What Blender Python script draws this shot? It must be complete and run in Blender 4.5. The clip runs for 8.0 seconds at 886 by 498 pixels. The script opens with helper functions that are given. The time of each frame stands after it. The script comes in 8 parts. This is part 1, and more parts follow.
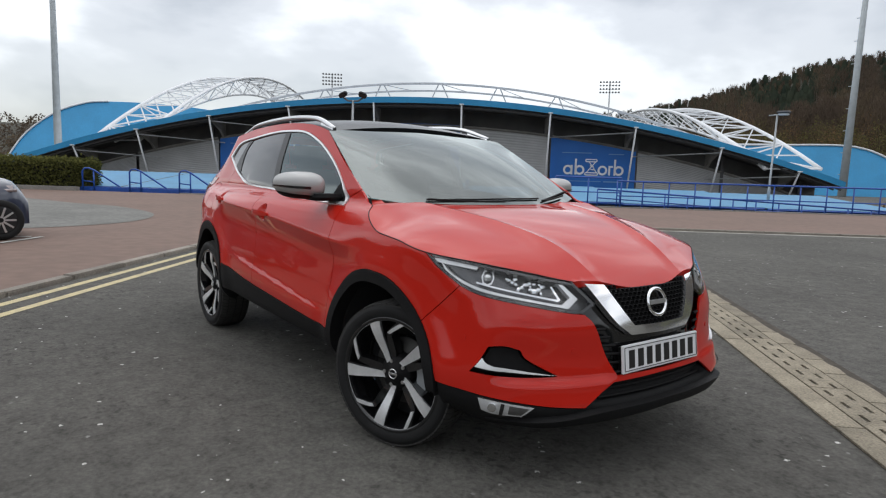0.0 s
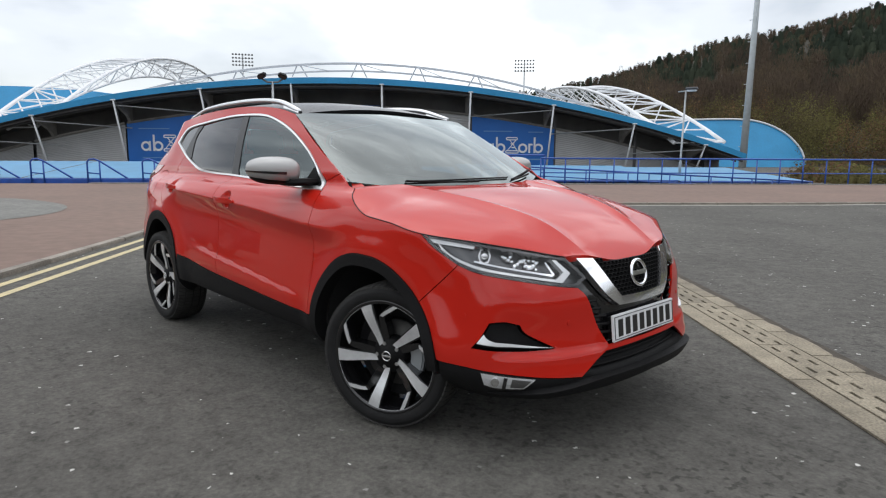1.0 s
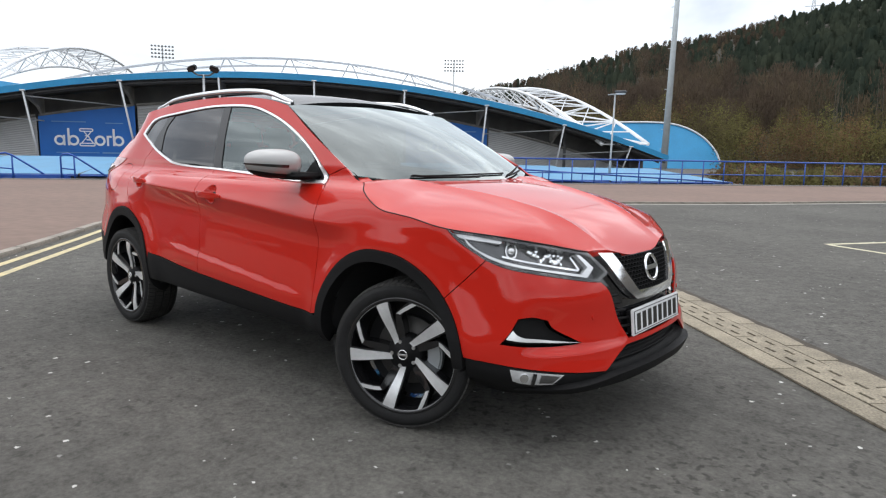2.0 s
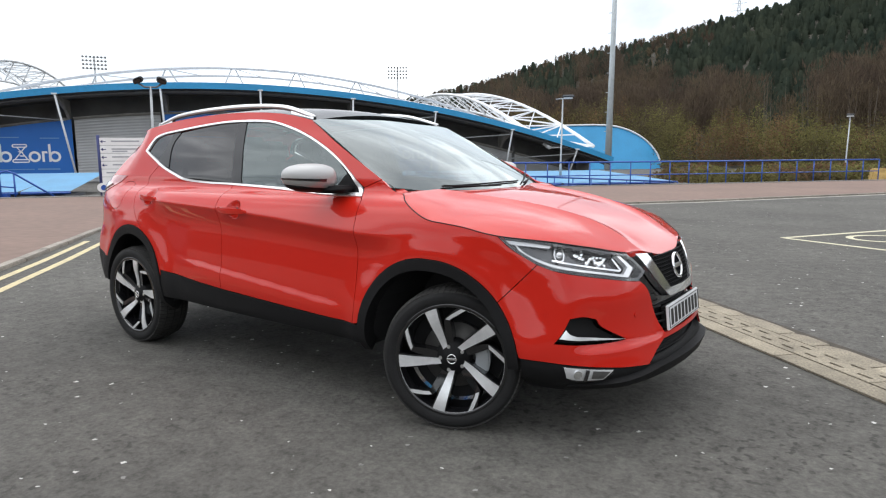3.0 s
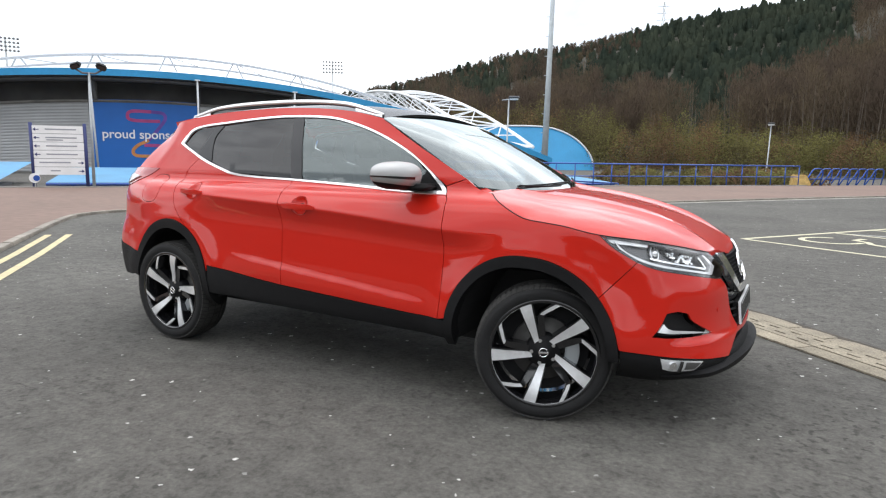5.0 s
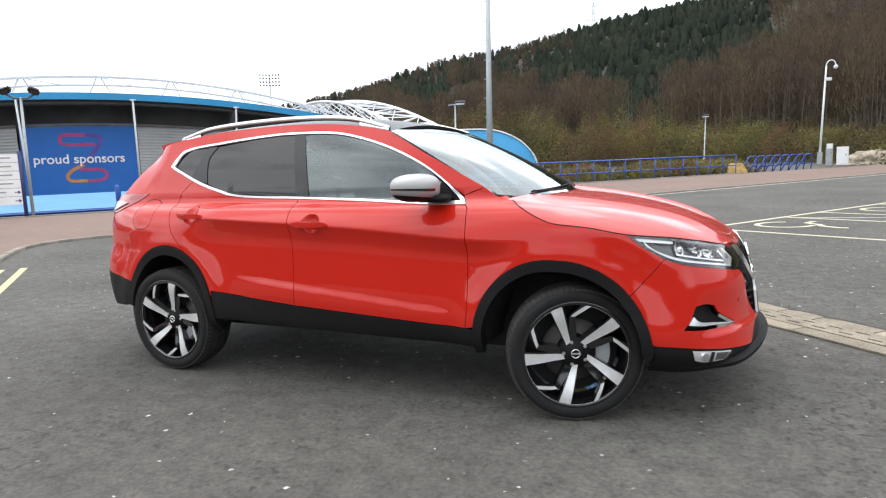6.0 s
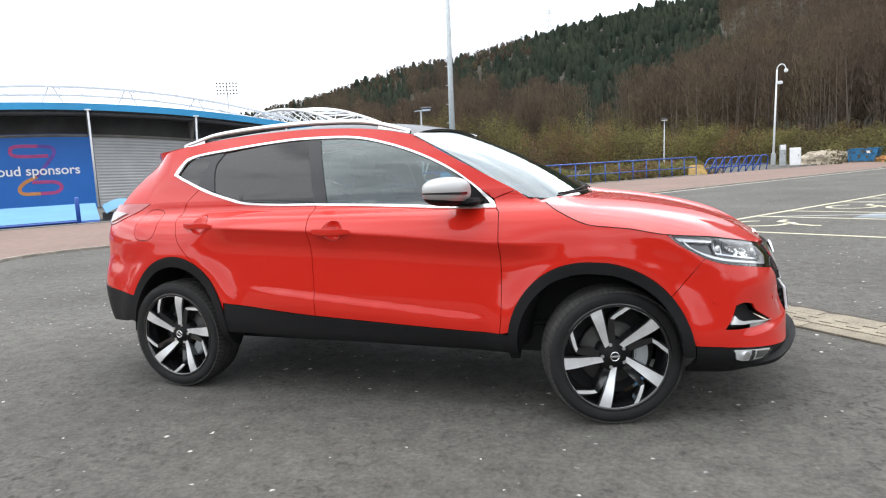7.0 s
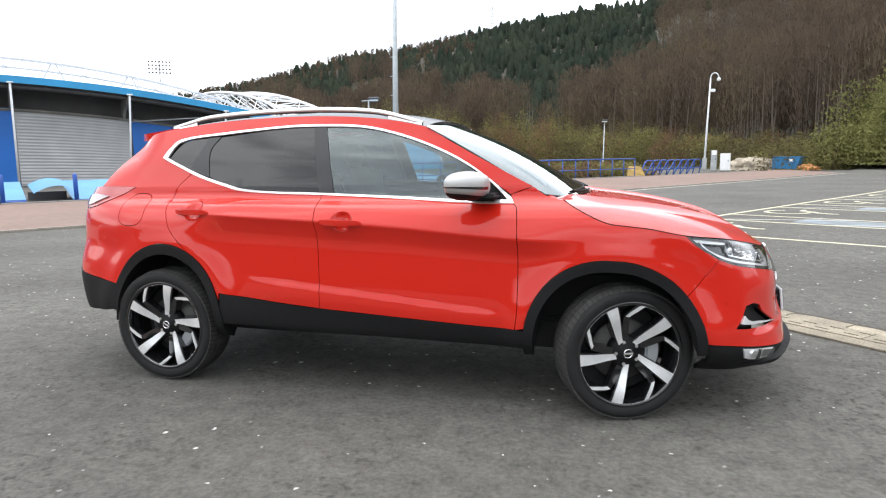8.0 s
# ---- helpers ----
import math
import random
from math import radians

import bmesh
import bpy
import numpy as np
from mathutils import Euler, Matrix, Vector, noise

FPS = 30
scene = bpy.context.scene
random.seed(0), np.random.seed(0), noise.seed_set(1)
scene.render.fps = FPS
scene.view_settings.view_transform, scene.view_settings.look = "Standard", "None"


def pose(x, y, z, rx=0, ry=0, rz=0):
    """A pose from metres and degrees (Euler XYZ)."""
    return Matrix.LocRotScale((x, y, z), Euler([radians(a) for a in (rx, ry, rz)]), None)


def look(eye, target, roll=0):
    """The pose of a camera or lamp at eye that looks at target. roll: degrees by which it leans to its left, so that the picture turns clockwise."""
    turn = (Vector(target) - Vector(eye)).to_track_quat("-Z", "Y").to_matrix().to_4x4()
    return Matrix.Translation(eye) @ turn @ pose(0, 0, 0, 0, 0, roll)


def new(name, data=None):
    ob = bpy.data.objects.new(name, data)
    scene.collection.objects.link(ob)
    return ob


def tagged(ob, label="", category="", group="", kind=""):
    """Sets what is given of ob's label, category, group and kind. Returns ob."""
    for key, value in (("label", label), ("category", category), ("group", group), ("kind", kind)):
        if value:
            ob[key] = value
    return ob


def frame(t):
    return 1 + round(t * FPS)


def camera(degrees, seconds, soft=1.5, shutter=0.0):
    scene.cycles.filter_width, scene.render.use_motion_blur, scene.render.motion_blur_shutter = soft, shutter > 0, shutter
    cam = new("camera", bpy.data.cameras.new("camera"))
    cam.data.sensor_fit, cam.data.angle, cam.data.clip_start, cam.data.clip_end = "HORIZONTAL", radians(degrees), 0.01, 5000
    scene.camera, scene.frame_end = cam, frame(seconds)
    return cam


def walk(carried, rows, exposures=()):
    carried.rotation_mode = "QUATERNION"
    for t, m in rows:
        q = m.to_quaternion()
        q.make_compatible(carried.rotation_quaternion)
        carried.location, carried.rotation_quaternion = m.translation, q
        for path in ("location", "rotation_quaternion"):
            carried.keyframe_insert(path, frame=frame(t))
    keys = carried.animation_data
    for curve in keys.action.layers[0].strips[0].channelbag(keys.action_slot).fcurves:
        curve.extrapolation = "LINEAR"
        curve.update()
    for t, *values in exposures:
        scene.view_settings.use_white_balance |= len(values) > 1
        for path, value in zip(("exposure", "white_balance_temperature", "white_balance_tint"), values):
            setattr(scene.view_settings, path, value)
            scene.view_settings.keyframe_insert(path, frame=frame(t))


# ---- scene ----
cam = camera(69.4, 8.0, soft=1.2)
PATH = [
    (0, (2.387, -2.356, 1.246), (0.792, -1.173, 1.008), 1.7),
    (0.5, (2.331, -2.43, 1.242), (0.777, -1.205, 0.948), 1.1),
    (1, (2.216, -2.604, 1.244), (0.783, -1.24, 0.951), 0.3),
    (1.5, (2.06, -2.668, 1.22), (0.695, -1.242, 0.898), -0.3),
    (1.7, (1.98, -2.717, 1.209), (0.649, -1.258, 0.896), 0.5),
    (2.8, (1.708, -3.159, 1.252), (0.552, -1.55, 0.976), -0.5),
    (3, (1.621, -3.187, 1.237), (0.474, -1.572, 0.963), -0.5),
    (3.5, (1.43, -3.282, 1.216), (0.361, -1.618, 0.922), -0.4),
    (4, (1.282, -3.461, 1.235), (0.262, -1.765, 0.95), -1.1),
    (4.5, (1.161, -3.644, 1.248), (0.166, -1.933, 0.965), -0.2),
    (4.7, (1.109, -3.664, 1.247), (0.119, -1.949, 0.962), 0.4),
    (5.8, (0.768, -3.764, 1.256), (-0.087, -1.975, 1.0), -0.9),
    (6, (0.693, -3.842, 1.272), (-0.134, -2.04, 1.008), -2.3),
    (6.5, (0.544, -3.946, 1.287), (-0.206, -2.109, 1.04), -0.8),
    (7, (0.344, -3.906, 1.272), (-0.376, -2.057, 1.022), -3.2),
    (7.5, (0.18, -3.898, 1.277), (-0.456, -2.021, 1.008), -1.6),
    (8, (-0.044, -4.0, 1.291), (-0.577, -2.092, 1.011), -0.9),
]
walk(cam, [(t, look(eye, target, roll)) for t, eye, target, roll in PATH],
     exposures=[(0.0, -0.63), (1.5, -0.24), (4.0, 0.07), (6.0, 0.30), (8.0, 0.56)])

# ---------------------------------------------------------------- light
world = bpy.data.worlds.new("overcast_sky")
scene.world = world
world.use_nodes = True


def build_sky():
    nt = world.node_tree
    nt.nodes.clear()
    out = nt.nodes.new("ShaderNodeOutputWorld")
    sky = nt.nodes.new("ShaderNodeTexSky")
    sky.sky_type, sky.sun_disc = "NISHITA", False
    sky.sun_elevation, sky.sun_rotation = radians(68), radians(310)
    sky.air_density, sky.dust_density, sky.ozone_density = 1.0, 0.4, 1.0
    bg1 = nt.nodes.new("ShaderNodeBackground")
    bg1.inputs["Strength"].default_value = 0.05
    nt.links.new(sky.outputs[0], bg1.inputs["Color"])
    # a cloud sheet: soft grey and white billows
    co = nt.nodes.new("ShaderNodeTexCoord")
    mp = nt.nodes.new("ShaderNodeMapping")
    mp.inputs["Scale"].default_value = (1.0, 1.0, 2.3)
    mp.inputs["Location"].default_value = (0.0, 0.35, 0.0)
    n1 = nt.nodes.new("ShaderNodeTexNoise")
    n1.inputs["Scale"].default_value, n1.inputs["Detail"].default_value = 2.5, 8.0
    n1.inputs["Roughness"].default_value, n1.inputs["Distortion"].default_value = 0.5, 0.15
    ramp = nt.nodes.new("ShaderNodeValToRGB")
    e = ramp.color_ramp.elements
    e[0].position, e[0].color = 0.33, (0.57, 0.585, 0.605, 1)
    e[1].position, e[1].color = 0.62, (0.99, 1.0, 1.005, 1)
    mid = ramp.color_ramp.elements.new(0.46)
    mid.color = (0.925, 0.93, 0.94, 1)
    bg2 = nt.nodes.new("ShaderNodeBackground")
    bg2.inputs["Strength"].default_value = 0.95
    add = nt.nodes.new("ShaderNodeAddShader")
    nt.links.new(co.outputs["Generated"], mp.inputs[0])
    nt.links.new(mp.outputs[0], n1.inputs["Vector"])
    nt.links.new(n1.outputs["Fac"], ramp.inputs[0])
    # an overcast sky is brighter overhead than at the horizon
    nrm = nt.nodes.new("ShaderNodeVectorMath")
    nrm.operation = "NORMALIZE"
    nt.links.new(co.outputs["Generated"], nrm.inputs[0])
    sep = nt.nodes.new("ShaderNodeSeparateXYZ")
    nt.links.new(nrm.outputs[0], sep.inputs[0])
    # sunlit gaps in the clouds are far brighter than the cloud itself
    gaps = nt.nodes.new("ShaderNodeMapRange")
    gaps.interpolation_type = "SMOOTHSTEP"
    gaps.inputs["From Min"].default_value, gaps.inputs["From Max"].default_value = 0.47, 0.66
    gaps.inputs["To Min"].default_value, gaps.inputs["To Max"].default_value = 0.95, 1.75
    nt.links.new(n1.outputs["Fac"], gaps.inputs["Value"])
    glow = nt.nodes.new("ShaderNodeMapRange")
    glow.inputs["From Min"].default_value, glow.inputs["From Max"].default_value = 0.0, 1.0
    glow.inputs["To Min"].default_value, glow.inputs["To Max"].default_value = 1.0, 1.8
    nt.links.new(sep.outputs["Z"], glow.inputs["Value"])
    mul = nt.nodes.new("ShaderNodeVectorMath")
    mul.operation = "SCALE"
    nt.links.new(ramp.outputs[0], mul.inputs[0])
    lum = nt.nodes.new("ShaderNodeMath")
    lum.operation = "MULTIPLY"
    nt.links.new(glow.outputs[0], lum.inputs[0])
    nt.links.new(gaps.outputs[0], lum.inputs[1])
    # the veiled sun brightens its own half of the sky
    side = nt.nodes.new("ShaderNodeVectorMath")
    side.operation = "DOT_PRODUCT"
    side.inputs[1].default_value = (-0.55, 0.55, 0.63)
    nt.links.new(nrm.outputs[0], side.inputs[0])
    veil = nt.nodes.new("ShaderNodeMapRange")
    veil.interpolation_type = "SMOOTHSTEP"
    veil.inputs["From Min"].default_value, veil.inputs["From Max"].default_value = -0.6, 1.0
    veil.inputs["To Min"].default_value, veil.inputs["To Max"].default_value = 0.90, 1.06
    nt.links.new(side.outputs["Value"], veil.inputs["Value"])
    lit = nt.nodes.new("ShaderNodeMath")
    lit.operation = "MULTIPLY"
    nt.links.new(lum.outputs[0], lit.inputs[0])
    nt.links.new(veil.outputs[0], lit.inputs[1])
    nt.links.new(lit.outputs[0], mul.inputs["Scale"])
    nt.links.new(mul.outputs[0], bg2.inputs["Color"])
    nt.links.new(bg1.outputs[0], add.inputs[0])
    nt.links.new(bg2.outputs[0], add.inputs[1])
    nt.links.new(add.outputs[0], out.inputs[0])


build_sky()
sun_data = bpy.data.lights.new("sun", "SUN")
sun_data.energy, sun_data.angle, sun_data.color = 0.5, radians(85), (1.0, 0.97, 0.93)
sun = new("sun", sun_data)
sun.matrix_world = look((-6, 5, 20), (0, 0, 0))

# ---------------------------------------------------------------- materials


def material(name, color, rough=0.6, metal=0.0, var=0.0, scale=8.0, bump=0.0, coat=0.0, detail=4.0, color2=None, fine=0.0, rand=0.0, **inputs):
    """A principled surface whose colour wanders between two tones at two scales, with a little relief."""
    m = bpy.data.materials.new(name)
    m.use_nodes = True
    nt = m.node_tree
    b = nt.nodes["Principled BSDF"]
    b.inputs["Base Color"].default_value = (*color, 1)
    b.inputs["Roughness"].default_value, b.inputs["Metallic"].default_value = rough, metal
    b.inputs["Coat Weight"].default_value = coat
    b.inputs["Coat Roughness"].default_value = 0.03
    for key, value in inputs.items():
        b.inputs[key.replace("_", " ")].default_value = value
    if var or bump or fine or rand:
        co = nt.nodes.new("ShaderNodeTexCoord")
        n1 = nt.nodes.new("ShaderNodeTexNoise")
        n1.inputs["Scale"].default_value, n1.inputs["Detail"].default_value = scale, detail
        n2 = nt.nodes.new("ShaderNodeTexNoise")
        n2.inputs["Scale"].default_value, n2.inputs["Detail"].default_value = scale * 14, 3
        geo = nt.nodes.new("ShaderNodeNewGeometry")
        nt.links.new(geo.outputs["Position"], n1.inputs["Vector"])
        nt.links.new(geo.outputs["Position"], n2.inputs["Vector"])
        mix = nt.nodes.new("ShaderNodeMix")
        mix.data_type = "RGBA"
        c2 = color2 or tuple(c * (1 - var) for c in color)
        c1 = color if color2 else tuple(min(1, c * (1 + var)) for c in color)
        mix.inputs["A"].default_value, mix.inputs["B"].default_value = (*c1, 1), (*c2, 1)
        ramp = nt.nodes.new("ShaderNodeMapRange")
        ramp.inputs["From Min"].default_value, ramp.inputs["From Max"].default_value = 0.3, 0.7
        nt.links.new(n1.outputs["Fac"], ramp.inputs["Value"])
        nt.links.new(ramp.outputs[0], mix.inputs["Factor"])
        last = mix.outputs["Result"]
        if fine:
            hs = nt.nodes.new("ShaderNodeHueSaturation")
            mr = nt.nodes.new("ShaderNodeMapRange")
            mr.inputs["From Min"].default_value, mr.inputs["From Max"].default_value = 0.3, 0.7
            mr.inputs["To Min"].default_value, mr.inputs["To Max"].default_value = 1 - fine, 1 + fine
            nt.links.new(n2.outputs["Fac"], mr.inputs["Value"])
            nt.links.new(mr.outputs[0], hs.inputs["Value"])
            nt.links.new(last, hs.inputs["Color"])
            last = hs.outputs[0]
        if rand:
            hs = nt.nodes.new("ShaderNodeHueSaturation")
            info = nt.nodes.new("ShaderNodeObjectInfo")
            mr = nt.nodes.new("ShaderNodeMapRange")
            mr.inputs["To Min"].default_value, mr.inputs["To Max"].default_value = 1 - rand, 1 + rand
            nt.links.new(info.outputs["Random"], mr.inputs["Value"])
            nt.links.new(mr.outputs[0], hs.inputs["Value"])
            nt.links.new(last, hs.inputs["Color"])
            last = hs.outputs[0]
        nt.links.new(last, b.inputs["Base Color"])
        if bump:
            bp = nt.nodes.new("ShaderNodeBump")
            bp.inputs["Strength"].default_value, bp.inputs["Distance"].default_value = bump, 0.01
            nt.links.new(n2.outputs["Fac"], bp.inputs["Height"])
            nt.links.new(bp.outputs[0], b.inputs["Normal"])
    return m


def asphalt_material():
    m = material("asphalt", (0.115, 0.115, 0.112), 0.9)
    nt = m.node_tree
    b = nt.nodes["Principled BSDF"]
    geo = nt.nodes.new("ShaderNodeNewGeometry")
    big = nt.nodes.new("ShaderNodeTexNoise")
    big.inputs["Scale"].default_value, big.inputs["Detail"].default_value = 0.45, 6
    fine = nt.nodes.new("ShaderNodeTexNoise")
    fine.inputs["Scale"].default_value, fine.inputs["Detail"].default_value = 36, 10
    fine.inputs["Roughness"].default_value = 0.72
    mott = nt.nodes.new("ShaderNodeTexNoise")
    mott.inputs["Scale"].default_value, mott.inputs["Detail"].default_value = 8.0, 6
    stone = nt.nodes.new("ShaderNodeTexVoronoi")
    stone.inputs["Scale"].default_value = 75
    chip = nt.nodes.new("ShaderNodeTexVoronoi")
    chip.inputs["Scale"].default_value = 24
    for n in (big, fine, stone, mott):
        nt.links.new(geo.outputs["Position"], n.inputs["Vector"])
    # ragged chippings
    warp = nt.nodes.new("ShaderNodeTexNoise")
    warp.inputs["Scale"].default_value, warp.inputs["Detail"].default_value = 60, 2
    nt.links.new(geo.outputs["Position"], warp.inputs["Vector"])
    bend = nt.nodes.new("ShaderNodeVectorMath")
    bend.operation = "MULTIPLY_ADD"
    bend.inputs[1].default_value = (0.03, 0.03, 0.0)
    nt.links.new(warp.outputs["Color"], bend.inputs[0])
    nt.links.new(geo.outputs["Position"], bend.inputs[2])
    nt.links.new(bend.outputs[0], chip.inputs["Vector"])
    r1 = nt.nodes.new("ShaderNodeValToRGB")
    r1.color_ramp.elements[0].position, r1.color_ramp.elements[0].color = 0.34, (0.086, 0.082, 0.0738, 1)
    r1.color_ramp.elements[1].position, r1.color_ramp.elements[1].color = 0.66, (0.117, 0.112, 0.1005, 1)
    nt.links.new(big.outputs["Fac"], r1.inputs[0])
    hs = nt.nodes.new("ShaderNodeHueSaturation")
    mr = nt.nodes.new("ShaderNodeMapRange")
    mr.inputs["From Min"].default_value, mr.inputs["From Max"].default_value = 0.3, 0.7
    mr.inputs["To Min"].default_value, mr.inputs["To Max"].default_value = 0.38, 1.62
    both_noise = nt.nodes.new("ShaderNodeMath")
    both_noise.operation, both_noise.inputs[2].default_value = "MULTIPLY_ADD", 0.0
    half = nt.nodes.new("ShaderNodeMath")
    half.operation, half.inputs[1].default_value = "MULTIPLY", 0.34
    nt.links.new(mott.outputs["Fac"], half.inputs[0])
    both_noise.inputs[1].default_value = 0.66
    nt.links.new(fine.outputs["Fac"], both_noise.inputs[0])
    nt.links.new(half.outputs[0], both_noise.inputs[2])
    nt.links.new(both_noise.outputs[0], mr.inputs["Value"])
    nt.links.new(mr.outputs[0], hs.inputs["Value"])
    nt.links.new(r1.outputs[0], hs.inputs["Color"])
    # small dark hollows where stones have gone
    pit = nt.nodes.new("ShaderNodeTexNoise")
    pit.inputs["Scale"].default_value, pit.inputs["Detail"].default_value = 22, 5
    nt.links.new(geo.outputs["Position"], pit.inputs["Vector"])
    hollow = nt.nodes.new("ShaderNodeMapRange")
    hollow.inputs["From Min"].default_value, hollow.inputs["From Max"].default_value = 0.55, 0.63
    hollow.inputs["To Min"].default_value, hollow.inputs["To Max"].default_value = 0.0, 0.46
    nt.links.new(pit.outputs["Fac"], hollow.inputs["Value"])
    # they gather in worn patches
    worn = nt.nodes.new("ShaderNodeTexNoise")
    worn.inputs["Scale"].default_value, worn.inputs["Detail"].default_value = 1.1, 3
    nt.links.new(geo.outputs["Position"], worn.inputs["Vector"])
    where = nt.nodes.new("ShaderNodeMapRange")
    where.inputs["From Min"].default_value, where.inputs["From Max"].default_value = 0.44, 0.64
    where.inputs["To Min"].default_value, where.inputs["To Max"].default_value = 0.22, 1.0
    nt.links.new(worn.outputs["Fac"], where.inputs["Value"])
    dark = nt.nodes.new("ShaderNodeMath")
    dark.operation = "MULTIPLY"
    nt.links.new(hollow.outputs[0], dark.inputs[0])
    nt.links.new(where.outputs[0], dark.inputs[1])
    rest = nt.nodes.new("ShaderNodeMath")
    rest.operation, rest.inputs[0].default_value = "SUBTRACT", 1.0
    nt.links.new(dark.outputs[0], rest.inputs[1])
    hs2 = nt.nodes.new("ShaderNodeHueSaturation")
    nt.links.new(rest.outputs[0], hs2.inputs["Value"])
    nt.links.new(hs.outputs[0], hs2.inputs["Color"])
    # pale chippings, few and small
    sep = nt.nodes.new("ShaderNodeSeparateColor")
    nt.links.new(chip.outputs["Color"], sep.inputs[0])
    pick = nt.nodes.new("ShaderNodeMath")
    pick.operation, pick.inputs[1].default_value = "GREATER_THAN", 0.93
    nt.links.new(sep.outputs[0], pick.inputs[0])
    near = nt.nodes.new("ShaderNodeMath")
    near.operation = "LESS_THAN"
    size = nt.nodes.new("ShaderNodeMapRange")
    size.inputs["To Min"].default_value, size.inputs["To Max"].default_value = 0.08, 0.30
    nt.links.new(sep.outputs[1], size.inputs["Value"])
    nt.links.new(size.outputs[0], near.inputs[1])
    nt.links.new(chip.outputs["Distance"], near.inputs[0])
    both = nt.nodes.new("ShaderNodeMath")
    both.operation = "MULTIPLY"
    nt.links.new(pick.outputs[0], both.inputs[0])
    nt.links.new(near.outputs[0], both.inputs[1])
    mix = nt.nodes.new("ShaderNodeMix")
    mix.data_type = "RGBA"
    tone = nt.nodes.new("ShaderNodeValToRGB")
    tone.color_ramp.elements[0].color, tone.color_ramp.elements[1].color = (0.18, 0.175, 0.165, 1), (0.62, 0.61, 0.58, 1)
    nt.links.new(sep.outputs[2], tone.inputs[0])
    nt.links.new(tone.outputs[0], mix.inputs["B"])
    nt.links.new(both.outputs[0], mix.inputs["Factor"])
    nt.links.new(hs2.outputs[0], mix.inputs["A"])
    nt.links.new(mix.outputs["Result"], b.inputs["Base Color"])
    bp = nt.nodes.new("ShaderNodeBump")
    bp.inputs["Strength"].default_value, bp.inputs["Distance"].default_value = 0.9, 0.011
    dents = nt.nodes.new("ShaderNodeMath")
    dents.operation, dents.inputs[1].default_value = "MULTIPLY_ADD", -0.45
    nt.links.new(dark.outputs[0], dents.inputs[0])
    nt.links.new(fine.outputs["Fac"], dents.inputs[2])
    nt.links.new(dents.outputs[0], bp.inputs["Height"])
    nt.links.new(bp.outputs[0], b.inputs["Normal"])
    b.inputs["Specular IOR Level"].default_value = 0.3
    return m


M_ASPHALT = asphalt_material()
M_PAVING = material("red_brown_paving", (0.182, 0.120, 0.094), 0.85, var=0.10, scale=0.35, fine=0.12, bump=0.4, detail=6)
M_PATCH = material("pale_grey_asphalt", (0.165, 0.162, 0.148), 0.9, var=0.15, scale=0.8, fine=0.2, bump=0.4)
M_KERB = material("kerb_concrete", (0.25, 0.225, 0.19), 0.85, var=0.2, scale=3, fine=0.2, bump=0.3, rand=0.15)
M_KERBPALE = material("pale_channel_concrete", (0.34, 0.32, 0.28), 0.85, var=0.2, scale=2, fine=0.2)
M_YELLOW = material("worn_yellow_line", (0.62, 0.52, 0.28), 0.75, scale=9, color2=(0.44, 0.38, 0.24), fine=0.2)
M_BAY = material("worn_cream_line", (0.68, 0.64, 0.46), 0.75, scale=7, color2=(0.46, 0.43, 0.30), fine=0.2, var=0.1)
M_WHITE_LINE = material("worn_white_line", (0.55, 0.55, 0.52), 0.7, scale=8, color2=(0.35, 0.35, 0.33), fine=0.2)
M_BLUE_LINE = material("worn_pale_blue_line", (0.19, 0.235, 0.265), 0.7, scale=3, color2=(0.125, 0.135, 0.14), fine=0.2)
M_SETT = material("sandy_stone_sett", (0.27, 0.235, 0.175), 0.9, var=0.22, scale=5, fine=0.3, bump=0.8, rand=0.2)
M_JOINT = material("joint_dirt", (0.060, 0.050, 0.038), 0.95, var=0.3, scale=10, fine=0.3)
M_SLOT = material("drain_slot_dark", (0.012, 0.012, 0.012), 0.9)

M_RED = material("red_car_paint", (0.50, 0.014, 0.006), 0.45, coat=0.85, Specular_IOR_Level=0.1, Coat_IOR=1.46, Coat_Roughness=0.012)
M_DOORCARD = material("lightened_door_trim", (0.22, 0.22, 0.225), 0.7, var=0.1, scale=8, fine=0.1)
M_CLAD = material("black_textured_plastic", (0.0095, 0.0095, 0.010), 0.6, Specular_IOR_Level=0.15, fine=0.2, bump=0.15, scale=30, var=0.1)
M_GLOSSBLACK = material("gloss_black_plastic", (0.008, 0.008, 0.009), 0.12, coat=0.6)
M_ROOFGLASS = material("black_roof_glass", (0.008, 0.009, 0.010), 0.22, Specular_IOR_Level=0.10)
M_CHROME = material("chrome_trim", (0.86, 0.87, 0.88), 0.10, 1.0)
M_VCHROME = material("grille_chrome", (0.88, 0.885, 0.89), 0.10, 0.9, coat=0.3)
M_TRIM = material("bright_window_trim", (0.90, 0.91, 0.92), 0.28, 0.55, coat=0.6)
M_SATIN = material("satin_aluminium", (0.72, 0.73, 0.74), 0.28, 1.0)
M_MACHINED = material("machined_alloy", (0.82, 0.83, 0.84), 0.36, 0.6, var=0.06, scale=40)
M_SILVERCAP = material("silver_paint", (0.42, 0.42, 0.415), 0.42, 0.45, coat=0.15)
M_TYRE = material("tyre_rubber", (0.012, 0.012, 0.0122), 0.75, Specular_IOR_Level=0.3, var=0.2, scale=12, fine=0.15, bump=0.1)
M_TREAD = material("pale_tread_rubber", (0.042, 0.041, 0.039), 0.9, Specular_IOR_Level=0.25, var=0.25, scale=14, fine=0.25, bump=0.2)
M_PILLAR = material("satin_black_pillar", (0.012, 0.012, 0.013), 0.35)
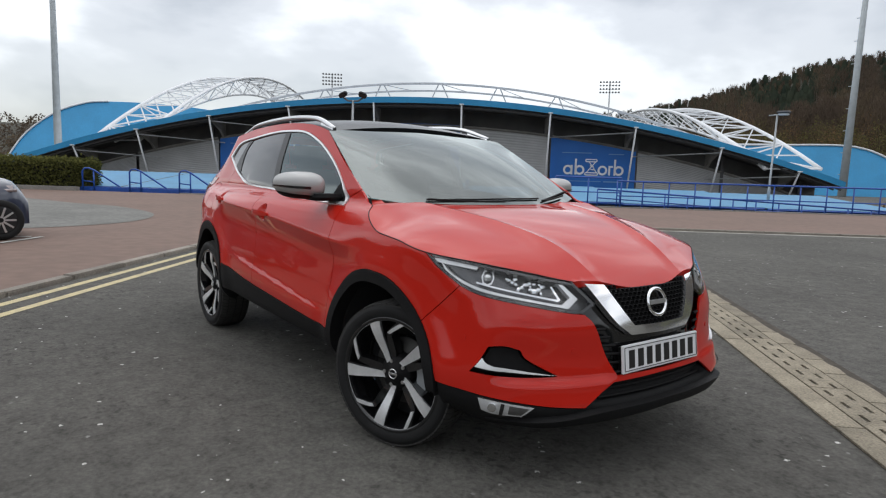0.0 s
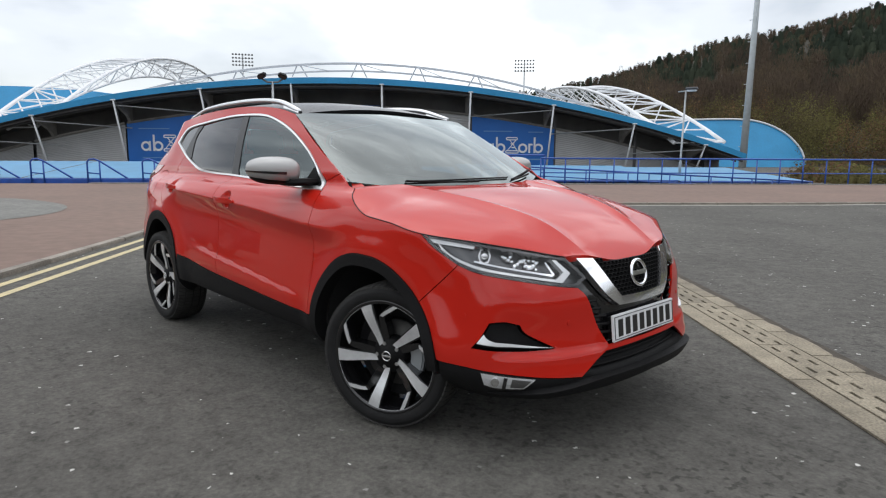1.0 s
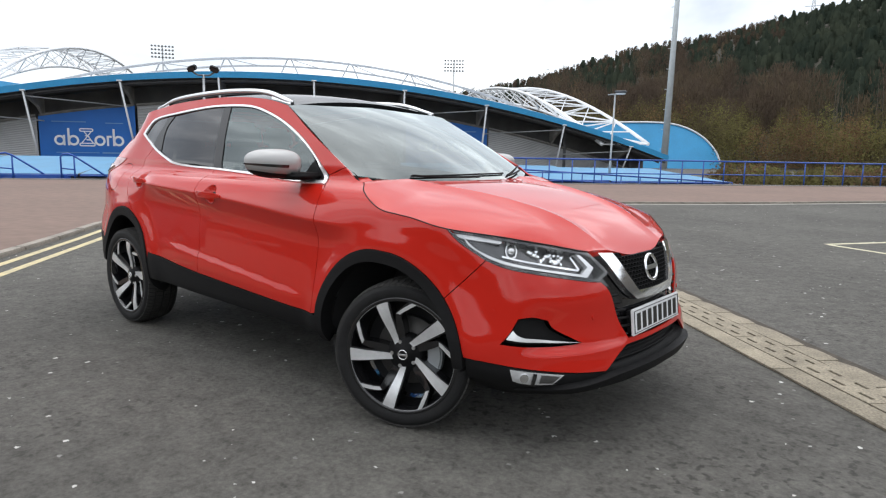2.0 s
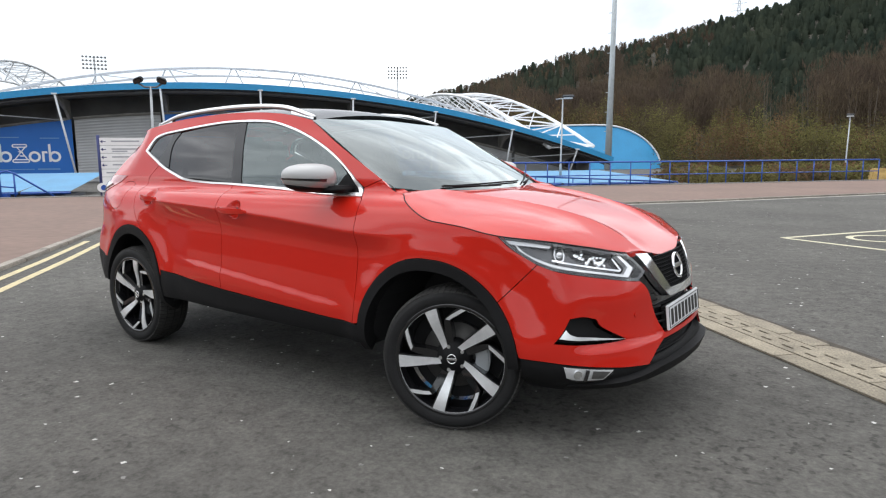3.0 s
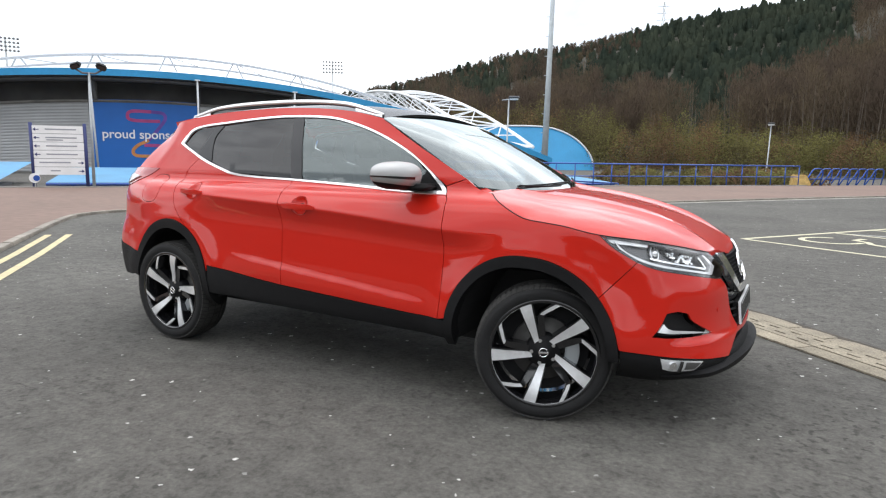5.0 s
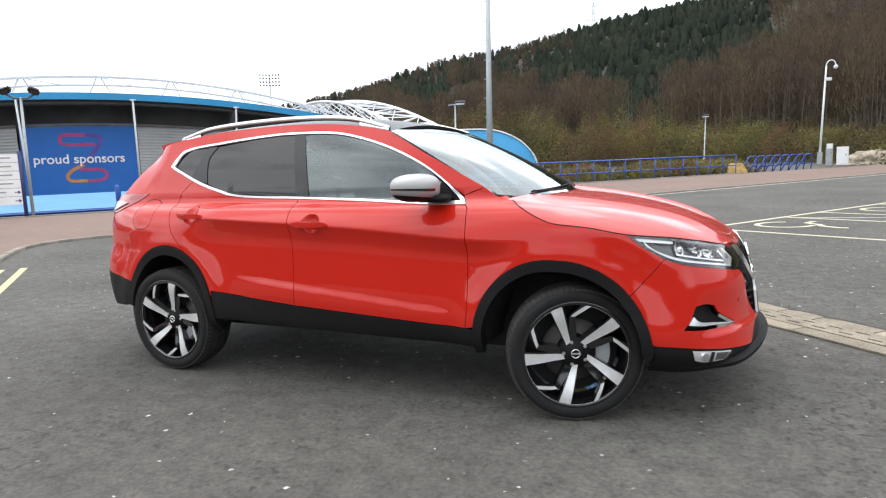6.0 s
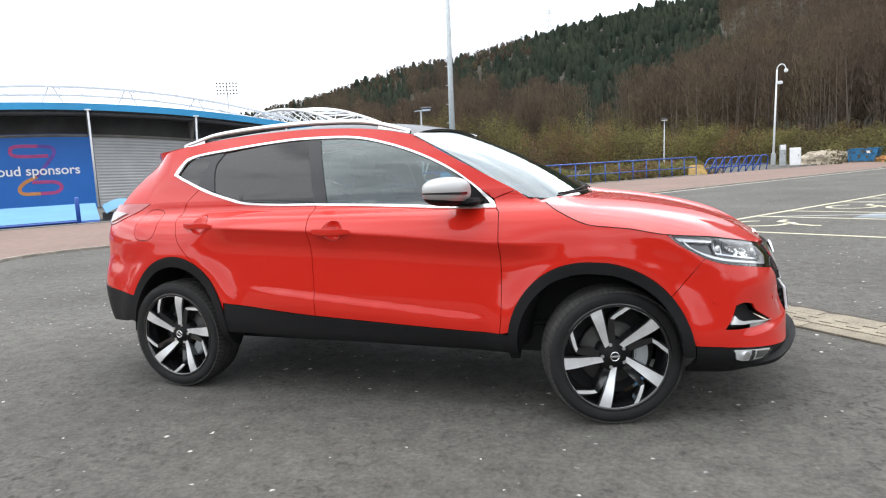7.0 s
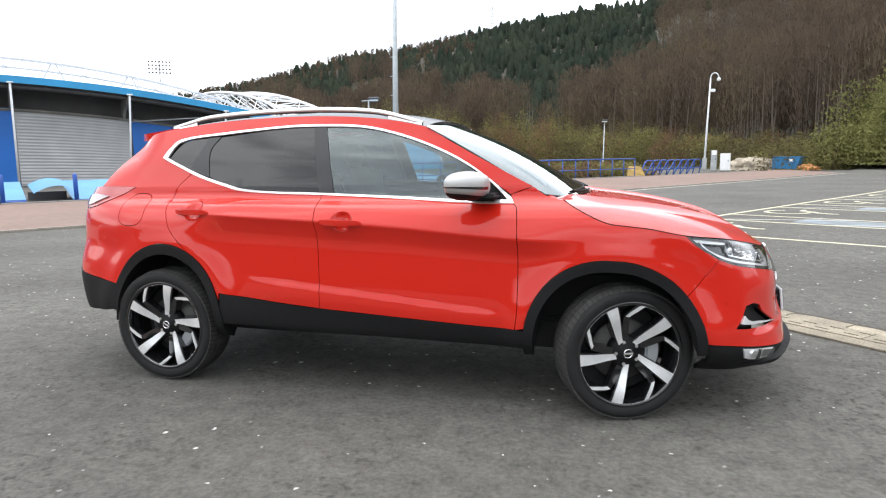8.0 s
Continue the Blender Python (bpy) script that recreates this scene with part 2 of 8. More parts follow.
M_DRL = material("white_light_guide", (0.74, 0.75, 0.76), 0.2, 0.4, coat=0.6)
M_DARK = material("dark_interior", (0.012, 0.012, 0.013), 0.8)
M_SHUT = material("shut_line_black", (0.010, 0.009, 0.009), 0.9)
M_SEAT = material("dark_seat_fabric", (0.035, 0.036, 0.04), 0.85, fine=0.3, scale=20, var=0.1)
M_LAMPHOUSE = material("lamp_housing_grey", (0.12, 0.122, 0.126), 0.25, 0.7)
M_SILVERTRIM = material("bright_silver_trim", (0.80, 0.81, 0.82), 0.22, 0.55, coat=0.8)
M_DISC = material("brake_disc_steel", (0.10, 0.097, 0.093), 0.6, 0.6, var=0.15, scale=20)
M_CALIPER = material("brake_caliper_grey", (0.42, 0.45, 0.47), 0.4, 0.6)
M_TAILGLASS = material("pale_red_tail_lens", (0.36, 0.050, 0.048), 0.2, 0.2, coat=0.8)
M_TAILCLEAR = material("clear_tail_lens", (0.42, 0.36, 0.36), 0.12, 0.5, coat=1.0)
M_PLATE = material("white_plate", (0.78, 0.79, 0.80), 0.3, coat=0.4)
M_PLATEBLACK = material("plate_black", (0.012, 0.012, 0.012), 0.4)


def glass_material(name, color, rough=0.0, ior=1.5, gloss=(1, 1, 1)):
    m = bpy.data.materials.new(name)
    m.use_nodes = True
    nt = m.node_tree
    nt.nodes.clear()
    out = nt.nodes.new("ShaderNodeOutputMaterial")
    tr = nt.nodes.new("ShaderNodeBsdfTransparent")
    tr.inputs[0].default_value = (*color, 1)
    gl = nt.nodes.new("ShaderNodeBsdfGlossy")
    gl.inputs["Roughness"].default_value = rough
    gl.inputs["Color"].default_value = (*gloss, 1)
    # the same gloss from both sides of the thin pane: more towards grazing
    f0 = ((ior - 1) / (ior + 1)) ** 2
    lw = nt.nodes.new("ShaderNodeLayerWeight")
    lw.inputs["Blend"].default_value = 0.5
    fifth = nt.nodes.new("ShaderNodeMath")
    fifth.operation, fifth.inputs[1].default_value = "POWER", 5.0
    nt.links.new(lw.outputs["Facing"], fifth.inputs[0])
    fr = nt.nodes.new("ShaderNodeMath")
    fr.operation = "MULTIPLY_ADD"
    fr.inputs[1].default_value, fr.inputs[2].default_value = 1 - f0, f0
    nt.links.new(fifth.outputs[0], fr.inputs[0])
    # two faces of a pane reflect 2R / (1 + R)
    one = nt.nodes.new("ShaderNodeMath")
    one.operation, one.inputs[1].default_value = "ADD", 1.0
    nt.links.new(fr.outputs[0], one.inputs[0])
    two = nt.nodes.new("ShaderNodeMath")
    two.operation, two.inputs[1].default_value = "MULTIPLY", 2.0
    nt.links.new(fr.outputs[0], two.inputs[0])
    div = nt.nodes.new("ShaderNodeMath")
    div.operation = "DIVIDE"
    nt.links.new(two.outputs[0], div.inputs[0])
    nt.links.new(one.outputs[0], div.inputs[1])
    mx = nt.nodes.new("ShaderNodeMixShader")
    nt.links.new(div.outputs[0], mx.inputs[0])
    nt.links.new(tr.outputs[0], mx.inputs[1])
    nt.links.new(gl.outputs[0], mx.inputs[2])
    nt.links.new(mx.outputs[0], out.inputs[0])
    return m


M_GLASS = glass_material("green_car_glass", (0.54, 0.64, 0.63), ior=1.66, gloss=(0.86, 0.95, 0.95))
M_SCREEN = glass_material("windscreen_glass", (0.20, 0.225, 0.225), ior=1.74, gloss=(0.93, 1.0, 0.99))
M_PRIVACY = glass_material("privacy_glass", (0.03, 0.03, 0.031), ior=1.38)
M_LENS = glass_material("lamp_lens", (0.96, 0.965, 0.97), ior=1.28)

M_BLUE = material("sky_blue_cladding", (0.040, 0.32, 0.62), 0.45, var=0.08, scale=0.4, fine=0.05)
M_BLUEPAINT = material("royal_blue_rail_paint", (0.012, 0.075, 0.36), 0.4, var=0.15, scale=5, coat=0.2)
M_PALEBLUE = material("pale_blue_panel", (0.045, 0.23, 0.42), 0.5, var=0.10, scale=0.8, fine=0.06)
M_WHITESTEEL = material("white_painted_steel", (0.74, 0.76, 0.78), 0.45, var=0.06, scale=2)
# a greyer tone than the other white steel
M_TRUSS = material("greyed_white_truss", (0.40, 0.43, 0.47), 0.5, var=0.1, scale=1.5)
M_GALV = material("galvanised_steel", (0.42, 0.44, 0.45), 0.5, 0.5, var=0.12, scale=4)
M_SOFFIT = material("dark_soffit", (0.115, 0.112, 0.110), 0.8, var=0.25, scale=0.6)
M_SHUTTER = material("grey_shutter_steel", (0.43, 0.435, 0.44), 0.5, 0.2, var=0.08, scale=0.8)
M_STEELDARK = material("dark_grey_steel", (0.12, 0.12, 0.125), 0.6, var=0.15, scale=2)
M_BANNER = material("blue_banner_vinyl", (0.008, 0.14, 0.52), 0.5, var=0.06, scale=0.7)
M_BANNERTEXT = material("white_print", (0.85, 0.88, 0.92), 0.6)
M_CONC = material("grey_concrete", (0.23, 0.22, 0.205), 0.85, var=0.2, scale=1.2, fine=0.12)
M_SIGN = material("white_sign_panel", (0.80, 0.80, 0.80), 0.5, var=0.05, scale=3)
M_SIGNTEXT = material("navy_print", (0.03, 0.04, 0.14), 0.6)

# ---------------------------------------------------------------- builders
from mathutils.geometry import delaunay_2d_cdt


def empty(name, m=None):
    ob = new(name)
    ob.empty_display_size = 0.2
    if m is not None:
        ob.matrix_basis = m
    return ob


def mesh_of(name, verts, faces, mat, smooth=False):
    me = bpy.data.meshes.new(name)
    me.from_pydata([tuple(v) for v in verts], [], faces)
    if mat is not None:
        me.materials.append(mat)
    if smooth:
        me.polygons.foreach_set("use_smooth", [True] * len(me.polygons))
    me.update()
    return me


def shape(name, verts, faces, mat, parent=None, label="", smooth=False, m=None):
    """One mesh object from vertices and faces, under a thing or on its own."""
    ob = new(name, mesh_of(name, verts, faces, mat, smooth))
    if parent is not None:
        ob.parent = parent
    if m is not None:
        ob.matrix_basis = m
    if label:
        ob["label"] = label
    return ob


def part(name, bm, mat, parent=None, label="", smooth=False, m=None):
    """Links a bmesh as one mesh object under a thing or a part."""
    me = bpy.data.meshes.new(name)
    bmesh.ops.recalc_face_normals(bm, faces=bm.faces)
    for f in bm.faces:
        f.smooth = smooth
    bm.to_mesh(me)
    bm.free()
    me.materials.append(mat)
    ob = new(name, me)
    if parent is not None:
        ob.parent = parent
    if m is not None:
        ob.matrix_basis = m
    if label:
        ob["label"] = label
    return ob


def box_bm(sx, sy, sz, at=(0, 0, 0), bevel=0.0, bm=None, turn=None):
    own = bm is None
    bm = bm or bmesh.new()
    mat = Matrix.Translation(at) @ (turn or Matrix()) @ Matrix.Diagonal((sx, sy, sz, 1))
    r = bmesh.ops.create_cube(bm, size=1, matrix=mat)
    if bevel and own:
        bmesh.ops.bevel(bm, geom=bm.edges[:], offset=bevel, segments=2, affect="EDGES")
    return bm


def tube(points, radius, sides=8, closed=False, caps=True):
    """Vertices and faces of a round bar along points; radius a number or one for each point."""
    pts = [Vector(p) for p in points]
    n = len(pts)
    rad = radius if isinstance(radius, (list, tuple)) else [radius] * n
    verts, faces = [], []
    up = Vector((0, 0, 1))
    prev = None
    for i, p in enumerate(pts):
        a = pts[i - 1] if (i or closed) else p
        b = pts[(i + 1) % n] if (i < n - 1 or closed) else p
        d = (b - a).normalized()
        if prev is None:
            side = d.cross(up)
            if side.length < 1e-3:
                side = d.cross(Vector((1, 0, 0)))
        else:
            side = prev - d * prev.dot(d)
        side.normalize()
        prev = side
        nor = side.cross(d)
        for k in range(sides):
            t = 2 * math.pi * k / sides
            verts.append(p + (side * math.cos(t) + nor * math.sin(t)) * rad[i])
    rings = n if closed else n - 1
    for i in range(rings):
        j = (i + 1) % n
        for k in range(sides):
            l = (k + 1) % sides
            faces.append((i * sides + k, i * sides + l, j * sides + l, j * sides + k))
    if caps and not closed:
        faces.append(tuple(range(sides))[::-1])
        faces.append(tuple((n - 1) * sides + k for k in range(sides)))
    return verts, faces


def joined(chunks):
    """Several (vertices, faces) as one."""
    verts, faces = [], []
    for v, f in chunks:
        o = len(verts)
        verts += list(v)
        faces += [tuple(i + o for i in q) for q in f]
    return verts, faces


def lathe(profile, steps=48, closed=False):
    """Turns a profile of (radius, y) round the y axis."""
    verts, faces = [], []
    n = len(profile)
    for i in range(steps):
        t = 2 * math.pi * i / steps
        for r, y in profile:
            verts.append((r * math.cos(t), y, r * math.sin(t)))
    for i in range(steps):
        j = (i + 1) % steps
        for k in range(n if closed else n - 1):
            l = (k + 1) % n
            faces.append((i * n + k, j * n + k, j * n + l, i * n + l))
    return verts, faces


class Curve:
    """A smooth line through knots (x, value)."""

    def __init__(self, *knots):
        self.x = [float(k[0]) for k in knots]
        self.v = [np.array(k[1:], float) for k in knots]
        n = len(self.x)
        self.t = []
        for i in range(n):
            a, b = max(i - 1, 0), min(i + 1, n - 1)
            if 0 < i < n - 1:
                h0, h1 = self.x[i] - self.x[a], self.x[b] - self.x[i]
                d0, d1 = (self.v[i] - self.v[a]) / h0, (self.v[b] - self.v[i]) / h1
                self.t.append((d0 * h1 + d1 * h0) / (h0 + h1))
            else:
                self.t.append((self.v[b] - self.v[a]) / (self.x[b] - self.x[a]))

    def __call__(self, x):
        x = min(max(x, self.x[0]), self.x[-1])
        i = min(max(int(np.searchsorted(self.x, x)) - 1, 0), len(self.x) - 2)
        h = self.x[i + 1] - self.x[i]
        u = (x - self.x[i]) / h
        r = ((1 + 2 * u) * (1 - u) ** 2 * self.v[i] + u * (1 - u) ** 2 * h * self.t[i]
             + u * u * (3 - 2 * u) * self.v[i + 1] + u * u * (u - 1) * h * self.t[i + 1])
        return float(r[0]) if len(r) == 1 else r


def smooth_line(pts, n=8, closed=False):
    """Catmull-Rom through 2D points."""
    p = [np.array(q, float) for q in pts]
    out = []
    m = len(p)
    for i in range(m if closed else m - 1):
        p0 = p[(i - 1) % m] if (closed or i) else 2 * p[0] - p[1]
        p1, p2 = p[i], p[(i + 1) % m]
        p3 = p[(i + 2) % m] if (closed or i + 2 < m) else 2 * p[-1] - p[-2]
        for k in range(n):
            t = k / n
            out.append(0.5 * (2 * p1 + (p2 - p0) * t + (2 * p0 - 5 * p1 + 4 * p2 - p3) * t * t + (3 * p1 - p0 - 3 * p2 + p3) * t ** 3))
    if not closed:
        out.append(p[-1])
    return [tuple(q) for q in out]


def path_of(*runs):
    """One outline out of runs that are each smooth, with corners where they meet."""
    out = []
    for r in runs:
        q = smooth_line(r) if len(r) > 2 else [tuple(a) for a in r]
        if out and math.dist(out[-1], q[0]) < 1e-4:
            q = q[1:]
        out += q
    if math.dist(out[0], out[-1]) < 1e-4:
        out.pop()
    return out


def arc(cx, cz, rx, rz, a0, a1, n=24):
    return [(cx + rx * math.cos(radians(a0 + (a1 - a0) * i / n)), cz + rz * math.sin(radians(a0 + (a1 - a0) * i / n))) for i in range(n + 1)]


def area_of(o):
    return 0.5 * sum(o[i][0] * o[(i + 1) % len(o)][1] - o[(i + 1) % len(o)][0] * o[i][1] for i in range(len(o)))


def shrunk(o, d):
    """The outline moved inwards by d (outwards where negative)."""
    if area_of(o) < 0:
        o = o[::-1]
    n, out = len(o), []
    for i in range(n):
        a, b, c = np.array(o[i - 1]), np.array(o[i]), np.array(o[(i + 1) % n])
        e1, e2 = b - a, c - b
        n1 = np.array((-e1[1], e1[0])) / max(np.linalg.norm(e1), 1e-9)
        n2 = np.array((-e2[1], e2[0])) / max(np.linalg.norm(e2), 1e-9)
        s = n1 + n2
        k = max(1 + float(n1 @ n2), 0.35)
        out.append(tuple(b + s * d / k))
    return out


def inside_mask(px, py, o):
    ox = np.array([q[0] for q in o])
    oy = np.array([q[1] for q in o])
    res = np.zeros(px.shape, bool)
    j = len(o) - 1
    for i in range(len(o)):
        if oy[i] != oy[j]:
            hit = ((oy[i] > py) != (oy[j] > py)) & (px < (ox[j] - ox[i]) * (py - oy[i]) / (oy[j] - oy[i]) + ox[i])
            res ^= hit
        j = i
    return res


def dense(o, step):
    out = []
    for i in range(len(o)):
        a, b = np.array(o[i]), np.array(o[(i + 1) % len(o)])
        k = max(1, int(np.linalg.norm(b - a) / step + 0.5))
        for s in range(k):
            out.append(tuple(a + (b - a) * s / k))
    return out


def panel(name, outline, fn, mat, parent, step=0.035, rim=0.012, holes=(), gap=0.0, lift=0.0, label="", flip=False, m=None, guides=()):
    """A sheet over a 2D outline, laid on the surface fn(u, v) -> point, with a turned-in rim that gives it thickness.
    lift moves it outwards; flip says that the outer side is the other one; the mesh follows the guide lines."""
    o = dense(shrunk(outline, gap), step)
    hs = [dense(shrunk(h, -gap)[::-1], step) for h in holes]
    us, vs = [q[0] for q in o], [q[1] for q in o]
    gx, gy = np.meshgrid(np.arange(min(us), max(us), step), np.arange(min(vs), max(vs), step))
    gx[1::2] += step * 0.5
    px, py = gx.ravel(), gy.ravel()
    ok = inside_mask(px, py, o)
    for h in hs:
        ok &= ~inside_mask(px, py, h)
    bnd = np.array(o + [q for h in hs for q in h])
    lines = []
    for g in guides:
        gp = np.array(g)
        good = inside_mask(gp[:, 0], gp[:, 1], o)
        for h in hs:
            good &= ~inside_mask(gp[:, 0], gp[:, 1], h)
        good &= np.min((bnd[:, 0][None] - gp[:, 0][:, None]) ** 2 + (bnd[:, 1][None] - gp[:, 1][:, None]) ** 2, axis=1) > (0.25 * step) ** 2
        run = []
        for q, k in zip(g, good):
            if k:
                run.append(tuple(q))
            elif run:
                lines.append(run)
                run = []
        if run:
            lines.append(run)
    if lines:
        bnd = np.vstack([bnd] + [np.array(q) for q in lines])
    keep = [i for i in np.nonzero(ok)[0] if np.min((bnd[:, 0] - px[i]) ** 2 + (bnd[:, 1] - py[i]) ** 2) > (0.45 * step) ** 2]
    pts = [Vector(q) for q in o]
    edges = [(i, (i + 1) % len(o)) for i in range(len(o))]
    for h in hs:
        s = len(pts)
        pts += [Vector(q) for q in h]
        edges += [(s + i, s + (i + 1) % len(h)) for i in range(len(h))]
    for run in lines:
        s = len(pts)
        pts += [Vector(q) for q in run]
        edges += [(s + i, s + i + 1) for i in range(len(run) - 1)]
    pts += [Vector((px[i], py[i])) for i in keep]
    v2, _, tri, _, _, _ = delaunay_2d_cdt(pts, edges, [], 0, 1e-6)
    cx = np.array([sum(v2[i].x for i in f) / 3 for f in tri])
    cy = np.array([sum(v2[i].y for i in f) / 3 for f in tri])
    ok = inside_mask(cx, cy, o)
    for h in hs:
        ok &= ~inside_mask(cx, cy, h)
    tri = [tuple(f) for f, k in zip(tri, ok) if k]

    def at(u, v):
        e = 0.002
        p = Vector(fn(u, v))
        n = (Vector(fn(u + e, v)) - Vector(fn(u - e, v))).cross(Vector(fn(u, v + e)) - Vector(fn(u, v - e)))
        n = n.normalized() * (-1 if flip else 1)
        return p + n * lift, n

    both = [at(q.x, q.y) for q in v2]
    verts = [b[0] for b in both]
    faces = [(f[::-1] if flip else f) for f in tri]
    # rim: a small rounded lip and then straight in
    count = {}
    for f in faces:
        for i in range(3):
            a, b = f[i], f[(i + 1) % 3]
            count[(a, b)] = count.get((a, b), 0) + 1
    border = [e for e in count if (e[1], e[0]) not in count]
    ring = {}
    if rim:
        for a, b in border:
            for i in (a, b):
                if i not in ring:
                    p, n = both[i]
                    ring[i] = len(verts)
                    verts.append(p.copy())
                    verts.append(p - n * rim)
        for a, b in border:
            ra, rb = ring[a], ring[b]
            faces.append((b, a, ra, rb))
            faces.append((rb, ra, ra + 1, rb + 1))
        faces = [f for f in faces if len(set(f)) > 2]
    # the first quad of each rim pair has no area: drop it
    faces = [f for f in faces if not (len(f) == 4 and (verts[f[0]] - verts[f[3]]).length < 1e-7)]
    ob = shape(name, verts, faces, mat, parent, label, True, m)
    # true normals of the surface, and outward ones on the rim
    normals = [b[1] for b in both] + [Vector((0, 0, 0)) for _ in range(len(verts) - len(both))]
    for a, b in border if rim else ():
        side = (verts[b] - verts[a]).cross(both[a][1])
        for i in (a, b):
            normals[ring[i]] += side
            normals[ring[i] + 1] += side
    ob.data.normals_split_custom_set_from_vertices([n.normalized() if n.length > 1e-12 else Vector((0, 0, 1)) for n in normals])
    return ob


def disc(r, n=24, cx=0.0, cy=0.0):
    return [(cx + r * math.cos(2 * math.pi * i / n), cy + r * math.sin(2 * math.pi * i / n)) for i in range(n)]


def slab(name, outline, thick, mat, parent=None, m=None, label="", bevel=0.0):
    """A flat piece cut to an outline, with thickness."""
    bm = bmesh.new()
    if area_of(outline) < 0:
        outline = outline[::-1]
    vs = [bm.verts.new((x, y, 0)) for x, y in outline]
    f = bm.faces.new(vs)
    r = bmesh.ops.extrude_face_region(bm, geom=[f])
    bmesh.ops.translate(bm, verts=[g for g in r["geom"] if isinstance(g, bmesh.types.BMVert)], vec=(0, 0, thick))
    if bevel:
        bmesh.ops.bevel(bm, geom=bm.edges[:], offset=bevel, segments=2, affect="EDGES")
    return part(name, bm, mat, parent, label, False, m)

# ---------------------------------------------------------------- the red car: x forward, z up, front axle at x = 0
NOSE = 1.43           # the plan coordinate of the middle of the nose
PLAN = Curve((-4.10, -3.60, 0.0), (-3.65, -3.54, -0.45), (-3.30, -3.33, -0.74), (-2.98, -2.99, -0.857), (-2.6, -2.6, -0.888), (-2.2, -2.2, -0.905),
             (-1.2, -1.2, -0.915), (-0.4, -0.4, -0.912), (0.0, 0.0, -0.905), (0.3, 0.298, -0.878), (0.55, 0.53, -0.795),
             (0.80, 0.70, -0.612), (1.05, 0.79, -0.378), (1.24, 0.822, -0.19), (1.43, 0.832, 0.0), (1.62, 0.822, 0.19))
CREASE = Curve((-3.4, 1.05), (-2.2, 1.0), (-1.2, 0.95), (-0.5, 0.895), (0.0, 0.88), (0.4, 0.86))
SIDE = Curve((0.14, 0.36), (0.20, 0.24), (0.26, 0.13), (0.31, 0.062), (0.355, 0.022), (0.42, 0.004), (0.48, 0.001), (0.55, 0.003), (0.66, 0.013), (0.76, 0.024), (0.82, 0.0295), (0.855, 0.0285), (0.885, 0.021), (0.915, 0.011), (0.935, 0.0035), (0.946, -0.001),
             (0.953, 0.0015), (0.975, 0.013), (1.0, 0.028), (1.03, 0.050), (1.055, 0.083), (1.075, 0.122), (1.15, 0.155), (1.30, 0.205), (1.45, 0.268), (1.55, 0.315))
ROUND = Curve((0.14, 0.36), (0.20, 0.24), (0.26, 0.13), (0.31, 0.062), (0.355, 0.022), (0.42, 0.004), (0.48, 0.003), (0.55, 0.012), (0.66, 0.020), (0.78, 0.014), (0.87, 0.009), (0.93, 0.013),
              (0.975, 0.025), (1.0, 0.036), (1.03, 0.056), (1.055, 0.085), (1.075, 0.122), (1.15, 0.155), (1.30, 0.205), (1.45, 0.268), (1.55, 0.315))
NOSE_IN = Curve((0.12, 0.30), (0.20, 0.14), (0.26, 0.03), (0.32, -0.006), (0.40, 0.004), (0.48, 0.016), (0.57, 0.032), (0.65, 0.048), (0.72, 0.070), (0.80, 0.105), (0.86, 0.15), (0.95, 0.24))
TAIL_IN = Curve((0.2, 0.12), (0.35, 0.03), (0.5, 0.0), (0.68, 0.0), (0.8, 0.03), (1.0, 0.055), (1.1, 0.10), (1.2, 0.165), (1.3, 0.255), (1.42, 0.40), (1.55, 0.52))
F_ARCH = (-0.065, 0.345)
R_ARCH = (-2.60, 0.355)


def step01(a, b, x):
    t = min(max((x - a) / (b - a), 0), 1)
    return t * t * (3 - 2 * t)


def hull(a, z):
    """The car's skin: a runs along the side (there it is x) and round the nose, z is height."""
    mirror = a > NOSE
    if mirror:
        a = 2 * NOSE - a
    x, y = PLAN(a)
    x2, y2 = PLAN(a + 0.01)
    x1, y1 = PLAN(a - 0.01)
    t = Vector((x2 - x1, y2 - y1)).normalized()
    n = Vector((t.y, -t.x))
    zc = CREASE(a)
    k = (z - 0.45) / (zc - 0.45) if z < zc else (1.08 - z) / (1.08 - zc)
    zeta = z + (0.95 - zc) * min(max(k, 0), 1)
    sharp = step01(-2.50, -2.15, a) * step01(-0.15, -0.55, a)      # the door crease fades out at both ends
    inset = SIDE(zeta) * sharp + ROUND(z) * (1 - sharp)
    f = step01(0.12, 0.85, a)
    inset = inset * (1 - f) + NOSE_IN(z) * f
    r = step01(-2.75, -3.3, a)
    inset = inset * (1 - r) + TAIL_IN(z) * r
    # raised blade low on the doors
    zb = 0.548 - 0.092 * (a + 1.2)
    inset -= 0.012 * step01(zb + 0.045, zb, z) * step01(zb - 0.16, zb - 0.02, z) * step01(-2.15, -1.75, a) * step01(-0.58, -0.72, a)
    # the lower edge of the bumper stands out as a shelf
    inset += 0.018 * step01(0.56, 0.70, a) * step01(1.17, 1.08, a) * step01(0.425, 0.465, z) * step01(0.68, 0.50, z)
    for cx, cz in (F_ARCH, R_ARCH):
        d = math.hypot(a - cx, z - cz)
        inset -= 0.022 * math.exp(-((max(d, 0.44) - 0.44) / 0.085) ** 2) * (1 if z > 0.3 else 0)
    p = Vector((x - n.x * inset, y - n.y * inset, z))
    if mirror:
        p.y = -p.y
    return p


def hull_left(a, z):
    p = hull(a, z)
    return Vector((p.x, -p.y, p.z))


SIDES = ((hull, False, 1), (hull_left, True, -1))

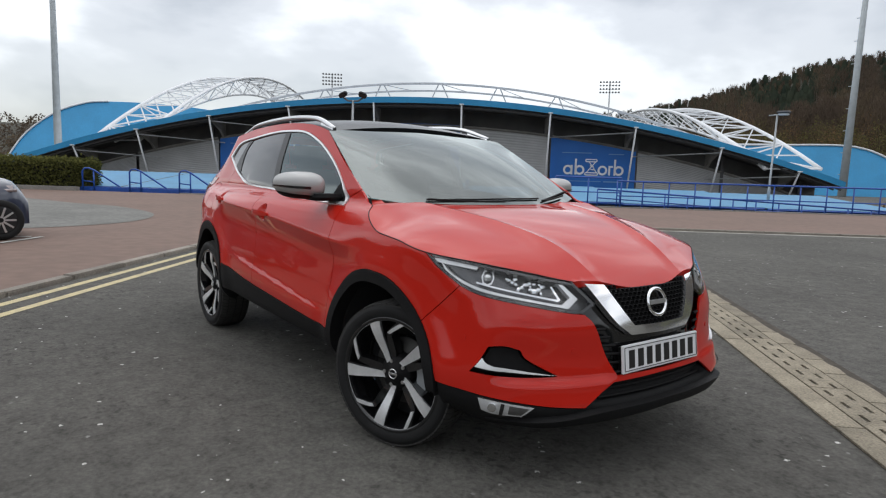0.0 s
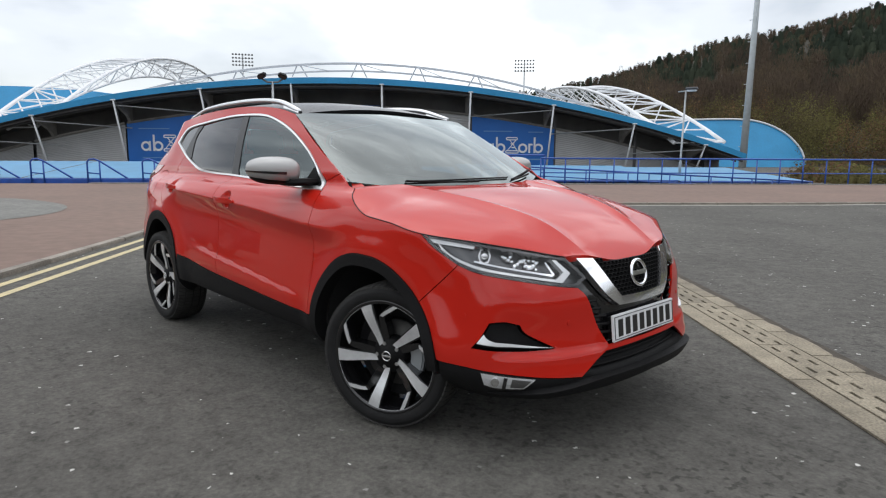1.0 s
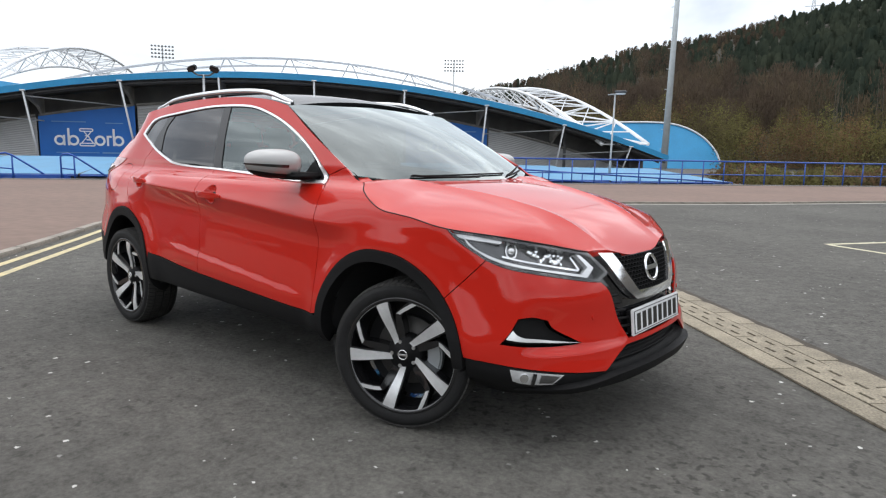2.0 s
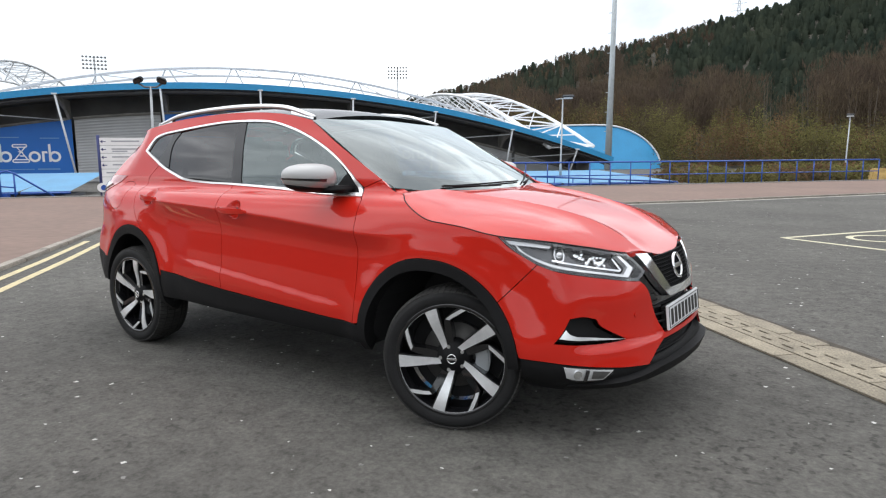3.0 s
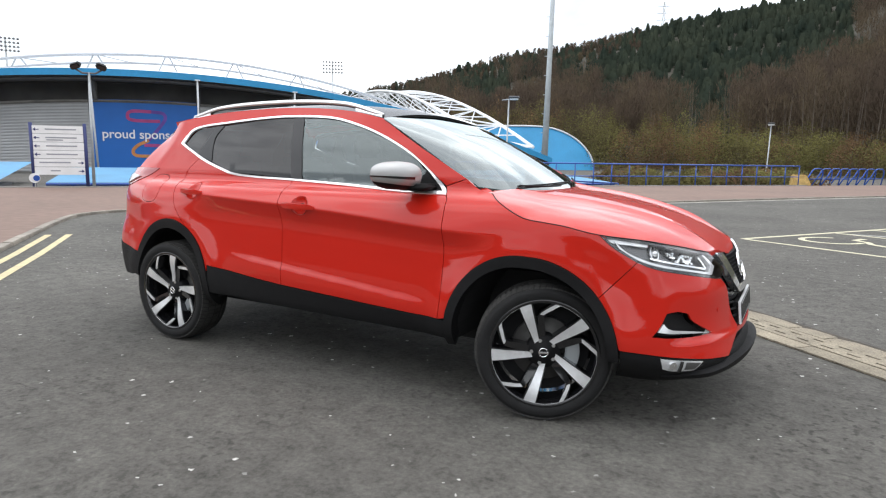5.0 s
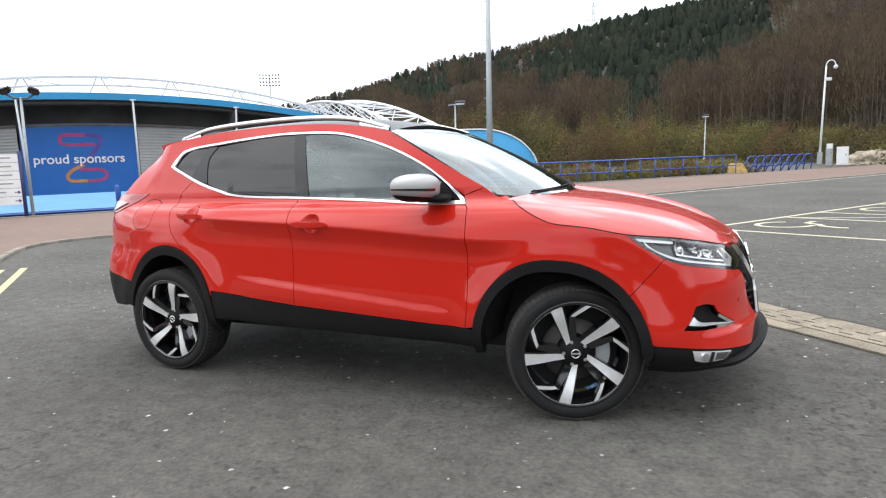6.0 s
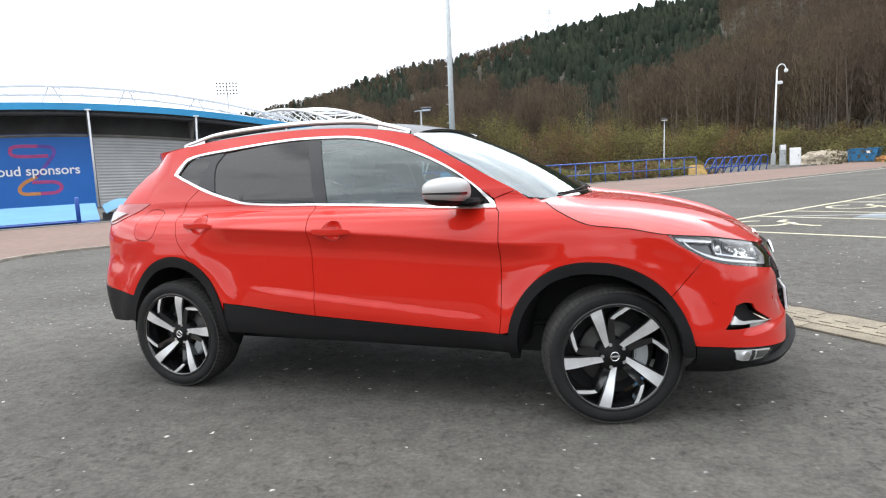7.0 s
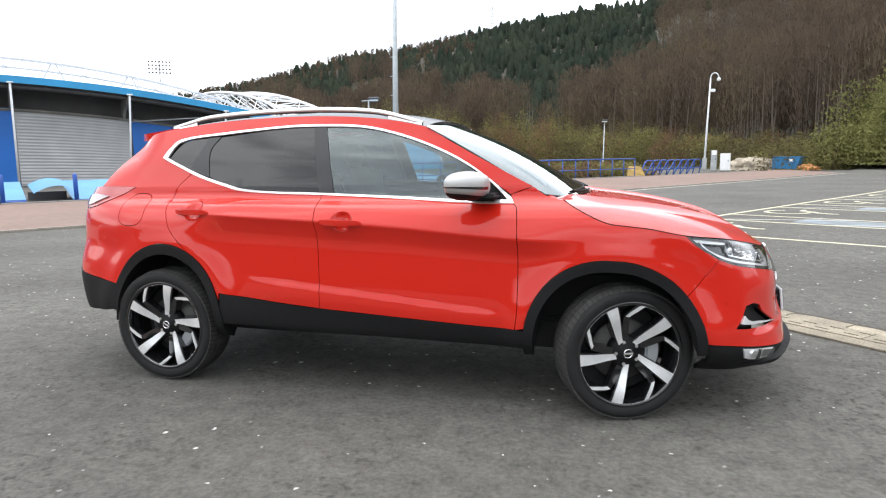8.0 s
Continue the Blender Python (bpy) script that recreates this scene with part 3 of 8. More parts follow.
HOOD_MID = Curve((-0.36, 1.110), (-0.24, 1.094), (-0.04, 1.072), (0.15, 1.040), (0.30, 1.006), (0.45, 0.958), (0.58, 0.897), (0.68, 0.830), (0.74, 0.772), (0.80, 0.70))


ROOF_EDGE = Curve((-3.05, 1.452), (-2.9, 1.470), (-2.7, 1.497), (-2.4, 1.530), (-2.0, 1.547), (-1.7, 1.546), (-1.43, 1.530), (-1.25, 1.507), (-1.06, 1.468))


def roof_half(x):
    return -hull(max(min(x, -0.9), -2.75), ROOF_EDGE(x)).y - 0.004


def roof_fn(x, y):
    q = min(abs(y) / roof_half(x), 1.05)
    return Vector((x, y, ROOF_EDGE(x) - 0.005 + 0.050 * (1 - q ** 2.2)))


def screen_fn(u, v):
    """Windscreen: u from -1 to 1 across, v from 0 at the cowl to 1 at the roof."""
    q = u * u
    low = Vector((-0.235 - 0.185 * q - 0.045 * q * q, 0.757 * u, 1.078 + 0.050 * q))
    top = Vector((-1.10 + 0.040 * q, 0.650 * u, 1.508 - 0.042 * q))
    p = low.lerp(top, v)
    bow = 0.035 * 4 * v * (1 - v) * (1 - 0.85 * q)
    return p + Vector((0.43, 0, 0.90)) * bow


# outlines in (x, z) along the side
WIN_TOP = [(-2.73, 1.320), (-2.69, 1.378), (-2.61, 1.432), (-2.32, 1.462), (-1.95, 1.488), (-1.72, 1.492), (-1.45, 1.480), (-1.25, 1.440), (-1.04, 1.372), (-0.84, 1.280), (-0.69, 1.180), (-0.59, 1.098), (-0.562, 1.060)]
WIN_LOW = [(-0.562, 1.060), (-0.74, 1.062), (-0.89, 1.066), (-1.20, 1.082), (-1.65, 1.102), (-1.88, 1.108), (-2.13, 1.122), (-2.25, 1.147), (-2.45, 1.203), (-2.62, 1.270), (-2.73, 1.320)]
WINDOW = path_of(WIN_TOP, WIN_LOW)
DOOR_SPLIT = [(-1.640, 1.10), (-1.622, 0.94), (-1.612, 0.76), (-1.602, 0.56), (-1.602, 0.497)]
FRONT_CUT = [(-0.562, 1.060), (-0.540, 1.02), (-0.530, 0.82), (-0.530, 0.56), (-0.540, 0.440)]
REAR_CUT = [(-2.51, 1.227), (-2.595, 1.15), (-2.618, 1.08), (-2.592, 0.99), (-2.55, 0.90), (-2.44, 0.79)]
HOOD_CUT = [(-0.315, 1.078), (-0.25, 1.040), (-0.113, 0.977), (0.0, 0.960), (0.10, 0.948), (0.254, 0.918)]
LAMP_LOW = [(0.254, 0.918), (0.325, 0.860), (0.43, 0.800), (0.52, 0.772), (0.70, 0.742), (0.945, 0.706)]
LAMP_TOP = [(0.254, 0.918), (0.50, 0.890), (0.75, 0.856), (0.975, 0.822)]


# the bonnet meets the wing and the headlight along one line of the skin
HOOD_RIM = [hull(a, z) for a, z in smooth_line(HOOD_CUT + LAMP_TOP[1:], 6)]
HOOD_Y = Curve(*[(p.x, -p.y) for p in HOOD_RIM])
HOOD_Z = Curve(*[(p.x, p.z) for p in HOOD_RIM])


def hood_fn(x, y):
    e = min(max(x, HOOD_RIM[0].x), HOOD_RIM[-1].x)
    q = abs(y) / HOOD_Y(e)
    mid = HOOD_MID(x)
    # two raised lines that run towards the grille
    line = 0.50 - 0.22 * step01(-0.4, 0.8, x)
    d = abs(y) - line
    ridge = 0.017 * (1 - min(d / 0.15 if d > 0 else -d / 0.085, 1)) ** 2
    drop = mid - HOOD_Z(e)
    return Vector((x, y, mid - 0.012 - (drop - 0.012) * (0.55 * q ** 2 + 0.45 * q ** 6) + ridge * step01(-0.38, -0.20, x) * (1 - 0.9 * step01(0.45, 0.72, x))))


def arch(c, r, a0, a1, n=28):
    if c is not F_ARCH:
        return arc(c[0], c[1], r[0], r[1], a0, a1, n)
    out = []
    for i in range(n + 1):
        t = radians(a0 + (a1 - a0) * i / n)
        k = 1 + 0.045 * max(0.0, math.sin(2 * t - math.pi)) * (math.pi / 2 < t < math.pi)      # squarer towards the door
        out.append((c[0] + r[0] * k * math.cos(t), c[1] + r[1] * k * math.sin(t)))
    return out


HANDLES = ((-1.465, 0.968), (-2.405, 1.014))
F_OUT, F_IN = (0.432, 0.452), (0.385, 0.400)
R_OUT, R_IN = (0.392, 0.472), (0.345, 0.412)


def build_car():
    car = empty("suv_car")
    tagged(car, "bright red compact SUV with black cladding and alloy wheels on asphalt", "car")
    for fn, flip, sg in SIDES:
        # mesh lines along the shoulder crease and the blade low on the doors
        xs = np.arange(-2.62, 0.20, 0.018)
        folds = [[(x, CREASE(x) + d) for x in xs] for d in (-0.090, -0.030, -0.014, -0.004, 0.006)]
        folds += [[(x, 0.548 - 0.092 * (x + 1.2) + d) for x in xs if -2.1 < x < -0.6] for d in (0.046, 0.022, 0.0, -0.02)]
        kw = dict(flip=flip, step=0.02, gap=0.002, guides=folds)
        # fender between door, bonnet, headlight and bumper
        low_f = arch(F_ARCH, F_OUT, 40, 167)
        fender = path_of(FRONT_CUT, [FRONT_CUT[-1], low_f[-1]], low_f[::-1], [low_f[0], (0.43, 0.800)],
                         [(0.43, 0.800), (0.325, 0.860), (0.254, 0.918)], HOOD_CUT[::-1], [(-0.315, 1.078), (-0.40, 1.10), (-0.468, 1.146)], [(-0.468, 1.146), (-0.585, 1.105)], [(-0.585, 1.105), (-0.562, 1.060)])
        panel("front_wing", fender, fn, M_RED, car, **kw)
        front_door = path_of(FRONT_CUT, [(-0.540, 0.440), (-0.80, 0.453), (-1.17, 0.473), (-1.602, 0.497)], DOOR_SPLIT[::-1], [(x, z + 0.010) for x, z in WIN_LOW[4::-1]])
        bowls = [[(hx + 0.062 * math.cos(t), hz + 0.052 * math.sin(t)) for t in np.linspace(0, 2 * math.pi, 24, endpoint=False)] for hx, hz in HANDLES]
        panel("front_door", front_door, fn, M_RED, car, holes=bowls[:1], **kw)
        low_r = arch(R_ARCH, R_OUT, 20, 68)
        rear_door = path_of(DOOR_SPLIT, [(-1.602, 0.497), (-1.90, 0.522), (-2.225, 0.555)], low_r, [low_r[-1], REAR_CUT[-1]], REAR_CUT[::-1],
                            [(-2.51, 1.237), (-2.45, 1.215), (-2.25, 1.159), (-2.13, 1.134), (-1.88, 1.119), (-1.640, 1.110)])
        panel("rear_door", rear_door, fn, M_RED, car, holes=bowls[1:], **kw)
        low_q = arch(R_ARCH, R_OUT, 66, 152)
        quarter = path_of(REAR_CUT, [REAR_CUT[-1], low_q[0]], low_q, [low_q[-1], (-3.30, 0.62)], [(-3.30, 0.62), (-3.45, 0.66), (-3.75, 0.66), (-4.10, 0.66)], [(-4.10, 0.66), (-4.10, 1.00)], [(-4.10, 1.00), (-3.7, 1.02), (-3.27, 1.015)],
                          [(-3.27, 1.015), (-3.14, 1.045), (-2.91, 1.150)], [(-2.91, 1.150), (-3.22, 1.152)], [(-3.22, 1.152), (-3.15, 1.27), (-3.02, 1.385)], [(-3.02, 1.385), (-2.98, 1.452)], [(-2.98, 1.452), (-2.7, 1.494), (-2.4, 1.527), (-2.0, 1.544), (-1.7, 1.543), (-1.43, 1.527), (-1.25, 1.504), (-1.065, 1.466)],
                          [(-1.065, 1.466), (-0.90, 1.372), (-0.66, 1.245), (-0.468, 1.146)], [(-0.468, 1.146), (-0.585, 1.105)], [(-0.585, 1.105)] + WIN_TOP[-3::-1], [WIN_TOP[0], (-2.62, 1.270), (-2.51, 1.227)])
        panel("rear_quarter", quarter, fn, M_RED, car, holes=[[(-2.850 + 0.096 * math.copysign(abs(math.cos(t)) ** 0.7, math.cos(t)), 1.018 + 0.092 * math.copysign(abs(math.sin(t)) ** 0.7, math.sin(t))) for t in np.linspace(0, 2 * math.pi, 32, endpoint=False)]] if sg > 0 else (), **kw)
        if sg > 0:
            flap = [(-2.850 + 0.096 * math.copysign(abs(math.cos(t)) ** 0.7, math.cos(t)), 1.018 + 0.092 * math.copysign(abs(math.sin(t)) ** 0.7, math.sin(t))) for t in np.linspace(0, 2 * math.pi, 32, endpoint=False)]
            panel("fuel_flap", flap, fn, M_RED, car, **kw)
        # inner door trim, its grey lightened to brighten the view through the glass
        panel("door_card", [(-0.72, 0.56), (-0.72, 1.045), (-0.89, 1.056), (-1.20, 1.076), (-1.65, 1.098), (-1.88, 1.104), (-2.13, 1.118), (-2.20, 1.125), (-2.20, 0.80), (-1.9, 0.56)][::-1], fn, M_DOORCARD, car, flip=flip, step=0.06, rim=0, lift=-0.060)
        # dark shell behind the shut lines
        panel("inner_shell", path_of(FRONT_CUT[:1] + [(-0.47, 1.13), (-0.33, 1.065)], [(-0.33, 1.065), (-0.12, 0.96), (0.24, 0.90)], [(0.24, 0.90), (0.40, 0.80)], [(0.40, 0.80), arch(F_ARCH, F_OUT, 40, 167)[0]],
                                     arch(F_ARCH, (0.44, 0.46), 40, 175), [arch(F_ARCH, (0.44, 0.46), 40, 175)[-1], (-2.20, 0.42)], arch(R_ARCH, (0.40, 0.48), 12, 165), [arch(R_ARCH, (0.40, 0.48), 12, 165)[-1], (-3.4, 0.66)],
                                     [(-3.4, 0.66), (-3.2, 1.1)], [(-3.2, 1.1), (-2.70, 1.30)], WIN_LOW[::-1]), fn, M_SHUT, car, flip=flip, step=0.035, rim=0, lift=-0.026)
        # black cladding
        for c, ro, ri, a0, a1 in ((F_ARCH, F_OUT, F_IN, 2, 184), (R_ARCH, R_OUT, R_IN, -8, 172)):
            ring = arch(c, ro, a0, a1, 40) + arch(c, ri, a1, a0, 40)
            panel("wheel_arch_trim", ring, fn, M_CLAD, car, flip=flip, step=0.02, rim=0.07, lift=0.010)
        sill = path_of([(-0.492, 0.438), (-0.80, 0.451), (-1.17, 0.471), (-1.602, 0.495), (-1.90, 0.520), (-2.215, 0.553)], [(-2.215, 0.553), (-2.225, 0.385)], [(-2.225, 0.385), (-1.6, 0.365), (-0.49, 0.345)], [(-0.49, 0.345), (-0.492, 0.438)])
        panel("sill_trim", sill, fn, M_CLAD, car, flip=flip, step=0.03, rim=0.05, lift=0.004)
        rear_low = path_of([low_q[-1], (-3.30, 0.615)], [(-3.30, 0.615), (-3.6, 0.65), (-4.10, 0.65)], [(-4.10, 0.65), (-4.10, 0.40)], [(-4.10, 0.40), (-3.4, 0.38), (-3.1, 0.40), (-2.98, 0.42)], [(-2.98, 0.42)] + arch(R_ARCH, R_OUT, 172, 153, 6))
        panel("rear_bumper_trim", rear_low, fn, M_CLAD, car, flip=flip, step=0.04, rim=0.03, lift=0.004)
        # side glazing
        trim_in = path_of([(-2.700, 1.322), (-2.612, 1.417), (-2.31, 1.451), (-1.95, 1.477), (-1.73, 1.481), (-1.45, 1.469), (-1.25, 1.429), (-1.04, 1.361), (-0.84, 1.269), (-0.692, 1.171), (-0.594, 1.076)],
                          [(-0.594, 1.076), (-0.89, 1.078), (-1.20, 1.094), (-1.65, 1.114), (-1.88, 1.120), (-2.12, 1.134), (-2.24, 1.158), (-2.43, 1.212), (-2.60, 1.276), (-2.700, 1.322)])
        panel("window_trim", WINDOW, fn, M_TRIM, car, holes=[trim_in], flip=flip, step=0.02, rim=0.012, lift=0.006, label="bright chrome window surround")
        panel("window_inner_frame", WINDOW, fn, M_DARK, car, holes=[shrunk(trim_in, 0.016)], flip=flip, step=0.03, rim=0, lift=-0.030)
        panel("quarter_window", path_of([(-2.685, 1.322), (-2.60, 1.412), (-2.425, 1.434)], [(-2.425, 1.434), (-2.53, 1.243)], [(-2.53, 1.243), (-2.60, 1.274), (-2.685, 1.322)]), fn, M_PRIVACY, car, flip=flip, step=0.05, rim=0, lift=-0.004, label="dark privacy glass")
        panel("rear_window", path_of([(-2.352, 1.436), (-1.95, 1.474), (-1.735, 1.478)], [(-1.735, 1.478), (-1.655, 1.112)], [(-1.655, 1.112), (-1.88, 1.120), (-2.12, 1.134), (-2.24, 1.158), (-2.385, 1.205)], [(-2.385, 1.205), (-2.405, 1.355), (-2.352, 1.436)]), fn, M_PRIVACY, car, flip=flip, step=0.05, rim=0, lift=-0.004, label="dark privacy glass")
        panel("front_window", path_of([(-1.66, 1.478), (-1.45, 1.466), (-1.25, 1.426), (-1.04, 1.358), (-0.84, 1.266), (-0.71, 1.172)], [(-0.71, 1.172), (-0.79, 1.078)], [(-0.79, 1.078), (-1.20, 1.094), (-1.57, 1.112)], [(-1.57, 1.112), (-1.66, 1.478)]), fn, M_GLASS, car, flip=flip, step=0.031, rim=0, lift=-0.004, label="clear green-tinted glass")
        panel("b_pillar", [(-1.735, 1.476), (-1.655, 1.478), (-1.562, 1.106), (-1.652, 1.110)], fn, M_PILLAR, car, flip=flip, step=0.04, rim=0.02)
        panel("c_pillar", path_of([(-2.430, 1.434), (-2.35, 1.438)], [(-2.35, 1.438), (-2.405, 1.355), (-2.385, 1.205)], [(-2.385, 1.205), (-2.535, 1.243)], [(-2.535, 1.243), (-2.430, 1.434)]), fn, M_PILLAR, car, flip=flip, step=0.04, rim=0.02)
        panel("door_corner_trim", path_of([(-0.715, 1.176), (-0.64, 1.115), (-0.605, 1.075)], [(-0.605, 1.075), (-0.80, 1.076)], [(-0.80, 1.076), (-0.715, 1.176)]), fn, M_CLAD, car, flip=flip, step=0.03, rim=0.02)
        # handles: a bowl and a bar
        for (hx, hz), bowl in zip(HANDLES, bowls):
            def bar_fn(u, v, hx=hx, hz=hz, fn=fn, sg=sg):
                y = fn(u, hz).y
                t = (u - hx) / 0.118
                return Vector((u, y - sg * (0.012 + 0.022 * (1 - t * t) - 6.0 * (v - hz) ** 2), v))
            hand = panel("door_handle", smooth_line([(hx - 0.116, hz + 0.004), (hx - 0.100, hz + 0.016), (hx + 0.02, hz + 0.017), (hx + 0.10, hz + 0.008), (hx + 0.118, hz - 0.005), (hx + 0.10, hz - 0.017), (hx - 0.05, hz - 0.019), (hx - 0.106, hz - 0.012)], 4, True), bar_fn, M_RED, car, flip=flip, step=0.012, rim=0.022)
            panel("handle_bowl", bowl, lambda u, v, hx=hx, hz=hz, fn=fn: fn(u, v) + Vector((0, sg * 0.034 * (1 - min(1, ((u - hx) / 0.062) ** 2 + ((v - hz) / 0.052) ** 2)), 0)), M_RED, hand, flip=flip, step=0.012, rim=0)
        # tail lamp wrapping the corner
        panel("tail_lamp", path_of([(-2.91, 1.148), (-3.15, 1.150), (-3.45, 1.14)], [(-3.45, 1.14), (-3.45, 1.02)], [(-3.45, 1.02), (-3.27, 1.017)], [(-3.27, 1.017), (-3.14, 1.047), (-2.91, 1.148)]), fn, M_TAILGLASS, car, flip=flip, step=0.02, rim=0.02, lift=0.004)
        panel("tail_lamp_band", path_of([(-3.10, 1.088), (-3.20, 1.100), (-3.30, 1.096), (-3.46, 1.088)], [(-3.46, 1.088), (-3.46, 1.040)], [(-3.46, 1.040), (-3.30, 1.034), (-3.20, 1.050), (-3.10, 1.088)]), fn, M_TAILCLEAR, car, flip=flip, step=0.02, rim=0.01, lift=0.012)
        build_headlamp(car, fn, flip)
        build_fog(car, fn, flip)
        build_mirror(car, sg)
        # roof rail
        rail = [Vector((x, -sg * (roof_half(x) - 0.035), ROOF_EDGE(x) + 0.010 + 0.022 * step01(-1.10, -1.40, x) * step01(-2.72, -2.45, x))) for x in np.linspace(-1.10, -2.72, 40)]
        chunk = tube(rail, [0.011 + 0.006 * math.sin(math.pi * i / 39) ** 0.3 for i in range(40)], 10)
        rr = shape("roof_rail", *chunk, M_SATIN, car, "satin silver roof rail", True)
        for x0, x1 in ((-1.10, -1.30), (-2.55, -2.72)):
            v = []
            for x in np.linspace(x0, x1, 8):
                y, zt = -sg * (roof_half(x) - 0.035), ROOF_EDGE(x) + 0.010 + 0.022 * step01(-1.10, -1.40, x) * step01(-2.72, -2.45, x)
                v += [(x, y - 0.012, ROOF_EDGE(x) - 0.01), (x, y - 0.012, zt), (x, y + 0.012, zt), (x, y + 0.012, ROOF_EDGE(x) - 0.01)]
            f = [(4 * i + k, 4 * i + k + 1, 4 * i + k + 5, 4 * i + k + 4) for i in range(7) for k in range(3)]
            shape("rail_foot", v, f, M_SATIN, rr, "", True)
    # bonnet
    edge = [(p.x, -p.y) for p in HOOD_RIM] + [(0.69, 0.27)]
    corner = edge[0]
    rear = [corner, (-0.338, 0.774), (-0.356, 0.735), (-0.352, 0.61), (-0.286, 0.45), (-0.232, 0.2), (-0.218, 0.0)]
    front = [(0.69, 0.27), (0.715, 0.15), (0.722, 0.0)]
    half = path_of(rear[::-1], edge, front)
    hood = half + [(x, -y) for x, y in half[::-1] if abs(y) > 1e-6]
    folds = [[(x, sg * (0.50 - 0.22 * step01(-0.4, 0.8, x) + d)) for x in np.arange(-0.34, 0.70, 0.022)] for sg in (1, -1) for d in (-0.06, -0.03, -0.012, -0.003, 0.003, 0.02, 0.05, 0.09)]
    panel("bonnet", hood, hood_fn, M_RED, car, step=0.028, rim=0.03, gap=0.002, guides=folds)
    for flip, sg in ((False, -1), (True, 1)):
        shape("bonnet_gap", *tube([Vector((p.x, -sg * p.y, p.z + 0.0005)) for p in HOOD_RIM], 0.0023, 6), M_SHUT, car, "", True)
        panel("wing_corner", [(-0.285, 0.775), (-0.300, 0.69), (-0.392, 0.69), (-0.440, 0.735), (-0.478, 0.755), (-0.40, 0.772)], lambda x, y: Vector((x, sg * y, 1.066 + (-0.315 - x) * 0.43 - 0.45 * max(0, y - 0.69))), M_RED, car, step=0.03, rim=0, flip=not flip)
    panel("cowl_panel", path_of([(-0.17, 0.0), (-0.18, 0.2), (-0.24, 0.45), (-0.325, 0.735), (-0.345, 0.78)], [(-0.345, 0.78), (-0.50, 0.74)], [(-0.50, 0.74), (-0.42, 0.4), (-0.36, 0)], [(-0.36, 0), (-0.42, -0.4), (-0.50, -0.74)], [(-0.50, -0.74), (-0.345, -0.78)], [(-0.345, -0.78), (-0.325, -0.735), (-0.24, -0.45), (-0.18, -0.2), (-0.17, 0.0)]),
          lambda x, y: hood_fn(x, y) + Vector((0, 0, -0.012)), M_CLAD, car, step=0.05, rim=0)
    # roof: red edges, black glass middle
    rp = [(-1.09, 0.0), (-1.075, 0.3), (-1.045, 0.60)]
    tail = [(-2.74, 0.56), (-2.78, 0.3), (-2.80, 0.0)]
    side = [(x, roof_half(x)) for x in np.linspace(-1.07, -2.72, 30)]
    half = path_of(rp[:2] + side[:1], [side[0], side[1]], side[1:], [side[-1]] + tail[1:])
    panel("roof", half + [(x, -y) for x, y in half[::-1] if abs(y) > 1e-6], roof_fn, M_ROOFGLASS, car, step=0.05, rim=0.02, label="black panoramic roof")
    # spoiler lip over the tailgate
    panel("roof_spoiler", [(-2.68, -0.575), (-2.68, 0.575), (-2.95, 0.53), (-3.055, 0.44), (-3.10, 0.2), (-3.10, -0.2), (-3.055, -0.44), (-2.95, -0.53)], lambda x, y: roof_fn(x, y) + Vector((0, 0, 0.004)), M_RED, car, step=0.05, rim=0.045)
    # tailgate: ruled between the two rear edges, bowed a little
    rim_a = Curve((0.98, -3.62), (1.02, -3.50), (1.10, -3.30), (1.15, -3.22), (1.27, -3.15), (1.38, -3.03), (1.45, -2.98))

    def gate(u, z):
        e = hull(rim_a(z), z)
        return Vector((e.x - 0.10 * (1 - u * u), u * -e.y, z))
    panel("tailgate", [(-1, 0.98), (1, 0.98), (1, 1.15), (1, 1.27), (1, 1.44), (-1, 1.44), (-1, 1.27), (-1, 1.15)], gate, M_RED, car, step=0.06, rim=0, flip=True)
    panel("tailgate_glass", [(-0.84, 1.16), (0.84, 1.16), (0.80, 1.41), (-0.80, 1.41)], gate, M_PRIVACY, car, step=0.06, rim=0, lift=0.006, flip=True)
    build_screen(car)
    build_front(car)
    build_inside(car)
    return car


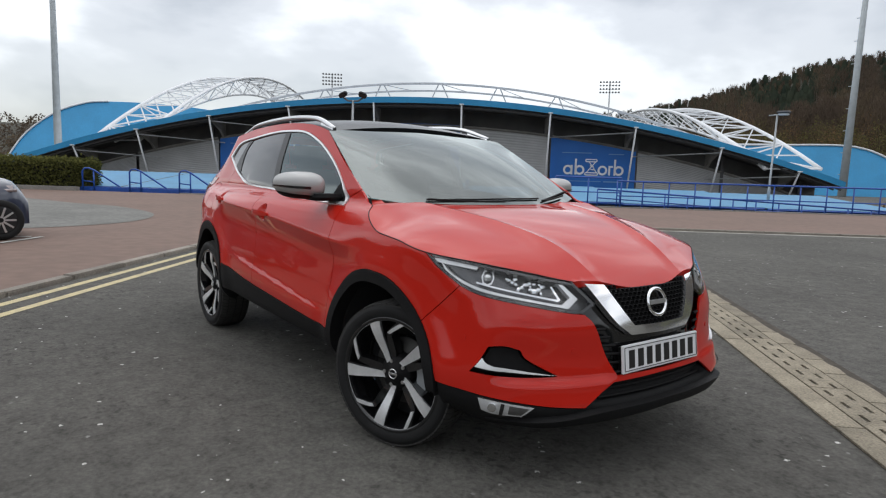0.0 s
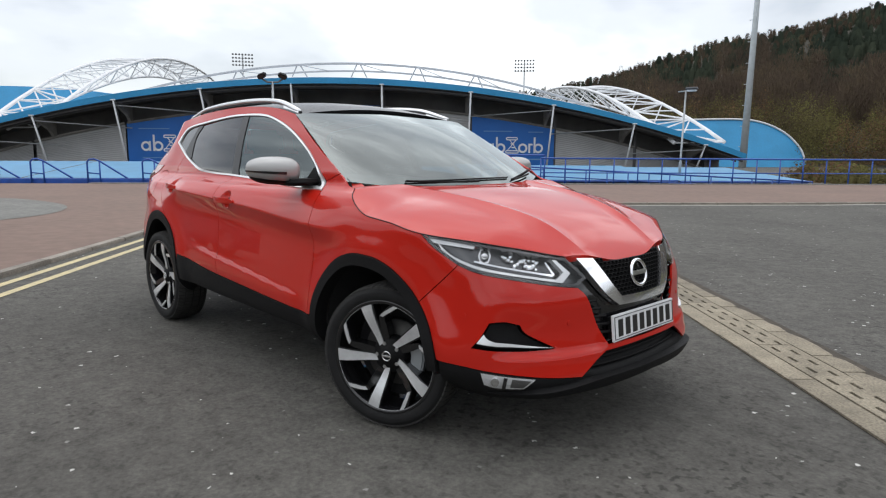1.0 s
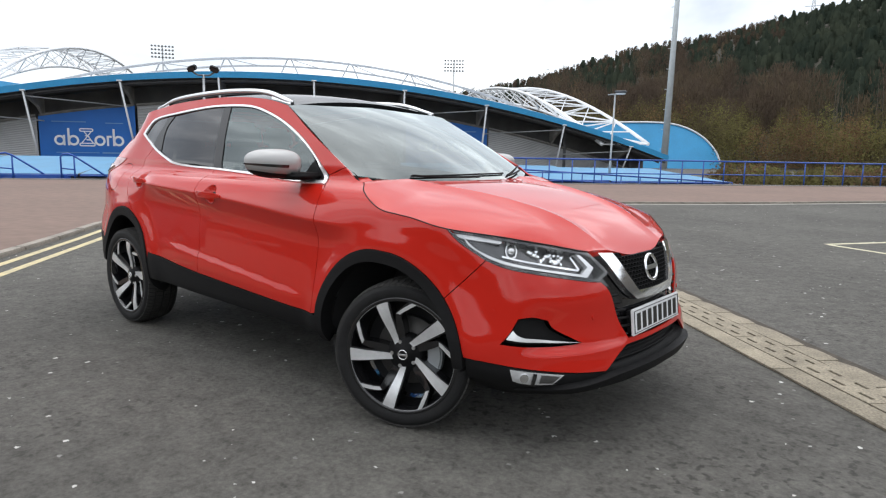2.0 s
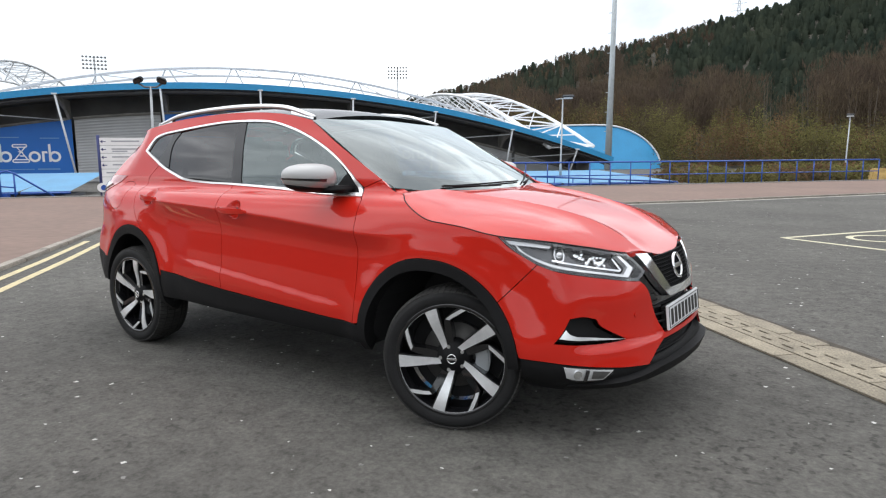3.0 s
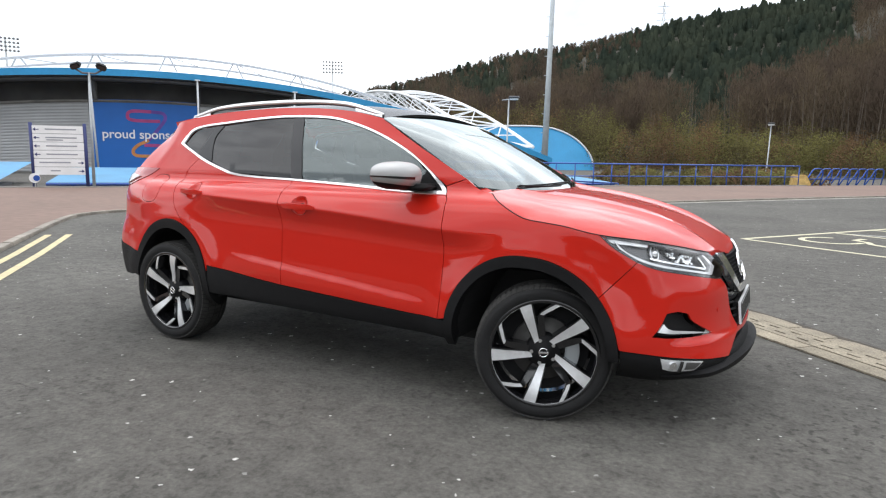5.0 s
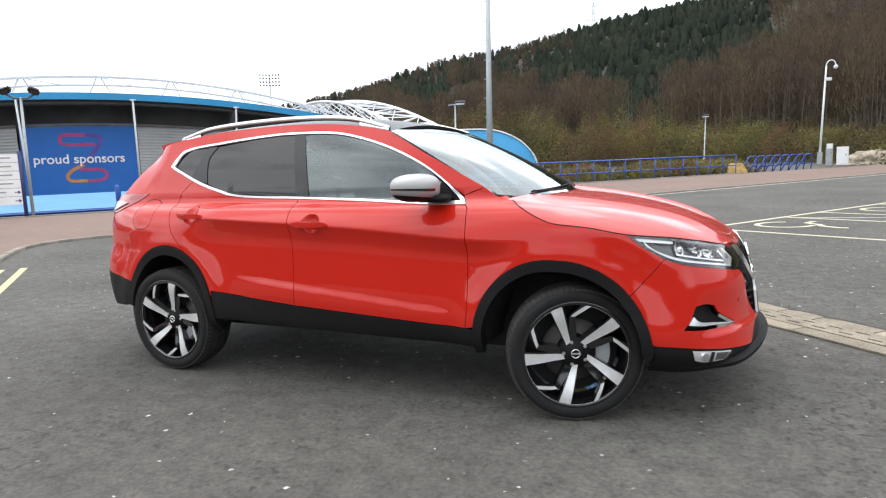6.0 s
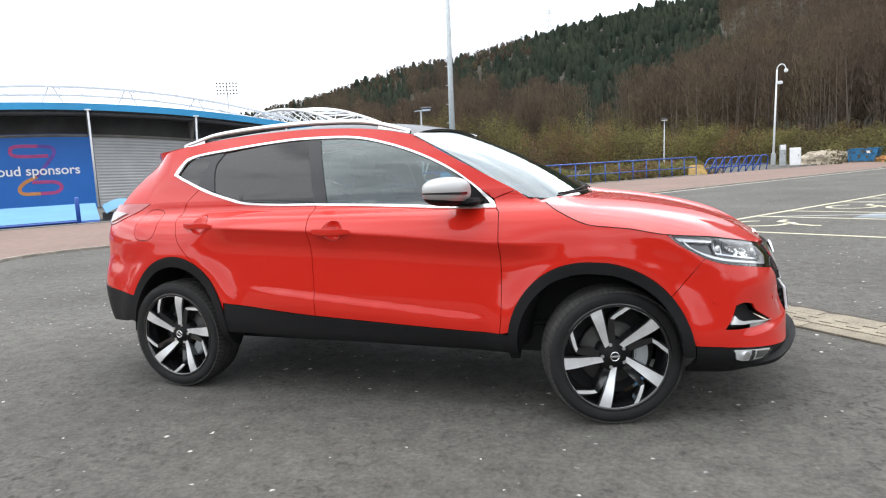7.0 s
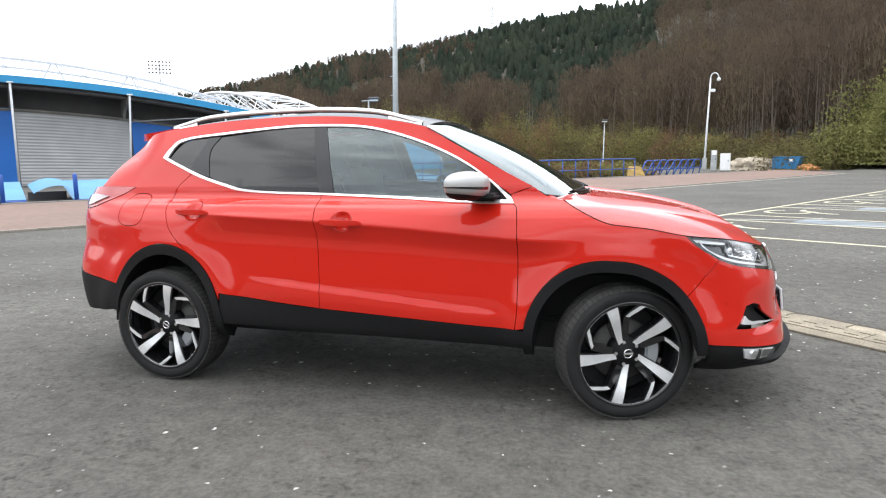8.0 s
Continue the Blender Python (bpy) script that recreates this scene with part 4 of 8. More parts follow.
def build_headlamp(car, fn, flip):
    outline = path_of(LAMP_TOP, [(0.975, 0.822), (1.065, 0.735)], [(1.065, 0.735), (0.995, 0.704)], [(0.995, 0.704), (0.945, 0.706)], LAMP_LOW[::-1])
    lamp = panel("headlight", outline, fn, M_LAMPHOUSE, car, flip=flip, step=0.02, rim=0, lift=-0.045, label="clear LED headlight")
    # dark bezel round the edge
    panel("bezel", outline, fn, M_GLOSSBLACK, lamp, holes=[shrunk(outline, 0.012)], flip=flip, step=0.012, rim=0.05, lift=-0.004)
    # bright daytime band along the lower edge, kicking up at the tip
    band = path_of([(0.325, 0.892), (0.38, 0.846), (0.455, 0.815), (0.54, 0.794), (0.72, 0.765), (0.905, 0.739)], [(0.905, 0.739), (0.948, 0.766)], [(0.948, 0.766), (0.903, 0.817)], [(0.885, 0.818), (0.925, 0.815)],
                   [(0.925, 0.815), (0.985, 0.760)], [(0.985, 0.760), (0.935, 0.724)], [(0.935, 0.724), (0.74, 0.753), (0.54, 0.783), (0.45, 0.806), (0.37, 0.838), (0.325, 0.892)])
    panel("daytime_strip", band, fn, M_DRL, lamp, flip=flip, step=0.012, rim=0.02, lift=-0.007, label="white daytime running strip")
    inner_line = path_of([(0.50, 0.822), (0.72, 0.786), (0.888, 0.761)], [(0.888, 0.761), (0.860, 0.808)], [(0.860, 0.808), (0.868, 0.812)], [(0.868, 0.812), (0.903, 0.760)], [(0.903, 0.760), (0.890, 0.752)], [(0.890, 0.752), (0.72, 0.779), (0.50, 0.815)], [(0.50, 0.815), (0.50, 0.822)])
    panel("light_guide_edge", inner_line, fn, M_CHROME, lamp, flip=flip, step=0.012, rim=0.01, lift=-0.010)
    panel("upper_strip", path_of([(0.265, 0.912), (0.42, 0.893), (0.50, 0.884)], [(0.50, 0.884), (0.49, 0.868)], [(0.49, 0.868), (0.40, 0.876), (0.31, 0.886), (0.265, 0.912)]), fn, M_DRL, lamp, flip=flip, step=0.012, rim=0.02, lift=-0.012)
    def inner(a, z, depth):
        e = 0.003
        n = (fn(a + e, z) - fn(a - e, z)).cross(fn(a, z + e) - fn(a, z - e)).normalized() * (-1 if flip else 1)
        return fn(a, z) - n * depth
    bm = bmesh.new()
    bmesh.ops.create_uvsphere(bm, u_segments=16, v_segments=10, radius=0.019, matrix=Matrix.Translation(inner(0.555, 0.846, 0.034)))
    part("projector", bm, M_SATIN, lamp, "", True)
    panel("projector_ring", disc(0.036, 8, 0.555, 0.846), fn, M_SATIN, lamp, holes=[disc(0.028, 8, 0.555, 0.846)], flip=flip, step=0.02, rim=0.008, lift=-0.030)
    rg = random.Random(3)
    for k in range(24):
        a, z = 0.65 + 0.19 * rg.random(), 0
        z = 0.832 - 0.16 * (a - 0.66) + rg.uniform(-0.022, 0.020)
        bm = bmesh.new()
        bmesh.ops.create_icosphere(bm, subdivisions=1, radius=rg.uniform(0.008, 0.014), matrix=Matrix.Translation(inner(a, z, 0.034)))
        part("reflector_facet", bm, M_CHROME, lamp)
    cover = panel("lens_cover", outline, fn, M_LENS, lamp, flip=flip, step=0.03, rim=0, lift=0.0)
    cover.visible_shadow = False


def build_fog(car, fn, flip):
    # black pocket with a chrome blade, and the small lamp under it
    pocket = path_of([(0.523, 0.478), (0.558, 0.516), (0.594, 0.567)], [(0.594, 0.567), (0.65, 0.571), (0.708, 0.558)], [(0.708, 0.558), (0.74, 0.522), (0.86, 0.466)], [(0.86, 0.466), (0.69, 0.467), (0.523, 0.478)])
    p = panel("fog_pocket", pocket, lambda a, z: fn(a, z), M_CLAD, car, flip=flip, step=0.015, rim=0.03, lift=-0.030)
    blade = path_of([(0.536, 0.494), (0.564, 0.530)], [(0.564, 0.530), (0.582, 0.511), (0.612, 0.499)], [(0.612, 0.499), (0.72, 0.486), (0.868, 0.468)], [(0.868, 0.468), (0.74, 0.475), (0.62, 0.483)], [(0.62, 0.483), (0.536, 0.494)])
    out = lambda a, z: (fn(a, z) - Vector((0.2, 0, z))).normalized()
    panel("chrome_blade", blade, lambda a, z: fn(a, z) + out(a, z) * (0.53 - z) * 0.06, M_SILVERTRIM, p, flip=flip, step=0.012, rim=0.014, lift=0.008)
    lamp = path_of([(0.556, 0.374), (0.775, 0.351)], [(0.775, 0.351), (0.728, 0.312)], [(0.728, 0.312), (0.62, 0.314), (0.570, 0.326)], [(0.570, 0.326), (0.556, 0.374)])
    f = panel("fog_lamp", lamp, fn, M_SILVERTRIM, car, flip=flip, step=0.015, rim=0.03, lift=0.002, label="chrome fog light")
    panel("fog_bulb", disc(0.017, 14, 0.615, 0.343), fn, M_CHROME, f, flip=flip, step=0.01, rim=0.012, lift=0.010)
    panel("fog_inner", [(0.682, 0.354), (0.756, 0.346), (0.726, 0.320), (0.676, 0.322)], fn, M_DISC, f, flip=flip, step=0.01, rim=0.003, lift=0.006)
    panel("fog_lens", shrunk(lamp, 0.003), fn, M_LENS, f, flip=flip, step=0.02, rim=0, lift=0.014)
    panel("fog_divider", [(0.650, 0.362), (0.664, 0.360), (0.656, 0.316), (0.642, 0.316)], fn, M_GLOSSBLACK, f, flip=flip, step=0.01, rim=0.006, lift=0.010)


def build_mirror(car, sg):
    """Silver door mirror on a black foot."""
    foot = empty("door_mirror")
    foot.parent = car
    c = Vector((-0.775, -sg * 0.965, 1.160))
    verts, faces = [], []
    nu, nv = 24, 16
    for i in range(nu + 1):
        v = -math.pi / 2 + math.pi * i / nu
        for k in range(nv * 2):
            u = math.pi * k / nv
            # a rounded box: long in y, higher on the outside, flat at the back
            cy, cz, cx = math.sin(v), math.cos(v) * math.sin(u), math.cos(v) * math.cos(u)
            q = lambda w, e: math.copysign(abs(w) ** e, w)
            y = 0.120 * q(cy, 0.75)
            z = 0.068 * q(cz, 0.72) * (1.0 - 0.14 * cy)
            x = 0.105 * q(cx, 0.85) * (1 if cx > 0 else 0.75)
            verts.append((x + 0.035 * cy * -1 + 0.0, -sg * y, z + 0.006 * cy))
    w = nv * 2
    for i in range(nu):
        for k in range(w):
            l = (k + 1) % w
            faces.append((i * w + k, i * w + l, (i + 1) * w + l, (i + 1) * w + k) if sg > 0 else (i * w + k, (i + 1) * w + k, (i + 1) * w + l, i * w + l))
    shape("mirror_cap", verts, faces, M_SILVERCAP, foot, "satin silver mirror cap", True, Matrix.Translation(c))
    under = [(x * 0.90 - 0.004, y * 0.90, z * 0.80 - 0.020) for x, y, z in verts]
    shape("mirror_base", under, faces, M_CLAD, foot, "black plastic base", True, Matrix.Translation(c))
    bm = box_bm(0.15, 0.17, 0.035, (-0.71, -sg * 0.850, 1.098), 0.012)
    part("mirror_arm", bm, M_CLAD, foot, "", True)
    # dark repeater strip round the cap
    strip, fs = [], []
    for i in range(15):
        t = i / 14
        for dz, k in ((0.007, 1.03), (-0.007, 1.03), (-0.007, 0.93), (0.007, 0.93)):
            z = -0.010 - 0.004 * t + dz * (0.35 + 0.65 * t)
            cz = -(abs(z) / 0.068) ** (1 / 0.72)
            rho = math.sqrt(1 - cz * cz)
            phi = radians(135 - 140 * t)
            cx, cy = rho * math.cos(phi), rho * math.sin(phi)
            x = 0.105 * math.copysign(abs(cx) ** 0.85, cx) * (1 if cx > 0 else 0.75) * k - 0.035 * cy
            y = 0.120 * math.copysign(abs(cy) ** 0.75, cy) * k
            strip.append((x, -sg * y, z + 0.006 * cy))
    for i in range(14):
        for k in range(4):
            fs.append((4 * i + k, 4 * i + (k + 1) % 4, 4 * i + 4 + (k + 1) % 4, 4 * i + 4 + k))
    fs += [(0, 1, 2, 3), (56, 57, 58, 59)]
    shape("repeater_strip", strip, fs, M_GLOSSBLACK, foot, "dark indicator repeater", False, Matrix.Translation(c))


def build_screen(car):
    o = [(-1, -0.05), (-0.5, -0.05), (0, -0.05), (0.5, -0.05), (1, -0.05), (1, 1), (0.5, 1), (0, 1), (-0.5, 1), (-1, 1)]
    g = panel("windscreen", o, screen_fn, M_SCREEN, car, step=0.08, rim=0, label="clear windscreen glass")
    panel("windscreen_border", o, screen_fn, M_GLOSSBLACK, g, holes=[path_of([(-0.955, 0.075), (0.955, 0.075)], [(0.955, 0.075), (0.945, 0.955)], [(0.945, 0.955), (-0.945, 0.955)], [(-0.945, 0.955), (-0.955, 0.075)])], step=0.05, rim=0, lift=-0.006)
    # sensor pod behind the mirror
    panel("camera_pod", [(-0.10, 0.95), (0.10, 0.95), (0.085, 0.80), (-0.085, 0.80)], screen_fn, M_DARK, g, step=0.05, rim=0.05, lift=-0.02)
    mir = box_bm(0.03, 0.23, 0.065, (-0.93, 0.02, 1.372), 0.012)
    part("rear_view_mirror", mir, M_DARK, g, "", True)
    for pts in ([(-0.62, 0.002), (-0.35, 0.030), (0.05, 0.046), (0.41, 0.036)], [(0.43, 0.010), (0.60, 0.030), (0.80, 0.045), (0.97, 0.045)]):
        line = smooth_line(pts, 8)
        v, f = tube([screen_fn(u, w) + Vector((0.003, 0, 0.006)) for u, w in line], 0.005, 6)
        wp = shape("wiper", v, f, M_CLAD, car, "black windscreen wiper", True)
        v, f = tube([screen_fn(u, w * 0.35) + Vector((0.014, 0, 0.010)) for u, w in line[:len(line) * 2 // 3]], 0.006, 6)
        shape("wiper_arm", v, f, M_CLAD, wp, "", True)


def mirrored(half):
    return half + [(2 * NOSE - a, z) for a, z in half[::-1] if abs(a - NOSE) > 1e-6]


def build_front(car):
    # painted bumper
    af = arch(F_ARCH, F_OUT, 9, 40, 10)
    half = path_of([(1.43, 0.430), (1.13, 0.424)], [(1.13, 0.424), (1.07, 0.392), (0.985, 0.338)], [(0.985, 0.338), (0.80, 0.356), (0.55, 0.385), (0.366, 0.408)], [(0.366, 0.408)] + af[1:], [af[-1], (0.43, 0.800)],
                   [(0.43, 0.800), (0.52, 0.772), (0.70, 0.742), (0.945, 0.706)], [(0.945, 0.706), (1.005, 0.700)], [(1.005, 0.700), (1.05, 0.655), (1.11, 0.52), (1.150, 0.452)], [(1.150, 0.452), (1.43, 0.450)])
    pocket = path_of([(0.514, 0.473), (0.551, 0.516), (0.587, 0.573)], [(0.587, 0.573), (0.65, 0.577), (0.714, 0.563)], [(0.714, 0.563), (0.748, 0.524), (0.876, 0.464)], [(0.876, 0.464), (0.69, 0.461), (0.514, 0.473)])
    bump = panel("front_bumper", mirrored(half), hull, M_RED, car, step=0.025, rim=0.010, gap=0.002, holes=[pocket, [(2 * NOSE - a, z) for a, z in pocket[::-1]]])
    # gloss black field behind grille and plate
    half = path_of([(1.43, 0.446), (1.153, 0.448)], [(1.153, 0.448), (1.11, 0.52), (1.05, 0.65), (1.005, 0.698)], [(1.005, 0.698), (1.068, 0.735)], [(1.068, 0.735), (0.985, 0.815), (1.08, 0.804)], [(1.08, 0.804), (1.43, 0.790)])
    panel("grille_panel", mirrored(half), lambda a, z: hull(a, z), M_GLOSSBLACK, car, step=0.03, rim=0.02, lift=-0.034)
    # chrome V
    half = path_of([(1.43, 0.600), (1.235, 0.604)], [(1.235, 0.604), (1.150, 0.668), (1.028, 0.812)], [(1.028, 0.812), (1.128, 0.806)], [(1.128, 0.806), (1.205, 0.702), (1.258, 0.640)], [(1.258, 0.640), (1.43, 0.636)])
    panel("chrome_grille_bar", mirrored(half), hull, M_VCHROME, car, step=0.02, rim=0.034, lift=0.006, label="chrome V-shaped grille surround")
    # honeycomb in the V
    field = [(1.43, 0.638), (1.257, 0.642), (1.205, 0.702), (1.125, 0.795), (1.43, 0.790)]
    field = field + [(2 * NOSE - a, z) for a, z in field[::-1]][1:]
    chunks = []
    w, h = 0.028, 0.0165
    for j in range(-1, 15):
        for i in range(-14, 15):
            a0 = NOSE + w * (i + 0.5 * (j % 2))
            z0 = 0.612 + h * j
            if not inside_mask(np.array([a0]), np.array([z0]), field)[0]:
                continue
            hexa = [(a0 + 0.5 * w * k, z0 + 0.68 * h * q) for k, q in ((-0.55, 1), (0.55, 1), (1.0, 0), (0.55, -1), (-0.55, -1), (-1.0, 0))]
            v, f = [], []
            for a, z in hexa:
                p = hull(a, z)
                b = hull(a0 + (a - a0) * 0.84, z0 + (z - z0) * 0.80)
                v += [p + Vector((-0.006, 0, 0)), b + Vector((-0.004, 0, 0)), b + Vector((-0.022, 0, 0))]
            for k in range(6):
                l = (k + 1) % 6
                f += [(3 * k, 3 * l, 3 * l + 1, 3 * k + 1), (3 * k + 1, 3 * l + 1, 3 * l + 2, 3 * k + 2)]
            chunks.append((v, f))
    shape("grille_mesh", *joined(chunks), M_CLAD, car)
    for sgn in (1, -1):
        for k in range(5):
            z = 0.50 + 0.034 * k
            a1 = 1.115 - 0.09 * (k / 4)
            v, f = tube([hull(a if sgn > 0 else 2 * NOSE - a, z) + Vector((-0.010, 0, 0)) for a in np.linspace(a1 + 0.005, a1 + 0.085, 6)], 0.006, 6)
            shape("side_grille_slat", v, f, M_CLAD, car)
    # round emblem: a ring and a bar
    e = empty("emblem")
    e.parent = car
    c = hull(NOSE, 0.722) + Vector((0.002, 0, 0))
    tilt = Matrix.Translation(c) @ pose(0, 0, 0, 0, -14, 0)
    pts = [tilt @ Vector((0, 0.060 * math.cos(t), 0.056 * math.sin(t))) for t in np.linspace(0, 2 * math.pi, 40, endpoint=False)]
    shape("emblem_ring", *tube(pts, 0.0085, 8, True), M_CHROME, e, "", True)
    part("emblem_bar", box_bm(0.014, 0.132, 0.020, (0, 0, 0), 0.003), M_SATIN, e, "", False, tilt)
    part("emblem_plate", box_bm(0.012, 0.10, 0.095, (-0.016, 0, 0), 0.004), M_GLOSSBLACK, e, "", False, tilt)
    # plate with dark bars
    tilt = Matrix.Translation((0.802, 0, 0.512)) @ pose(0, 0, 0, 0, -6, 0)
    pl = part("number_plate", box_bm(0.012, 0.524, 0.116, (0, 0, 0), 0.003), M_PLATE, car, "white front plate with dark bars", False, tilt)
    bord = joined([tube([(0.0075, -0.252, 0.048), (0.0075, 0.252, 0.048)], 0.0018, 4), tube([(0.0075, -0.252, -0.048), (0.0075, 0.252, -0.048)], 0.0018, 4), tube([(0.0075, -0.252, 0.048), (0.0075, -0.252, -0.048)], 0.0018, 4), tube([(0.0075, 0.252, 0.048), (0.0075, 0.252, -0.048)], 0.0018, 4)])
    shape("plate_border", *bord, M_PLATEBLACK, pl)
    for k in range(8):
        part("plate_bar", box_bm(0.003, 0.036, 0.074, (0.0065, -0.2065 + 0.059 * k, -0.002), 0.0), M_PLATEBLACK, pl)
    part("plate_holder", box_bm(0.03, 0.50, 0.10, (-0.018, 0, 0), 0.004), M_CLAD, car, "", False, tilt)
    # lower black: intake field, then the lip
    half = path_of([(1.43, 0.428), (1.13, 0.422)], [(1.13, 0.422), (1.07, 0.390), (0.985, 0.336)], [(0.985, 0.336), (0.80, 0.354), (0.55, 0.383), (0.372, 0.406)], [(0.372, 0.406)] + arch(F_ARCH, (0.44, 0.452), 5, -14, 6), [arch(F_ARCH, (0.44, 0.452), 5, -14, 6)[-1], (0.60, 0.235)], [(0.60, 0.235), (0.9, 0.25), (1.43, 0.275)])
    def intake_fn(a, z):
        """The lower bumper sinks back into an intake under the plate."""
        p = hull(a, z)
        b = min(a, 2 * NOSE - a)
        return p + Vector((-0.055, 0, 0)) * step01(0.99, 1.12, b) * step01(0.335, 0.36, z)
    panel("lower_bumper", mirrored(half), intake_fn, M_CLAD, car, step=0.02, rim=0.02, lift=-0.006)
    for k in range(2):
        v, f = tube([hull(a, 0.362 + 0.030 * k) + Vector((-0.040, 0, 0)) for a in np.linspace(1.08, 2 * NOSE - 1.08, 24)], 0.006, 6)
        shape("intake_slat", v, f, M_CLAD, car)
    half = path_of([(1.43, 0.336), (1.10, 0.328), (0.90, 0.304), (0.58, 0.280)], [(0.58, 0.280), (0.58, 0.268)], [(0.58, 0.268), (0.90, 0.272), (1.43, 0.298)])

    def lip_fn(a, z):
        p = hull(a, z)
        return p + (p - Vector((0.2, 0, z))).normalized() * 0.030 * step01(0.58, 0.86, min(a, 2 * NOSE - a))
    panel("front_lip", mirrored(half), lip_fn, M_CLAD, car, step=0.025, rim=0.05)
    # parking sensors and tow-eye studs
    for a, z in ((0.47, 0.60), (0.95, 0.56)):
        for aa in (a, 2 * NOSE - a):
            panel("parking_sensor", disc(0.011, 14, aa, z), hull, M_RED, car, step=0.01, rim=0.004, lift=0.003)


def build_inside(car):
    part("floor_pan", box_bm(3.1, 1.10, 0.17, (-1.35, 0, 0.33), 0.02), M_DARK, car)
    part("engine_bay", box_bm(1.0, 1.05, 0.42, (0.12, 0, 0.50), 0.05), M_DARK, car)
    part("parcel_wall", box_bm(0.06, 1.35, 0.75, (-2.62, 0, 0.68), 0.02), M_DARK, car)
    part("dashboard", box_bm(0.50, 1.36, 0.30, (-0.62, 0, 0.87), 0.09), M_DARK, car, "", True)
    for y in (-0.38, 0.38):
        for x in (-1.62, -2.30):
            s = empty("seat")
            s.parent = car
            part("seat_cushion", box_bm(0.50, 0.50, 0.16, (x + 0.18, y, 0.62), 0.05), M_SEAT, s, "", True)
            part("seat_back", box_bm(0.16, 0.48, 0.62, (0, 0, 0.31), 0.06), M_SEAT, s, "", True, Matrix.Translation((x - 0.10, y, 0.64)) @ pose(0, 0, 0, 0, -16, 0))
            part("headrest", box_bm(0.10, 0.27, 0.17, (0, 0, 0), 0.04), M_SEAT, s, "", True, Matrix.Translation((x - 0.31, y, 1.32)) @ pose(0, 0, 0, 0, -12, 0))
    ring = [Vector((0, 0.18 * math.cos(t), 0.18 * math.sin(t))) for t in np.linspace(0, 2 * math.pi, 28, endpoint=False)]
    shape("steering_wheel", *tube(ring, 0.015, 8, True), M_DARK, car, "", True, Matrix.Translation((-0.98, -0.38, 1.02)) @ pose(0, 0, 0, 0, -25, 0))
    # wheel wells
    for cx, cz in (F_ARCH, R_ARCH):
        for sg in (1, -1):
            v, f = [], []
            for i in range(17):
                t = math.pi * (-0.01 + 1.02 * i / 16)
                for y in (0.86, 0.50):
                    v.append((cx + 0.40 * math.cos(t), -sg * y, cz + 0.43 * math.sin(t)))
            for i in range(16):
                f.append((2 * i, 2 * i + 1, 2 * i + 3, 2 * i + 2))
            f.append(tuple(2 * i + 1 for i in range(17)))
            shape("wheel_well", v, f, M_DARK, car)


